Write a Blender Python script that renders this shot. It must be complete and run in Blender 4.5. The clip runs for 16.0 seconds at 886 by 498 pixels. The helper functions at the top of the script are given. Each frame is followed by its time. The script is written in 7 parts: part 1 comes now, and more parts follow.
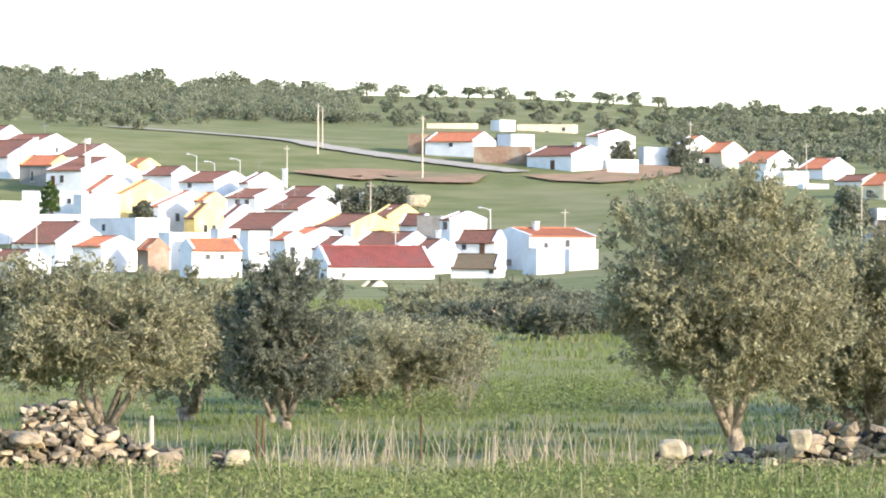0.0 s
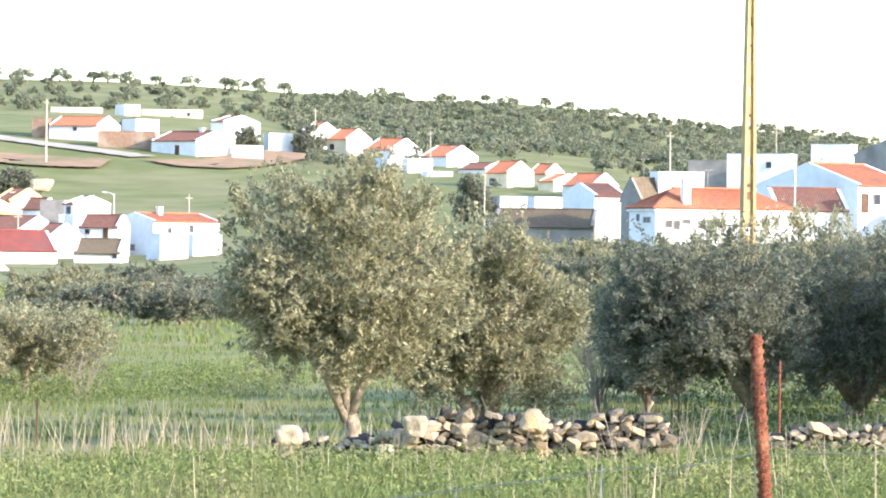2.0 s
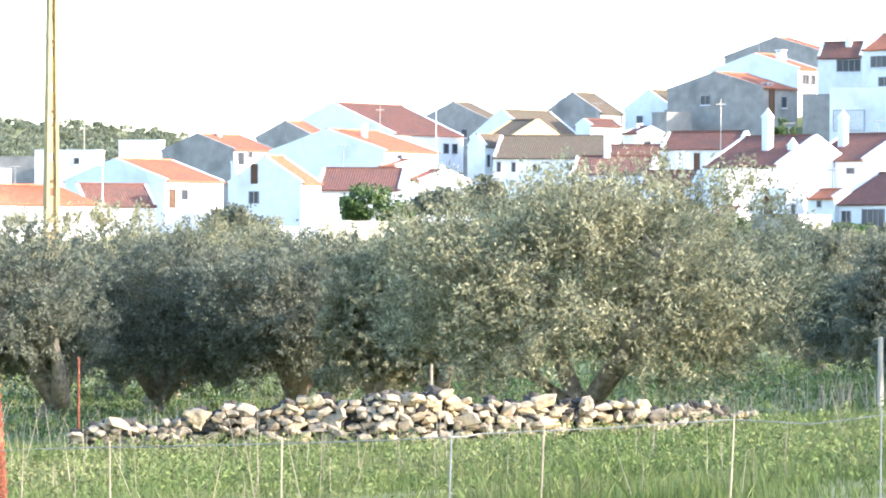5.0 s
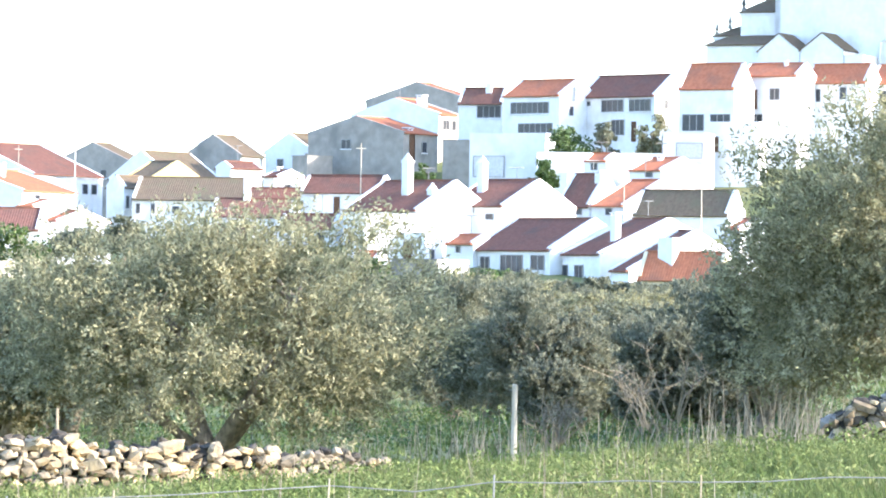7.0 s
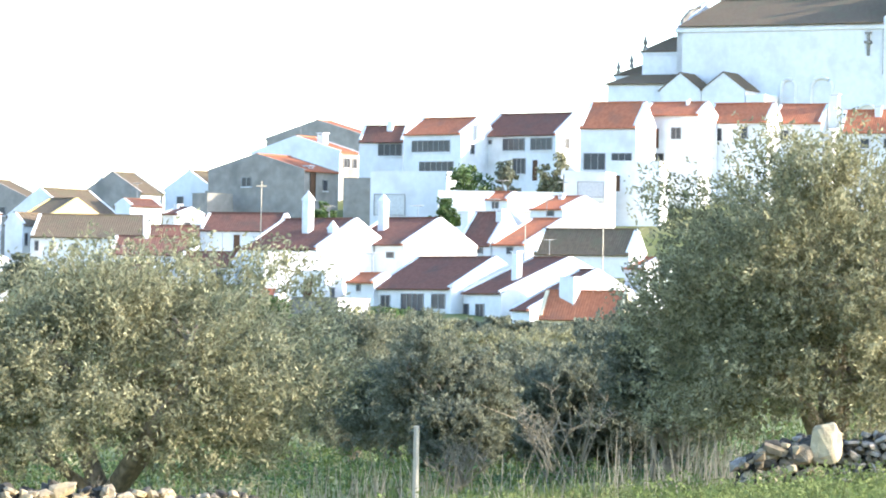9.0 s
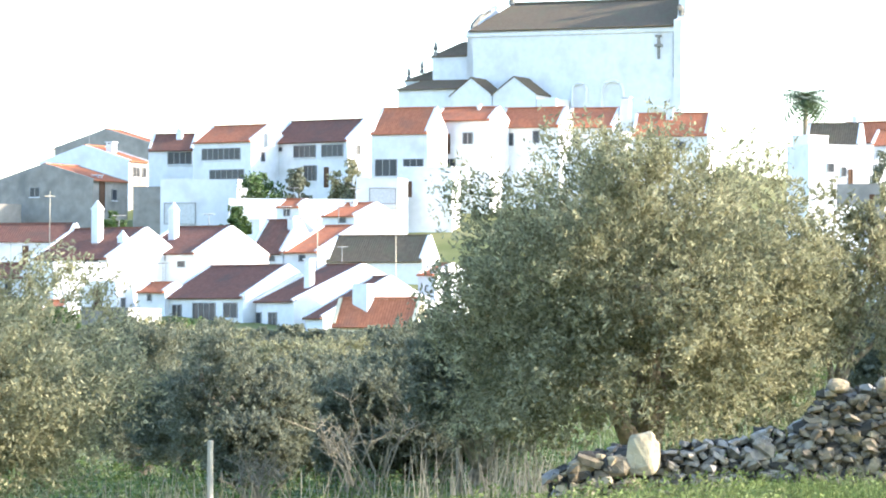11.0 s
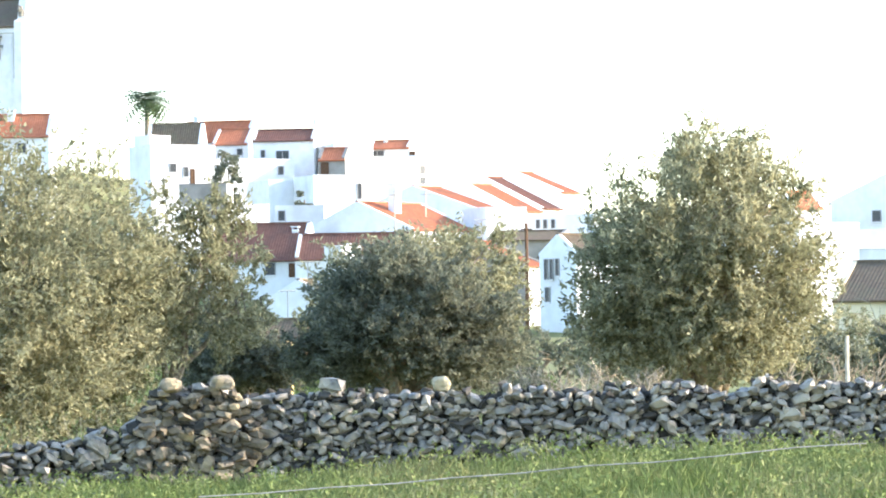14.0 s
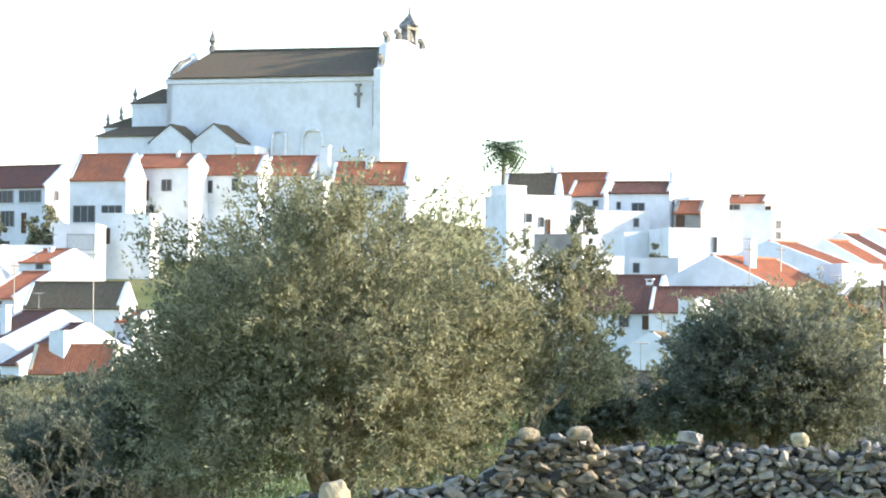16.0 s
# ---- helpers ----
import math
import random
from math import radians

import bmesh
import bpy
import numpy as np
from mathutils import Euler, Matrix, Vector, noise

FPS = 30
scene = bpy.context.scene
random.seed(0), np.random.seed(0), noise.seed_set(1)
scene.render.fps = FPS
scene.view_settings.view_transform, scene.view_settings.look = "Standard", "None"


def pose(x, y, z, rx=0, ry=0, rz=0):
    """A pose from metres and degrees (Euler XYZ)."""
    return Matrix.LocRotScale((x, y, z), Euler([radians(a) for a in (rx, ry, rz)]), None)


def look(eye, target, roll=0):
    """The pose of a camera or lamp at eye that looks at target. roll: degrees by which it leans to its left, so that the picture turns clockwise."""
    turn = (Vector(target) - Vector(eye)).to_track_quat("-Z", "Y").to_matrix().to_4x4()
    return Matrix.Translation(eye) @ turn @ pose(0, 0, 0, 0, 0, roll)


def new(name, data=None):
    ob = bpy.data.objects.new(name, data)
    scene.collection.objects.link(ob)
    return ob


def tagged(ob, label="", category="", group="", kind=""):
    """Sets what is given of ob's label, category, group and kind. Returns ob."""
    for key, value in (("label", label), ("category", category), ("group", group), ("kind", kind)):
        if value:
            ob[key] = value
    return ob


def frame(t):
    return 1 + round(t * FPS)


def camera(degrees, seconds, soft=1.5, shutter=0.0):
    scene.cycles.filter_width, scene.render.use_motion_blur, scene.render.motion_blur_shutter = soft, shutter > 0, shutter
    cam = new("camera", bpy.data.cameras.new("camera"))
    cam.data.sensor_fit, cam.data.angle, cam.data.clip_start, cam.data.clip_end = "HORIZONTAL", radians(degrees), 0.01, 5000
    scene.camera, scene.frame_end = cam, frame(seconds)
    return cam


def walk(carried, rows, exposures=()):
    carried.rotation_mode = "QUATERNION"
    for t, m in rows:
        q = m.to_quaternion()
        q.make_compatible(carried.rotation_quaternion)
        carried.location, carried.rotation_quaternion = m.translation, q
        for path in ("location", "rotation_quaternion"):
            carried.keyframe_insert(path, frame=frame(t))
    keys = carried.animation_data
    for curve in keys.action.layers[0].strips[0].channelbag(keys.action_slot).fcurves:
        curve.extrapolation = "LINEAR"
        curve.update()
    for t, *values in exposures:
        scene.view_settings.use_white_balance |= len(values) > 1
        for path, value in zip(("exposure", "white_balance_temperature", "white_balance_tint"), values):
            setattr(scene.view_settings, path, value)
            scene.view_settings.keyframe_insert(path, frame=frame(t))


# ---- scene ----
# The eye stands 1.6 m over the ground and swings round the body; later it stands a few steps nearer.
EYE, ARM = 1.6, 1.05
STAND = (Vector((0.0, 0.0)), Vector((1.81, 4.98)), Vector((0.39, 1.11)))


def step(stand, turn, tilt, roll):
    """Camera pose: the standing place, degrees clockwise from +y, degrees upward, roll."""
    a = radians(turn)
    way = Vector((math.sin(a), math.cos(a)))
    p = STAND[stand] + way * ARM
    return pose(p.x, p.y, EYE) @ pose(0, 0, 0, 0, 0, -turn) @ pose(0, 0, 0, 90 + tilt) @ pose(0, 0, 0, 0, 0, roll)


cam = camera(12.781, 16.0, soft=1.9)
walk(cam, [
    (0.0, step(0, 0.000, -0.000, 0.322)),
    (0.5, step(0, 0.962, -0.252, 0.694)),
    (1.0, step(0, 2.159, -0.360, 0.684)),
    (1.5, step(0, 3.677, -0.311, 0.602)),
    (2.0, step(0, 5.433, -0.153, 0.757)),
    (2.5, step(0, 7.000, 0.055, 0.700)),
    (3.0, step(0, 8.849, -0.044, 0.573)),
    (3.5, step(0, 10.280, -0.153, 0.123)),
    (4.0, step(0, 12.044, -0.194, 0.244)),
    (4.5, step(0, 13.674, -0.184, 0.159)),
    (5.0, step(0, 15.398, -0.127, 0.230)),
    (7.5, step(2, 21.303, 0.76, 0.96)),
    (8.2, step(2, 21.823, 1.1, 1.0)),
    (10.3, step(1, 23.150, 1.000, 0.769)),
    (10.5, step(1, 23.786, 1.055, 0.610)),
    (11.0, step(1, 25.052, 1.278, 0.254)),
    (11.5, step(1, 26.184, 1.624, 0.039)),
    (12.0, step(1, 28.012, 1.578, 0.001)),
    (12.5, step(1, 29.831, 1.279, -0.049)),
    (13.0, step(1, 31.548, 1.056, -0.067)),
    (13.5, step(1, 33.069, 1.048, -0.113)),
    (14.0, step(1, 34.519, 1.246, -0.751)),
    (14.5, step(1, 35.121, 1.648, -0.292)),
    (15.0, step(1, 33.157, 1.742, -0.468)),
    (15.5, step(1, 30.531, 1.819, -0.287)),
    (16.0, step(1, 29.403, 2.005, 0.561)),
], exposures=[(0.0, 1.78, 5800, 17), (1.0, 2.08, 5750, 17), (2.0, 2.25, 5700, 18), (3.5, 2.4, 5600, 18), (5.0, 2.58, 5550, 18), (7.5, 2.68, 5600, 17), (8.2, 2.55, 5650, 15), (10.5, 2.33, 5700, 13), (11.0, 2.45, 5700, 13), (12.5, 2.4, 5720, 14), (13.5, 2.5, 5750, 14), (14.5, 2.2, 5850, 14), (15.0, 1.92, 5880, 13), (16.0, 1.96, 5820, 12)])

# ---- light ----
world = bpy.data.worlds.new("world")
scene.world = world
world.use_nodes = True
wn = world.node_tree
wbg = wn.nodes["Background"]
sky = wn.nodes.new("ShaderNodeTexSky")
sky.sky_type, sky.sun_disc = "NISHITA", False
SUN_TURN, SUN_HIGH = 124.0, 16.0
sky.sun_elevation, sky.sun_rotation = radians(SUN_HIGH), radians(SUN_TURN)
sky.air_density, sky.dust_density = 1.0, 0.8
wn.links.new(sky.outputs[0], wbg.inputs[0])
wbg.inputs[1].default_value = 0.15
sun = new("sun", bpy.data.lights.new("sun", "SUN"))
sun.data.energy, sun.data.angle, sun.data.color = 2.45, radians(0.6), (1.0, 0.86, 0.66)
SUN_WAY = Vector((math.sin(radians(SUN_TURN)) * math.cos(radians(SUN_HIGH)), math.cos(radians(SUN_TURN)) * math.cos(radians(SUN_HIGH)), math.sin(radians(SUN_HIGH))))
sun.matrix_world = look(SUN_WAY * 50, (0, 0, 0))

# ---- materials ----
def material(name, colour, rough=0.9, metal=0.0, second=None, scale=6.0, bump=0.0, bump_scale=40.0, island=0.0, per_object=0.0, stain=None, stain_scale=0.4, translucent=0.0):
    """Noise between two colours, larger stains, relief, and small changes from piece to piece."""
    m = bpy.data.materials.new(name)
    m.use_nodes = True
    t = m.node_tree
    p = t.nodes["Principled BSDF"]
    p.inputs["Roughness"].default_value, p.inputs["Metallic"].default_value = rough, metal
    p.inputs["Specular IOR Level"].default_value = 0.5 if rough < 0.62 else 0.15
    geo = t.nodes.new("ShaderNodeTexCoord")
    place = t.nodes.new("ShaderNodeNewGeometry")
    n1 = t.nodes.new("ShaderNodeTexNoise")
    n1.inputs["Scale"].default_value, n1.inputs["Detail"].default_value = scale, 5
    t.links.new(place.outputs["Position"], n1.inputs["Vector"])
    mix = t.nodes.new("ShaderNodeMix")
    mix.data_type = "RGBA"
    mix.inputs[6].default_value = (*colour, 1)
    mix.inputs[7].default_value = (*(second or [c * 0.75 for c in colour]), 1)
    ramp = t.nodes.new("ShaderNodeMapRange")
    ramp.inputs[1].default_value, ramp.inputs[2].default_value = 0.35, 0.65
    t.links.new(n1.outputs["Fac"], ramp.inputs[0])
    t.links.new(ramp.outputs[0], mix.inputs[0])
    out = mix.outputs[2]
    if stain:
        n2 = t.nodes.new("ShaderNodeTexNoise")
        n2.inputs["Scale"].default_value, n2.inputs["Detail"].default_value = stain_scale, 6
        t.links.new(place.outputs["Position"], n2.inputs["Vector"])
        r2 = t.nodes.new("ShaderNodeMapRange")
        r2.inputs[1].default_value, r2.inputs[2].default_value = 0.5, 0.72
        t.links.new(n2.outputs["Fac"], r2.inputs[0])
        m2 = t.nodes.new("ShaderNodeMix")
        m2.data_type = "RGBA"
        t.links.new(r2.outputs[0], m2.inputs[0])
        t.links.new(out, m2.inputs[6])
        m2.inputs[7].default_value = (*stain, 1)
        out = m2.outputs[2]
    for amount, node, socket in ((island, place, "Random Per Island"), (per_object, t.nodes.new("ShaderNodeObjectInfo"), "Random")):
        if amount:
            r3 = t.nodes.new("ShaderNodeMapRange")
            r3.inputs[3].default_value, r3.inputs[4].default_value = 1 - amount, 1 + amount
            t.links.new(node.outputs[socket], r3.inputs[0])
            hsv = t.nodes.new("ShaderNodeHueSaturation")
            t.links.new(r3.outputs[0], hsv.inputs["Value"])
            t.links.new(out, hsv.inputs["Color"])
            out = hsv.outputs[0]
    t.links.new(out, p.inputs["Base Color"])
    if bump:
        n3 = t.nodes.new("ShaderNodeTexNoise")
        n3.inputs["Scale"].default_value, n3.inputs["Detail"].default_value = bump_scale, 4
        t.links.new(place.outputs["Position"], n3.inputs["Vector"])
        b = t.nodes.new("ShaderNodeBump")
        b.inputs["Strength"].default_value, b.inputs["Distance"].default_value = bump, 0.03
        t.links.new(n3.outputs["Fac"], b.inputs["Height"])
        t.links.new(b.outputs[0], p.inputs["Normal"])
    if translucent:
        tr = t.nodes.new("ShaderNodeBsdfTranslucent")
        t.links.new(out, tr.inputs["Color"])
        sh = t.nodes.new("ShaderNodeMixShader")
        sh.inputs[0].default_value = translucent
        t.links.new(p.outputs[0], sh.inputs[1])
        t.links.new(tr.outputs[0], sh.inputs[2])
        t.links.new(sh.outputs[0], t.nodes["Material Output"].inputs["Surface"])
    return m


MEADOW = material("meadow", (0.138, 0.15, 0.045), 1.0, second=(0.205, 0.2, 0.075), scale=0.12, bump=0.9, bump_scale=1.2, stain=(0.24, 0.215, 0.1), stain_scale=0.03)
WHITE = material("limewash", (0.76, 0.76, 0.745), 0.9, second=(0.7, 0.7, 0.68), scale=1.5, bump=0.15, bump_scale=8, stain=(0.6, 0.59, 0.55), stain_scale=0.35)
CREAM = material("cream_render", (0.72, 0.63, 0.43), 0.9, second=(0.66, 0.57, 0.38), scale=1.5, bump=0.15, stain=(0.55, 0.48, 0.33))
YELLOW = material("ochre_limewash", (0.75, 0.55, 0.2), 0.9, second=(0.68, 0.48, 0.17), scale=1.5, bump=0.15, stain=(0.7, 0.56, 0.3))
# Grey walls and flat roofs; on some houses it is shade put into the wall colour.
GREY = material("cement_render_and_shade", (0.33, 0.305, 0.26), 0.95, second=(0.265, 0.245, 0.21), scale=1.2, bump=0.3, bump_scale=6, stain=(0.2, 0.19, 0.165), stain_scale=0.4)
BROWN = material("old_brick", (0.3, 0.2, 0.13), 0.95, second=(0.24, 0.15, 0.1), scale=2.5, bump=0.3, stain=(0.36, 0.3, 0.22))
ORANGE = material("terracotta", (0.45, 0.17, 0.085), 0.85, second=(0.36, 0.13, 0.065), scale=3, bump=0.3, bump_scale=9, stain=(0.27, 0.13, 0.08), stain_scale=0.5, island=0.1)
RUSSET = material("aged_terracotta", (0.205, 0.1, 0.07), 0.9, second=(0.155, 0.078, 0.056), scale=3, bump=0.3, bump_scale=9, stain=(0.13, 0.085, 0.065), stain_scale=0.5, island=0.1)
UMBER = material("lichened_tile", (0.135, 0.1, 0.066), 0.95, second=(0.165, 0.127, 0.082), scale=3, bump=0.4, bump_scale=9, stain=(0.14, 0.122, 0.075), stain_scale=0.6, island=0.12)
CRIMSON = material("red_sheet", (0.24, 0.075, 0.06), 0.75, second=(0.2, 0.065, 0.05), scale=0.8, stain=(0.19, 0.085, 0.07))
PANE = material("window_glass", (0.02, 0.022, 0.026), 0.3, second=(0.035, 0.038, 0.042), scale=1.0)
SHUTTER = material("painted_frame", (0.3, 0.29, 0.27), 0.6, second=(0.24, 0.23, 0.21), scale=4)
TIMBER = material("brown_timber", (0.14, 0.08, 0.045), 0.7, second=(0.1, 0.055, 0.03), scale=8, bump=0.2)
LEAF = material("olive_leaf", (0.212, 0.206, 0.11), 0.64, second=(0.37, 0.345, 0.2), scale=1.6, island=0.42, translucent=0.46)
# Darker copy of olive_leaf: grove shade put into the colour; also plain dark foliage.
LEAF_DARK_AND_SHADED = material("dark_and_shaded_olive_leaf", (0.138, 0.147, 0.096), 0.66, second=(0.212, 0.214, 0.142), scale=1.6, island=0.35, translucent=0.42)
LEAF_GREEN = material("shrub_leaf", (0.055, 0.1, 0.02), 0.55, second=(0.09, 0.13, 0.03), scale=1.5, island=0.35, translucent=0.25)
OAK = material("oak_leaf", (0.165, 0.182, 0.112), 0.9, second=(0.225, 0.235, 0.15), scale=0.06, island=0.25, translucent=0.4)
BARK = material("olive_bark", (0.34, 0.28, 0.19), 0.95, second=(0.17, 0.14, 0.1), scale=9, bump=0.9, bump_scale=22)
TWIG = material("bare_twig", (0.29, 0.25, 0.17), 0.95, second=(0.21, 0.18, 0.125), scale=8)
STONE = material("field_stone", (0.33, 0.265, 0.17), 0.85, second=(0.185, 0.155, 0.11), scale=8, bump=0.7, bump_scale=26, stain=(0.42, 0.31, 0.155), stain_scale=2.5, per_object=0.55)
SLATE = material("grey_wall_stone", (0.235, 0.205, 0.158), 0.4, second=(0.1, 0.09, 0.072), scale=8, bump=0.6, bump_scale=26, stain=(0.3, 0.25, 0.17), stain_scale=2.5, per_object=0.6)
PALE_STONE = material("pale_boulder", (0.5, 0.41, 0.25), 0.85, second=(0.36, 0.3, 0.19), scale=5, bump=0.6, bump_scale=20, stain=(0.22, 0.19, 0.13), stain_scale=3.5)
UMBER_STONE = material("brown_wall_stone", (0.25, 0.2, 0.132), 0.7, second=(0.12, 0.1, 0.072), scale=9, bump=0.7, bump_scale=26, stain=(0.36, 0.28, 0.15), stain_scale=3, per_object=0.45)
# Inner stones coloured near black so the gaps between face stones read as shaded.
RUBBLE_GAP_SHADE = material("rubble", (0.085, 0.075, 0.06), 0.95, second=(0.055, 0.05, 0.042), scale=7, bump=0.7, bump_scale=26, island=0.3)
BLADE = material("grass_blade", (0.124, 0.16, 0.042), 0.75, second=(0.185, 0.212, 0.075), scale=0.5, island=0.4, translucent=0.35, stain=(0.24, 0.22, 0.1), stain_scale=0.35)
STRAW = material("dry_stalk", (0.42, 0.35, 0.24), 0.9, second=(0.3, 0.24, 0.16), scale=2, island=0.3)
EARTH = material("bare_earth", (0.36, 0.225, 0.125), 1.0, second=(0.28, 0.18, 0.1), scale=0.3, bump=0.5, bump_scale=2, stain=(0.16, 0.17, 0.075), stain_scale=0.09)
TRACK = material("pale_track", (0.42, 0.37, 0.29), 1.0, second=(0.36, 0.31, 0.23), scale=0.8, bump=0.3)
CONCRETE = material("cast_concrete", (0.45, 0.34, 0.16), 0.9, second=(0.38, 0.28, 0.13), scale=4, bump=0.3, stain=(0.3, 0.23, 0.12), stain_scale=1.5)
RUST = material("rust", (0.24, 0.085, 0.045), 0.9, 0.2, second=(0.16, 0.06, 0.035), scale=60, bump=0.6, bump_scale=220, stain=(0.33, 0.15, 0.08), stain_scale=18)
WIRE = material("galvanised_wire", (0.28, 0.28, 0.27), 0.7, 0.3, second=(0.2, 0.2, 0.19), scale=30)
POLE = material("weathered_pole", (0.55, 0.48, 0.36), 0.9, second=(0.42, 0.37, 0.28), scale=6, bump=0.3)
STEEL = material("pale_steel", (0.6, 0.6, 0.58), 0.5, 0.4, second=(0.5, 0.5, 0.48), scale=5)
FROND = material("palm_frond", (0.06, 0.1, 0.035), 0.6, second=(0.09, 0.12, 0.05), scale=2, island=0.25, translucent=0.15)
LICHEN = material("stained_masonry", (0.3, 0.28, 0.24), 0.95, second=(0.15, 0.14, 0.12), scale=2, bump=0.4)


# ---- building helpers ----
def spot(u, d, stand=0):
    """The place d metres off in the direction u (milliradians clockwise from +y), from a standing place."""
    return STAND[stand] + Vector((math.sin(u / 1000), math.cos(u / 1000))) * d


def part(name, bm, mat, parent=None, label="", smooth=False):
    me = bpy.data.meshes.new(name)
    if smooth:
        for f in bm.faces:
            f.smooth = True
    bm.to_mesh(me)
    bm.free()
    me.materials.append(mat)
    ob = new(name, me)
    ob.parent = parent
    if label:
        tagged(ob, label)
    return ob


def sheet(name, verts, faces, mat, parent=None, label="", smooth=False):
    me = bpy.data.meshes.new(name)
    me.from_pydata(verts, [], faces)
    me.materials.append(mat)
    if smooth:
        me.polygons.foreach_set("use_smooth", [True] * len(me.polygons))
    ob = new(name, me)
    ob.parent = parent
    if label:
        tagged(ob, label)
    return ob


def box(bm, x0, x1, y0, y1, z0, z1, bevel=0.0):
    r = bmesh.ops.create_cube(bm, size=1, matrix=Matrix.LocRotScale(((x0 + x1) / 2, (y0 + y1) / 2, (z0 + z1) / 2), None, (x1 - x0, y1 - y0, z1 - z0)))
    if bevel:
        bmesh.ops.bevel(bm, geom=list({e for v in r["verts"] for e in v.link_edges}), offset=bevel, segments=1, affect="EDGES")
    return bm


def one_box(*a, bevel=0.0):
    return box(bmesh.new(), *a, bevel=bevel)


def tube(bm, pts, radii, n=6):
    """A tapered tube along the points."""
    rings = []
    for i, p in enumerate(pts):
        a, b = pts[max(i - 1, 0)], pts[min(i + 1, len(pts) - 1)]
        w = (Vector(b) - Vector(a)).normalized()
        s = w.orthogonal().normalized()
        t = w.cross(s)
        rings.append([bm.verts.new(Vector(p) + (s * math.cos(k * math.tau / n) + t * math.sin(k * math.tau / n)) * radii[i]) for k in range(n)])
    for q, r in zip(rings, rings[1:]):
        for k in range(n):
            bm.faces.new((q[k], q[(k + 1) % n], r[(k + 1) % n], r[k]))
    bm.faces.new(rings[0][::-1])
    bm.faces.new(rings[-1])
    return bm


def empty(name, x, y, z, turn=0.0):
    ob = new(name)
    ob.location, ob.rotation_euler = (x, y, z), (0, 0, turn)
    ob.empty_display_size = 0.3
    return ob


# ---- the lie of the land ----
TURNS = [-140, 0, 105, 175, 262, 349, 454, 559, 698]
REACH = [200, 280, 330, 400, 460, 560, 660, 1100, 3000]
RISE = [[-17, -13, -11, -9, -4, 16, 30, 43, 20], [-17, -13, -11, -9.5, -5, 11, 26, 38.5, 18], [-16, -12, -9, -5, 0, 13, 21, 34.5, 15],
        [-14, -8, -1, 3, 6, 11, 16, 28, 12], [-12, -6, 2, 9, 13, 16, 17, 17, 10], [-11, -6, 3, 20, 33, 32, 27, 17, 8],
        [-10, -6, 2, 26, 50, 46, 37, 16, 8], [-9, -5, 4, 24, 35, 33, 28, 14, 8], [-8, -4, 1, 8, 12, 12, 10, 8, 6]]


def rise(u, d):
    """How far over the eye's level the land shows there, in milliradians."""
    u = min(max(u, TURNS[0]), TURNS[-1])
    i = max(k for k in range(len(TURNS) - 1) if TURNS[k] <= u)
    a = (u - TURNS[i]) / (TURNS[i + 1] - TURNS[i])
    a = a * a * (3 - 2 * a)
    e = math.log(d)
    return float(np.interp(e, np.log(REACH), RISE[i])) * (1 - a) + float(np.interp(e, np.log(REACH), RISE[i + 1])) * a


def ground_z(x, y):
    d = max(math.hypot(x, y), 0.01)
    u = math.atan2(x, y) * 1000
    if d < 200:
        near = float(np.interp(u, [-100, 100, 280, 330, 470, 600], [-1.7, -1.6, -1.32, -1.15, -0.45, 0.05]))
        far = EYE + 200 * rise(u, 200) / 1000
        z = float(np.interp(d, [8, 56, 90, 200], [0, near, near - 0.4, far]))
        if d > 12:
            z += 0.07 * noise.noise((x * 0.3, y * 0.3, 0)) * min((d - 12) / 20, 1)
        return z
    return EYE + d * rise(u, d) / 1000


def land(u, v, lo=210.0, hi=1090.0):
    """How far off the land shows v milliradians over the eye's level, in the direction u."""
    for _ in range(40):
        mid = (lo + hi) / 2
        lo, hi = (mid, hi) if rise(u, mid) < v else (lo, mid)
    return lo


def ground():
    us = np.radians(np.concatenate([np.linspace(-180, -12, 28, endpoint=False), np.linspace(-12, 52, 183, endpoint=False), np.linspace(52, 180, 22)]))
    ds = np.concatenate([[0.5, 3, 8], np.geomspace(11, 400, 120), np.linspace(404, 1110, 180), np.geomspace(1150, 4800, 24)])
    vs = [(d * math.sin(a), d * math.cos(a), ground_z(d * math.sin(a), d * math.cos(a))) for d in ds for a in us]
    n = len(us)
    fs = [(j * n + i, (j + 1) * n + i, (j + 1) * n + i + 1, j * n + i + 1) for j in range(len(ds) - 1) for i in range(n - 1)]
    fs.append(tuple(range(n))[::-1])
    tagged(sheet("ground", vs, fs, MEADOW, smooth=True), "rolling green meadow and hillside with sparse dry patches", "ground", kind="structure")


def draped(name, line, width, mat, label, lift=0.15):
    """A strip that lies on the land along places (u, d)."""
    pts = []
    for (u0, d0), (u1, d1) in zip(line, line[1:]):
        pts += [spot(u0 + (u1 - u0) * k / 12, d0 + (d1 - d0) * k / 12) for k in range(12)]
    vs, fs = [], []
    for i, p in enumerate(pts):
        w = (pts[min(i + 1, len(pts) - 1)] - pts[max(i - 1, 0)]).normalized()
        s = Vector((-w.y, w.x)) * width / 2 * (1 + 0.25 * noise.noise((i * 0.6, width, 3)))
        for q in (p - s, p - s * 0.4, p + s * 0.4, p + s):
            vs.append((q.x, q.y, ground_z(q.x, q.y) + lift))
    for i in range(len(pts) - 1):
        fs += [(4 * i + k, 4 * i + k + 1, 4 * i + k + 5, 4 * i + k + 4) for k in range(3)]
    tagged(sheet(name, vs, fs, mat, smooth=True), label, name, kind="structure")


ground()


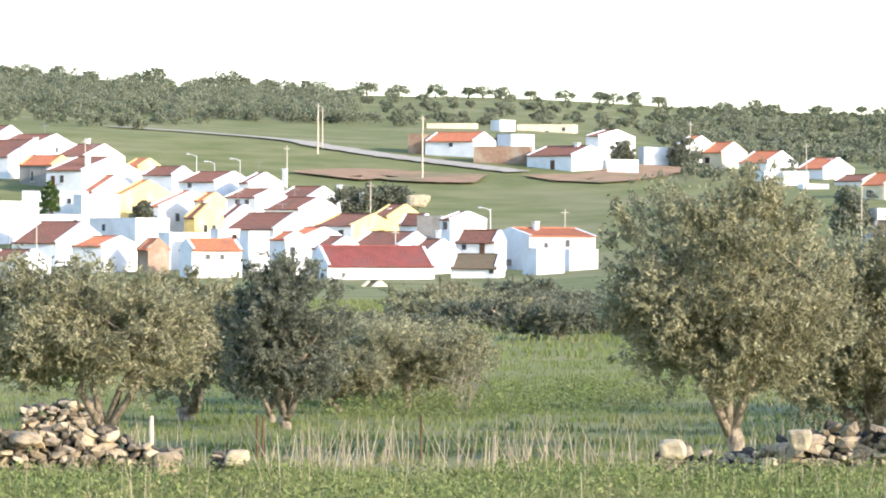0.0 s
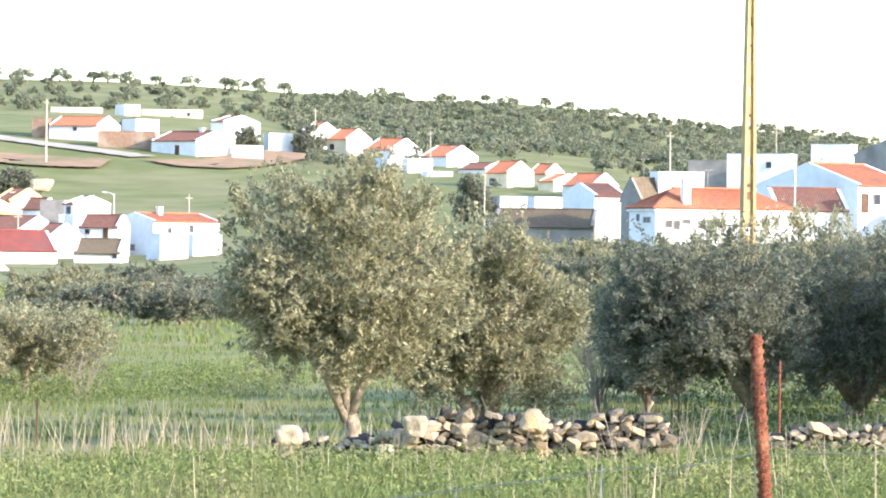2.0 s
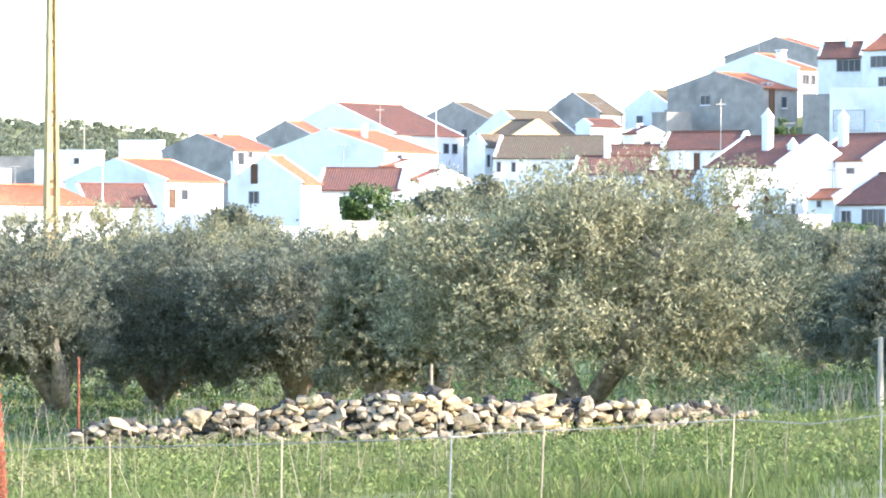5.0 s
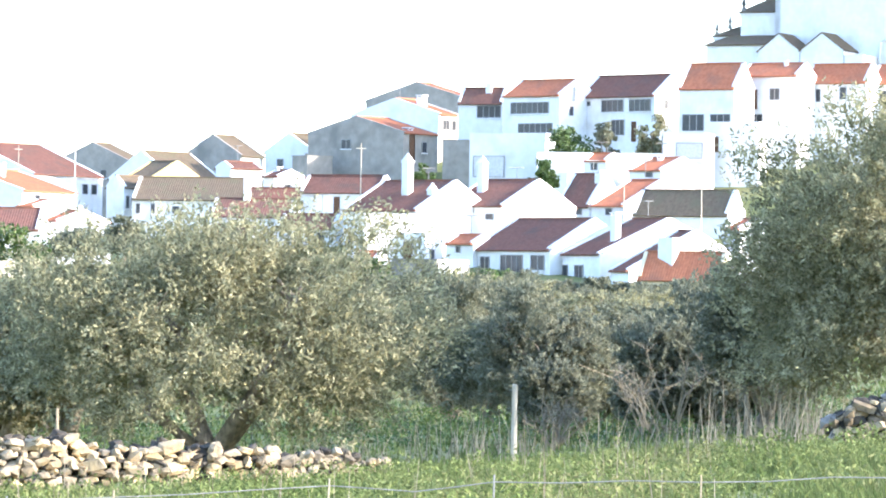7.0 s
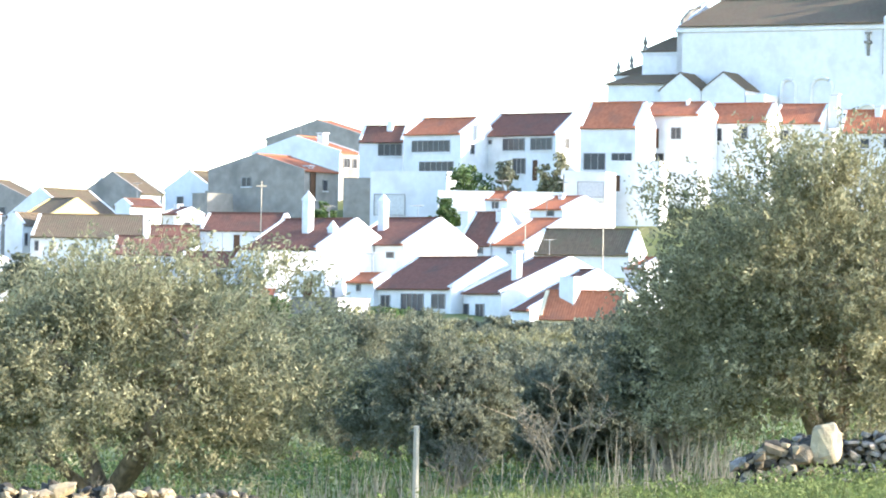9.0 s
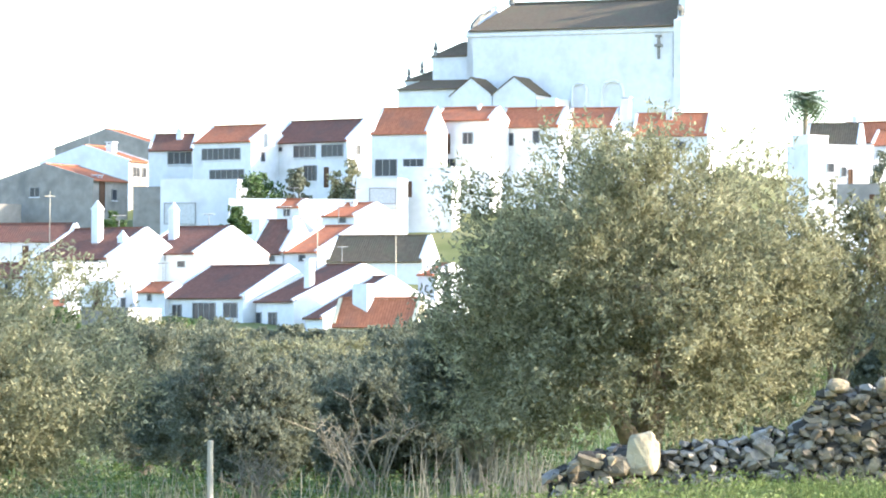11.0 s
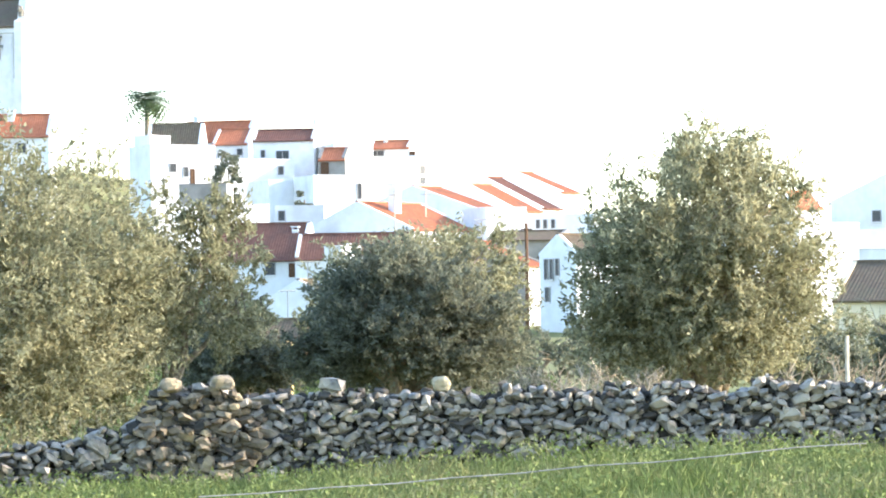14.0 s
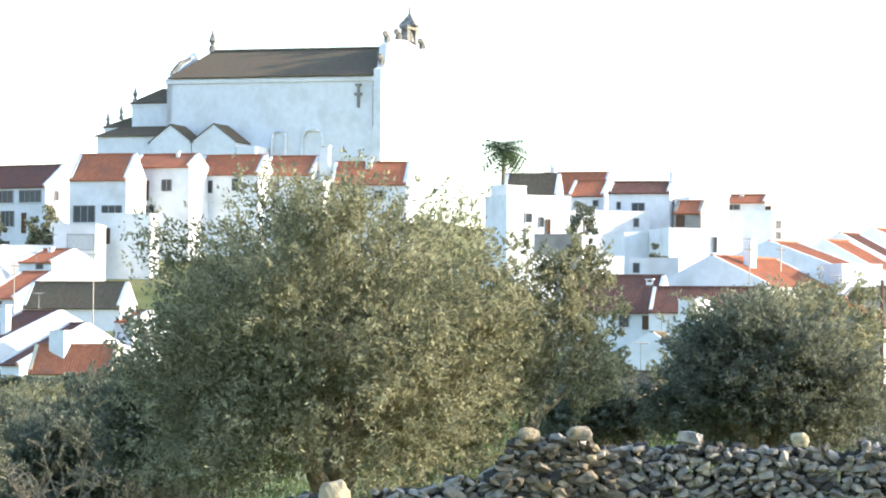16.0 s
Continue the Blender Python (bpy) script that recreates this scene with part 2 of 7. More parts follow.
# ---- houses ----
def slope(name, e0, e1, r0, r1, mat, parent):
    """One tiled roof slope: channels run from the eave e0-e1 up to the ridge r0-r1."""
    e0, e1, r0, r1 = (Vector(p) for p in (e0, e1, r0, r1))
    n = max(4, min(170, int((e1 - e0).length / 0.115)))
    up = (e1 - e0).cross(r0 - e0).normalized()
    if up.z < 0:
        up = -up
    vs, fs = [], []
    for i in range(n + 1):
        h = up * (0.11 if i % 2 else 0.065)
        a, b = e0.lerp(e1, i / n), r0.lerp(r1, i / n)
        vs += [a + h, b + h, a - up * 0.04, b - up * 0.04]
    for i in range(n):
        k = 4 * i
        fs += [(k, k + 4, k + 5, k + 1), (k + 2, k + 3, k + 7, k + 6), (k, k + 2, k + 6, k + 4), (k + 1, k + 5, k + 7, k + 3)]
    fs += [(0, 1, 3, 2), (4 * n, 4 * n + 2, 4 * n + 3, 4 * n + 1)]
    return sheet(name, [tuple(v) for v in vs], fs, mat, parent)


def bar(name, a, b, w, h, mat, parent):
    """A straight coping or ridge piece between two points, w wide and h high."""
    a, b = Vector(a), Vector(b)
    way = (b - a).normalized()
    side = way.cross(Vector((0, 0, 1))).normalized() * w / 2
    up = side.cross(way).normalized() * h
    vs = [tuple(p + s + t) for p in (a, b) for s in (-side, side) for t in (Vector(), up)]
    fs = [(0, 1, 3, 2), (4, 6, 7, 5), (0, 4, 5, 1), (2, 3, 7, 6), (1, 5, 7, 3), (0, 2, 6, 4)]
    return sheet(name, vs, fs, mat, parent)


def opening(kind, face, a0, a1, z0, z1, parent):
    """A framed window or door on the wall 'L' (runs to the left of the corner) or 'R' (runs away to the right)."""
    def place(bm):
        if face == "R":
            bmesh.ops.transform(bm, matrix=Matrix(((0, 1, 0, 0), (1, 0, 0, 0), (0, 0, 1, 0), (0, 0, 0, 1))), verts=bm.verts)
            bmesh.ops.scale(bm, vec=(-1, 1, 1), verts=bm.verts)
            bmesh.ops.recalc_face_normals(bm, faces=bm.faces)
        return bm
    f = 0.07
    bm = bmesh.new()
    rings = []
    for y in (-0.09, 0.02):
        for g in (f, 0.0):
            rings.append([bm.verts.new((x, y, z)) for x, z in ((a0 - g, z0 - g), (a1 + g, z0 - g), (a1 + g, z1 + g), (a0 - g, z1 + g))])
    for q, r in ((0, 1), (1, 3), (3, 2), (2, 0)):
        for k in range(4):
            bm.faces.new((rings[q][k], rings[q][(k + 1) % 4], rings[r][(k + 1) % 4], rings[r][k]))
    bmesh.ops.recalc_face_normals(bm, faces=bm.faces)
    w = part(kind, place(bm), TIMBER if kind == "door" and a1 - a0 < 1.8 else SHUTTER, parent)
    if a1 - a0 > 0.9 and kind == "window":
        n = 1 + int((a1 - a0) / 0.8)
        for k in range(1, n):
            m = a0 + (a1 - a0) * k / n
            part("mullion", place(one_box(m - 0.035, m + 0.035, -0.07, 0.02, z0, z1)), SHUTTER, w)
    part("leaf" if kind == "door" else "pane", place(one_box(a0, a1, -0.03, 0.02, z0, z1)), PANE if kind == "window" else STEEL if a1 - a0 > 1.8 else TIMBER, w)
    if kind == "window":
        part("sill", place(one_box(a0 - 0.12, a1 + 0.12, -0.16, 0.0, z0 - f - 0.09, z0 - f, bevel=0.015)), WHITE, w)
    return w


def chimney(x, y, z0, z1, w, parent, pointed=False):
    z1 -= w * 1.1 if pointed else 0.28
    bm = one_box(-w / 2, w / 2, -w / 2, w / 2, 0, z1 - z0, bevel=0.03)
    c = part("chimney", bm, WHITE, parent)
    c.location = (x, y, z0)
    if pointed:
        bm = bmesh.new()
        bmesh.ops.create_cone(bm, segments=4, radius1=w * 0.72, radius2=0.03, depth=w * 0.9, cap_ends=True, matrix=pose(0, 0, z1 - z0 + w * 0.65, 0, 0, 45))
        box(bm, -w * 0.56, w * 0.56, -w * 0.56, w * 0.56, z1 - z0, z1 - z0 + w * 0.2)
    else:
        bm = bmesh.new()
        for sx in (-1, 1):
            for sy in (-1, 1):
                box(bm, sx * w * 0.42 - 0.05, sx * w * 0.42 + 0.05, sy * w * 0.42 - 0.05, sy * w * 0.42 + 0.05, z1 - z0, z1 - z0 + 0.18)
        box(bm, -w * 0.62, w * 0.62, -w * 0.62, w * 0.62, z1 - z0 + 0.18, z1 - z0 + 0.28)
    part("chimney_cap", bm, WHITE, c)
    return c


COLOURS = {"white": WHITE, "cream": CREAM, "yellow": YELLOW, "grey": GREY, "brown": BROWN}
TILES = {"orange": (ORANGE, "orange clay tiled"), "russet": (RUSSET, "dark red clay tiled"), "umber": (UMBER, "lichen-darkened tiled"), "crimson": (CRIMSON, "dull red sheet")}


def house(stand, u, d, z_eave, left, right, theta, kind, rise_m, tile="orange", wall="white", wall2="", openings=(), stacks=(), extra=""):
    """A house whose nearest corner stands at (u, d). Its left wall is `left` metres long, its right wall `right`; theta turns it.
    kind: L ridge along the left wall, R ridge along the right wall, H hipped, F flat with a parapet."""
    p = spot(u, d, stand)
    th = radians(theta)
    ends = [p]
    xa = Vector((math.cos(th + u / 1000), -math.sin(th + u / 1000)))
    ya = Vector((math.sin(th + u / 1000), math.cos(th + u / 1000)))
    ends += [p - xa * left, p + ya * right, p - xa * left + ya * right]
    base = min(ground_z(q.x, q.y) for q in ends) - 0.4
    base = min(base, z_eave - 2.4)
    home = empty("house", p.x, p.y, base, -(th + u / 1000))
    h = z_eave - base
    rise_m = max(rise_m, 0.5)
    w, dp, top = left, right, h + rise_m
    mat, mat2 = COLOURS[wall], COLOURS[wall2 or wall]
    t = 0.3

    def ring(axis_walls, m):
        bm = bmesh.new()
        for q in axis_walls:
            vs = [bm.verts.new(v) for v in q[0]] + [bm.verts.new(Vector(v) + Vector(q[1])) for v in q[0]]
            n = len(q[0])
            bm.faces.new(vs[:n])
            bm.faces.new(vs[n:][::-1])
            for k in range(n):
                bm.faces.new((vs[k], vs[n + k], vs[n + (k + 1) % n], vs[(k + 1) % n]))
        bmesh.ops.recalc_face_normals(bm, faces=bm.faces)
        return part("wall", bm, m, home)

    gl = kind == "R"
    gr = kind == "L"
    par = 0.35 if kind == "F" else 0.0
    fl = [(-w, 0, 0), (0, 0, 0), (0, 0, h + par)] + ([(-w / 2, 0, top)] if gl else []) + [(-w, 0, h + par)]
    bl = [(a, dp - t, c) for a, b, c in fl]
    fr = [(0, t, 0), (0, dp - t, 0), (0, dp - t, h + par)] + ([(0, dp / 2, top)] if gr else []) + [(0, t, h + par)]
    if gr:
        fr = [(0, t, 0), (0, dp - t, 0), (0, dp - t, h + rise_m * 2 * t / dp), (0, dp / 2, top), (0, t, h + rise_m * 2 * t / dp)]
    lf = [(a - w + t, b, c) for a, b, c in fr]
    ring([(fl, (0, t, 0))], mat)
    ring([(bl, (0, t, 0))], mat)
    ring([(fr, (-t, 0, 0))], mat2)
    ring([(lf, (-t, 0, 0))], mat2)
    rm, words = TILES[tile]
    o = 0.28
    if kind == "L":
        k = rise_m / (dp / 2)
        a, b = -w + 0.02, -0.02
        r = slope("roof", (a, -o, h - k * o), (b, -o, h - k * o), (a, dp / 2, top), (b, dp / 2, top), rm, home)
        slope("roof", (a, dp + o, h - k * o), (b, dp + o, h - k * o), (a, dp / 2, top), (b, dp / 2, top), rm, home)
        bar("ridge_tile", (a, dp / 2, top + 0.06), (b, dp / 2, top + 0.06), 0.3, 0.14, rm, r)
        for x in (-0.15, -w + 0.15):
            for y in (-0.05, dp + 0.05):
                bar("verge", (x, y, h - k * 0.05), (x, dp / 2, top), 0.3, 0.2, mat2, home)
    elif kind == "R":
        k = rise_m / (w / 2)
        a, b = 0.02, dp - 0.02
        r = slope("roof", (o, a, h - k * o), (o, b, h - k * o), (-w / 2, a, top), (-w / 2, b, top), rm, home)
        slope("roof", (-w - o, a, h - k * o), (-w - o, b, h - k * o), (-w / 2, a, top), (-w / 2, b, top), rm, home)
        bar("ridge_tile", (-w / 2, a, top + 0.06), (-w / 2, b, top + 0.06), 0.3, 0.14, rm, r)
        for y in (0.15, dp - 0.15):
            for x in (0.05, -w - 0.05):
                bar("verge", (x, y, h - k * 0.05), (-w / 2, y, top), 0.3, 0.16, mat, home)
    elif kind == "H":
        s = min(w, dp) / 2
        if w >= dp:
            r0, r1 = (-w + s, dp / 2, top), (-s, dp / 2, top)
            ring4 = [((-w - o, -o, h), (o, -o, h), r0, r1), ((-w - o, dp + o, h), (o, dp + o, h), r0, r1), ((o, -o, h), (o, dp + o, h), r1, r1), ((-w - o, -o, h), (-w - o, dp + o, h), r0, r0)]
        else:
            r0, r1 = (-w / 2, s, top), (-w / 2, dp - s, top)
            ring4 = [((o, -o, h), (o, dp + o, h), r0, r1), ((-w - o, -o, h), (-w - o, dp + o, h), r0, r1), ((-w - o, -o, h), (o, -o, h), r0, r0), ((-w - o, dp + o, h), (o, dp + o, h), r1, r1)]
        for q in ring4:
            r = slope("roof", *q, rm, home)
        bar("ridge_tile", (r0[0], r0[1], top + 0.06), (r1[0], r1[1], top + 0.06 + 1e-3), 0.3, 0.14, rm, r)
        part("cornice", one_box(-w - 0.2, 0.2, -0.2, dp + 0.2, h - 0.3, h - 0.12, bevel=0.03), WHITE, home)
    else:
        part("flat_roof", one_box(-w + t, -t, t, dp - t, h - 0.2, h), GREY, home)
        bm = bmesh.new()
        for q in ((-w - 0.05, 0.05, -0.05, 0.25), (-w - 0.05, 0.05, dp - 0.25, dp + 0.05), (-w - 0.05, -w + 0.25, 0.25, dp - 0.25), (-0.25, 0.05, 0.25, dp - 0.25)):
            box(bm, *q, h + par, h + par + 0.08)
        part("coping", bm, mat, home)
    look_in = random.Random(int(abs(u) * 37) + 5)
    if not openings and kind != "F" and look_in.random() < 0.7:
        openings = []
        face, run = ("L", w) if w > 3.4 else ("R", dp)
        if run > 3.4:
            for k in range(1 if run < 6 else 2):
                a = run * (0.3 + 0.4 * k + look_in.uniform(-0.06, 0.06))
                a = a - run if face == "L" else a
                openings.append(("window", face, a - 0.4, a + 0.4, z_eave - 1.75, z_eave - 0.85))
        if dp > 5 and kind == "L" and look_in.random() < 0.4:
            openings.append(("window", "R", dp * 0.5 - 0.3, dp * 0.5 + 0.3, z_eave - 0.9, z_eave - 0.2))
    for kindo, face, a0, a1, z0, z1 in openings:
        if z1 - base < h + (0 if kind != "R" or face == "R" else rise_m):
            opening(kindo, face, a0, a1, z0 - base, z1 - base, home)
    for x, y, z0, z1, cw, pt in stacks:
        chimney(x, y, z0 - base, z1 - base, cw, home, pt)
    pick = random.Random(int(abs(u) * 100))
    if pick.random() < 0.35 and kind != "F":
        x, y = (-w * pick.uniform(0.2, 0.8), dp / 2) if kind in "LH" else (-w / 2, dp * pick.uniform(0.2, 0.8))
        tall = pick.uniform(1.2, 2.2)
        mast = part("aerial", tube(bmesh.new(), [(x, y, top - 0.2), (x, y, top + tall)], [0.035, 0.03], 5), SHUTTER, home)
        bm = bmesh.new()
        box(bm, x - 0.55, x + 0.55, y - 0.02, y + 0.02, top + tall - 0.1, top + tall - 0.06)
        part("aerial_boom", bm, SHUTTER, mast)
        for k in range(-3, 4):
            bm = bmesh.new()
            box(bm, x + k * 0.17 - 0.012, x + k * 0.17 + 0.012, y - 0.3, y + 0.3, top + tall - 0.06, top + tall - 0.03)
            part("aerial_rod", bm, SHUTTER, mast)
    names = {"white": "whitewashed", "cream": "cream-rendered", "yellow": "ochre yellow", "grey": "grey-walled", "brown": "rough brown masonry"}
    roof = {"F": "a flat roof behind a parapet", "H": "a hipped %s roof" % words}.get(kind, "a gabled %s roof" % words)
    tagged(home, "%s house with %s%s" % (names[wall], roof, extra), "house", "village houses")
    return home

# ---- road and earth on the hillside ----
draped('road', [(u, land(u, v)) for u, v in [(-84.1, 30.1), (-64.9, 29.0), (-46.4, 27.7), (-32.1, 25.8), (-15.0, 23.3), (2.2, 21.3), (20.7, 19.1)]], 5.0, TRACK, 'narrow pale country road crossing the hillside', 0.25)
draped('bank', [(u, land(u, v)) for u, v in [(-29.9, 17.8), (-19.2, 18.6), (-3.5, 17.5), (10.8, 17.3)]], 15.0, EARTH, 'bare brown earth bank on the hillside', 0.35)
draped('yard', [(u, land(u, v)) for u, v in [(28.6, 18.6), (36.5, 17.2), (46.4, 18.7), (56.4, 21.0)]], 12.0, EARTH, 'bare ochre earth yard below a house', 0.3)

# ---- the village ----
house(0, -112.90, 600, 18.05, 6.93, 10.29, 30, 'L', 1.80, 'russet', 'white')
house(0, -102.74, 590, 16.66, 7.01, 12.81, 30, 'L', 1.69, 'russet', 'white', stacks=[(7.30, 3.00, 16.16, 17.67, 0.51, False)])
house(0, -90.29, 580, 14.90, 4.98, 11.93, 30, 'L', 1.74, 'russet', 'white')
house(0, -109.34, 570, 14.42, 7.05, 14.66, 30, 'L', 2.52, 'russet', 'white', stacks=[(2.73, 3.00, 13.92, 17.27, 0.57, False)])
house(0, -98.47, 560, 13.13, 5.27, 6.08, 30, 'L', 1.28, 'orange', 'grey', 'yellow', openings=[('window', 'L', -3.42, -2.96, 10.89, 12.17)])
house(0, -90.97, 545, 12.08, 5.66, 16.66, 30, 'L', 1.95, 'russet', 'white', openings=[('window', 'L', -3.42, -2.88, 10.44, 11.38), ('door', 'L', -4.76, -4.32, 9.43, 11.30)], stacks=[(-0.81, 3.00, 11.58, 14.57, 0.55, True)])
house(0, -76.82, 562, 13.02, 2.32, 6.74, 30, 'L', 1.12, 'orange', 'yellow')
house(0, -68.29, 548, 11.60, 4.79, 6.42, 30, 'L', 1.17, 'russet', 'white')
house(0, -88.10, 522, 8.76, 1.89, 12.68, 30, 'L', 2.31, 'orange', 'white')
house(0, -82.28, 510, 7.81, 1.50, 17.34, 30, 'L', 2.40, 'orange', 'yellow')
house(0, -71.50, 498, 6.71, 1.64, 16.79, 30, 'L', 1.99, 'orange', 'white')
house(0, -60.15, 496, 7.43, 1.50, 5.67, 30, 'L', 0.99, 'orange', 'white', 'yellow')
house(0, -62.54, 482, 5.20, 1.50, 7.02, 30, 'L', 1.65, 'russet', 'yellow')
house(0, -57.63, 532, 10.44, 5.62, 10.64, 30, 'L', 1.37, 'russet', 'white', openings=[('window', 'L', -4.12, -3.60, 9.68, 10.21)])
house(0, -49.10, 528, 10.25, 1.50, 9.50, 30, 'L', 1.36, 'russet', 'white', stacks=[(3.83, 3.00, 9.75, 12.21, 0.53, False)])
house(0, -47.37, 508, 8.05, 4.53, 8.71, 30, 'L', 1.09, 'russet', 'white', openings=[('window', 'L', -2.93, -2.35, 7.25, 7.76), ('window', 'L', -1.51, -0.92, 7.25, 7.76)])
house(0, -34.84, 516, 7.90, 4.68, 10.03, 30, 'L', 1.70, 'russet', 'white', openings=[('window', 'L', -2.72, -2.04, 8.12, 8.56), ('window', 'L', -1.19, -0.60, 8.04, 8.49)], stacks=[(3.40, 3.00, 7.40, 9.89, 0.52, False)])
house(0, -26.57, 510, 7.12, 1.50, 6.41, 30, 'L', 1.31, 'russet', 'white', stacks=[(2.02, 2.56, 6.62, 8.80, 0.44, False)])
house(0, -36.25, 496, 6.45, 5.07, 10.49, 30, 'L', 1.49, 'russet', 'white')
house(0, -56.85, 490, 4.09, 1.50, 13.58, 30, 'L', 2.80, 'russet', 'white')
house(0, -42.62, 470, 3.83, 6.75, 10.34, 30, 'L', 1.88, 'russet', 'white', openings=[('window', 'L', -5.97, -5.43, 2.35, 3.43), ('window', 'L', -4.11, -3.64, 2.62, 3.43)])
house(0, -23.12, 472, 4.30, 4.98, 10.79, 30, 'L', 1.35, 'russet', 'white', 'yellow', openings=[('window', 'L', -1.71, -1.09, 3.22, 3.76)])
house(0, -14.01, 492, 5.49, 2.52, 9.28, 30, 'L', 1.55, 'russet', 'yellow', stacks=[(-1.46, 3.00, 4.99, 6.68, 0.42, False)])
house(0, -5.45, 485, 4.63, 3.20, 3.00, 30, 'L', 1.18, 'russet', 'white')
house(0, -0.61, 472, 5.16, 2.92, 3.00, 14, 'F', 0.50, 'russet', 'grey')
house(0, 1.81, 462, 5.03, 1.50, 6.97, 38, 'L', 0.86, 'russet', 'white', openings=[('window', 'L', -1.01, -0.42, 3.91, 4.70)])
house(0, -35.21, 456, 2.81, 2.93, 9.77, 30, 'L', 1.11, 'orange', 'white')
house(0, -11.12, 450, 1.96, 6.24, 8.23, 30, 'L', 1.48, 'russet', 'white', stacks=[(3.41, 3.00, 1.46, 3.76, 0.45, False)])
house(0, -28.21, 440, 1.59, 2.47, 7.04, 30, 'L', 1.26, 'russet', 'white')
house(0, -3.98, 440, 1.15, 2.61, 7.42, 30, 'L', 1.45, 'russet', 'white')
house(0, 13.10, 446, 2.46, 4.88, 3.13, 24, 'L', 1.21, 'russet', 'white', openings=[('window', 'L', -4.05, -3.56, 1.57, 2.08), ('door', 'L', -1.81, -1.33, 1.18, 2.14)])
house(0, 13.71, 426, -0.31, 5.19, 3.00, 16, 'L', 1.28, 'umber', 'white', openings=[('window', 'L', -0.89, -0.44, -0.98, -0.55)])
house(0, -19.03, 395, -2.94, 1.50, 4.84, 34, 'L', 1.19, 'umber', 'cream')
house(0, -91.63, 502, 8.25, 7.33, 5.52, 12, 'F', 0.50, 'russet', 'white', openings=[('door', 'L', -2.93, -2.57, 6.10, 7.68), ('window', 'L', -1.47, -1.03, 7.11, 7.68)])
house(0, -111.35, 482, 6.69, 2.60, 5.52, 58, 'F', 0.50, 'russet', 'white')
house(0, -91.58, 472, 5.04, 4.93, 4.66, 10, 'F', 0.50, 'russet', 'white', openings=[('window', 'L', -0.62, -0.27, 4.23, 4.77)])
house(0, -90.91, 496, 7.75, 2.01, 5.60, 58, 'F', 0.50, 'russet', 'white')
house(0, -97.19, 452, 2.06, 5.82, 12.40, 30, 'L', 2.32, 'russet', 'white')
house(0, -77.42, 466, 4.64, 7.35, 5.97, 42, 'F', 0.50, 'russet', 'white', openings=[('window', 'L', -5.20, -4.84, 3.58, 4.24)])
house(0, -85.87, 432, 1.70, 3.71, 8.27, 30, 'L', 0.99, 'orange', 'white')
house(0, -74.25, 430, 1.42, 1.50, 3.63, 40, 'L', 1.04, 'orange', 'brown')
house(0, -63.18, 420, 1.45, 2.64, 6.10, 60, 'R', 0.96, 'orange', 'white', openings=[('window', 'R', 1.66, 2.15, 0.37, 0.85), ('window', 'R', 3.46, 3.88, 0.37, 0.85)])
house(0, -68.89, 446, 2.89, 2.71, 6.35, 62, 'F', 0.50, 'russet', 'white')
house(0, -56.68, 442, 3.28, 1.54, 3.00, 55, 'F', 0.50, 'russet', 'white', openings=[('door', 'R', 2.00, 2.39, 2.02, 3.03)])
house(0, -49.01, 440, 3.04, 1.50, 3.00, 50, 'F', 0.50, 'russet', 'white')
house(0, -39.75, 432, 2.55, 2.18, 3.84, 40, 'L', 0.74, 'orange', 'white')
house(0, -107.00, 405, 0.15, 4.24, 6.05, 35, 'L', 1.04, 'russet', 'white')
house(0, -29.04, 420, -0.20, 6.60, 11.99, 72, 'R', 1.98, 'crimson', 'white')
house(0, 21.78, 450, 3.13, 7.73, 9.26, 55, 'R', 0.85, 'orange', 'white', openings=[('window', 'R', 2.04, 2.51, 1.34, 2.37), ('window', 'R', 5.02, 5.57, 1.93, 2.70), ('window', 'L', -4.93, -3.59, -0.22, 0.42), ('window', 'L', -0.78, -0.15, -0.08, 0.31)], stacks=[(-3.05, 3.00, 3.33, 4.81, 0.58, False)])
house(0, 23.66, 432, 1.35, 3.09, 3.50, 60, 'F', 0.50, 'russet', 'white')
house(0, 31.92, 440, 1.24, 2.50, 3.50, 65, 'F', 0.50, 'russet', 'white')
house(0, 7.55, 640, 19.05, 8.68, 8.65, 25, 'L', 1.48, 'orange', 'white', openings=[('window', 'L', -4.34, -3.73, 18.21, 18.76)])
house(0, -5.01, 645, 19.88, 2.67, 5.00, 15, 'F', 0.50, 'russet', 'brown')
house(0, 7.81, 790, 26.31, 9.69, 5.00, 8, 'F', 0.50, 'russet', 'cream')
house(0, 14.23, 780, 26.68, 2.68, 4.25, 45, 'F', 0.50, 'russet', 'white')
house(0, 32.77, 790, 26.18, 11.40, 6.00, 8, 'F', 0.50, 'russet', 'cream', openings=[('window', 'L', -5.70, -5.01, 24.35, 25.25), ('window', 'L', -2.28, -1.71, 25.27, 25.94)])
house(0, 17.10, 650, 20.10, 3.28, 5.38, 45, 'F', 0.50, 'russet', 'white')
house(0, 21.82, 630, 17.57, 9.09, 3.50, 8, 'F', 0.50, 'russet', 'brown')
house(0, 32.37, 620, 16.38, 9.25, 9.37, 40, 'L', 1.51, 'russet', 'white', openings=[('door', 'L', -4.28, -3.58, 14.16, 15.57)], stacks=[(-2.61, 4.48, 16.58, 18.51, 0.71, False)])
house(0, 41.78, 625, 15.46, 2.50, 5.36, 60, 'F', 0.50, 'russet', 'white')
house(0, 39.18, 660, 20.55, 2.50, 12.26, 30, 'L', 1.10, 'russet', 'white')
house(0, 50.59, 640, 17.82, 2.67, 5.00, 70, 'F', 0.50, 'russet', 'white')
house(0, 61.25, 650, 18.57, 2.50, 10.21, 30, 'L', 1.79, 'orange', 'white')
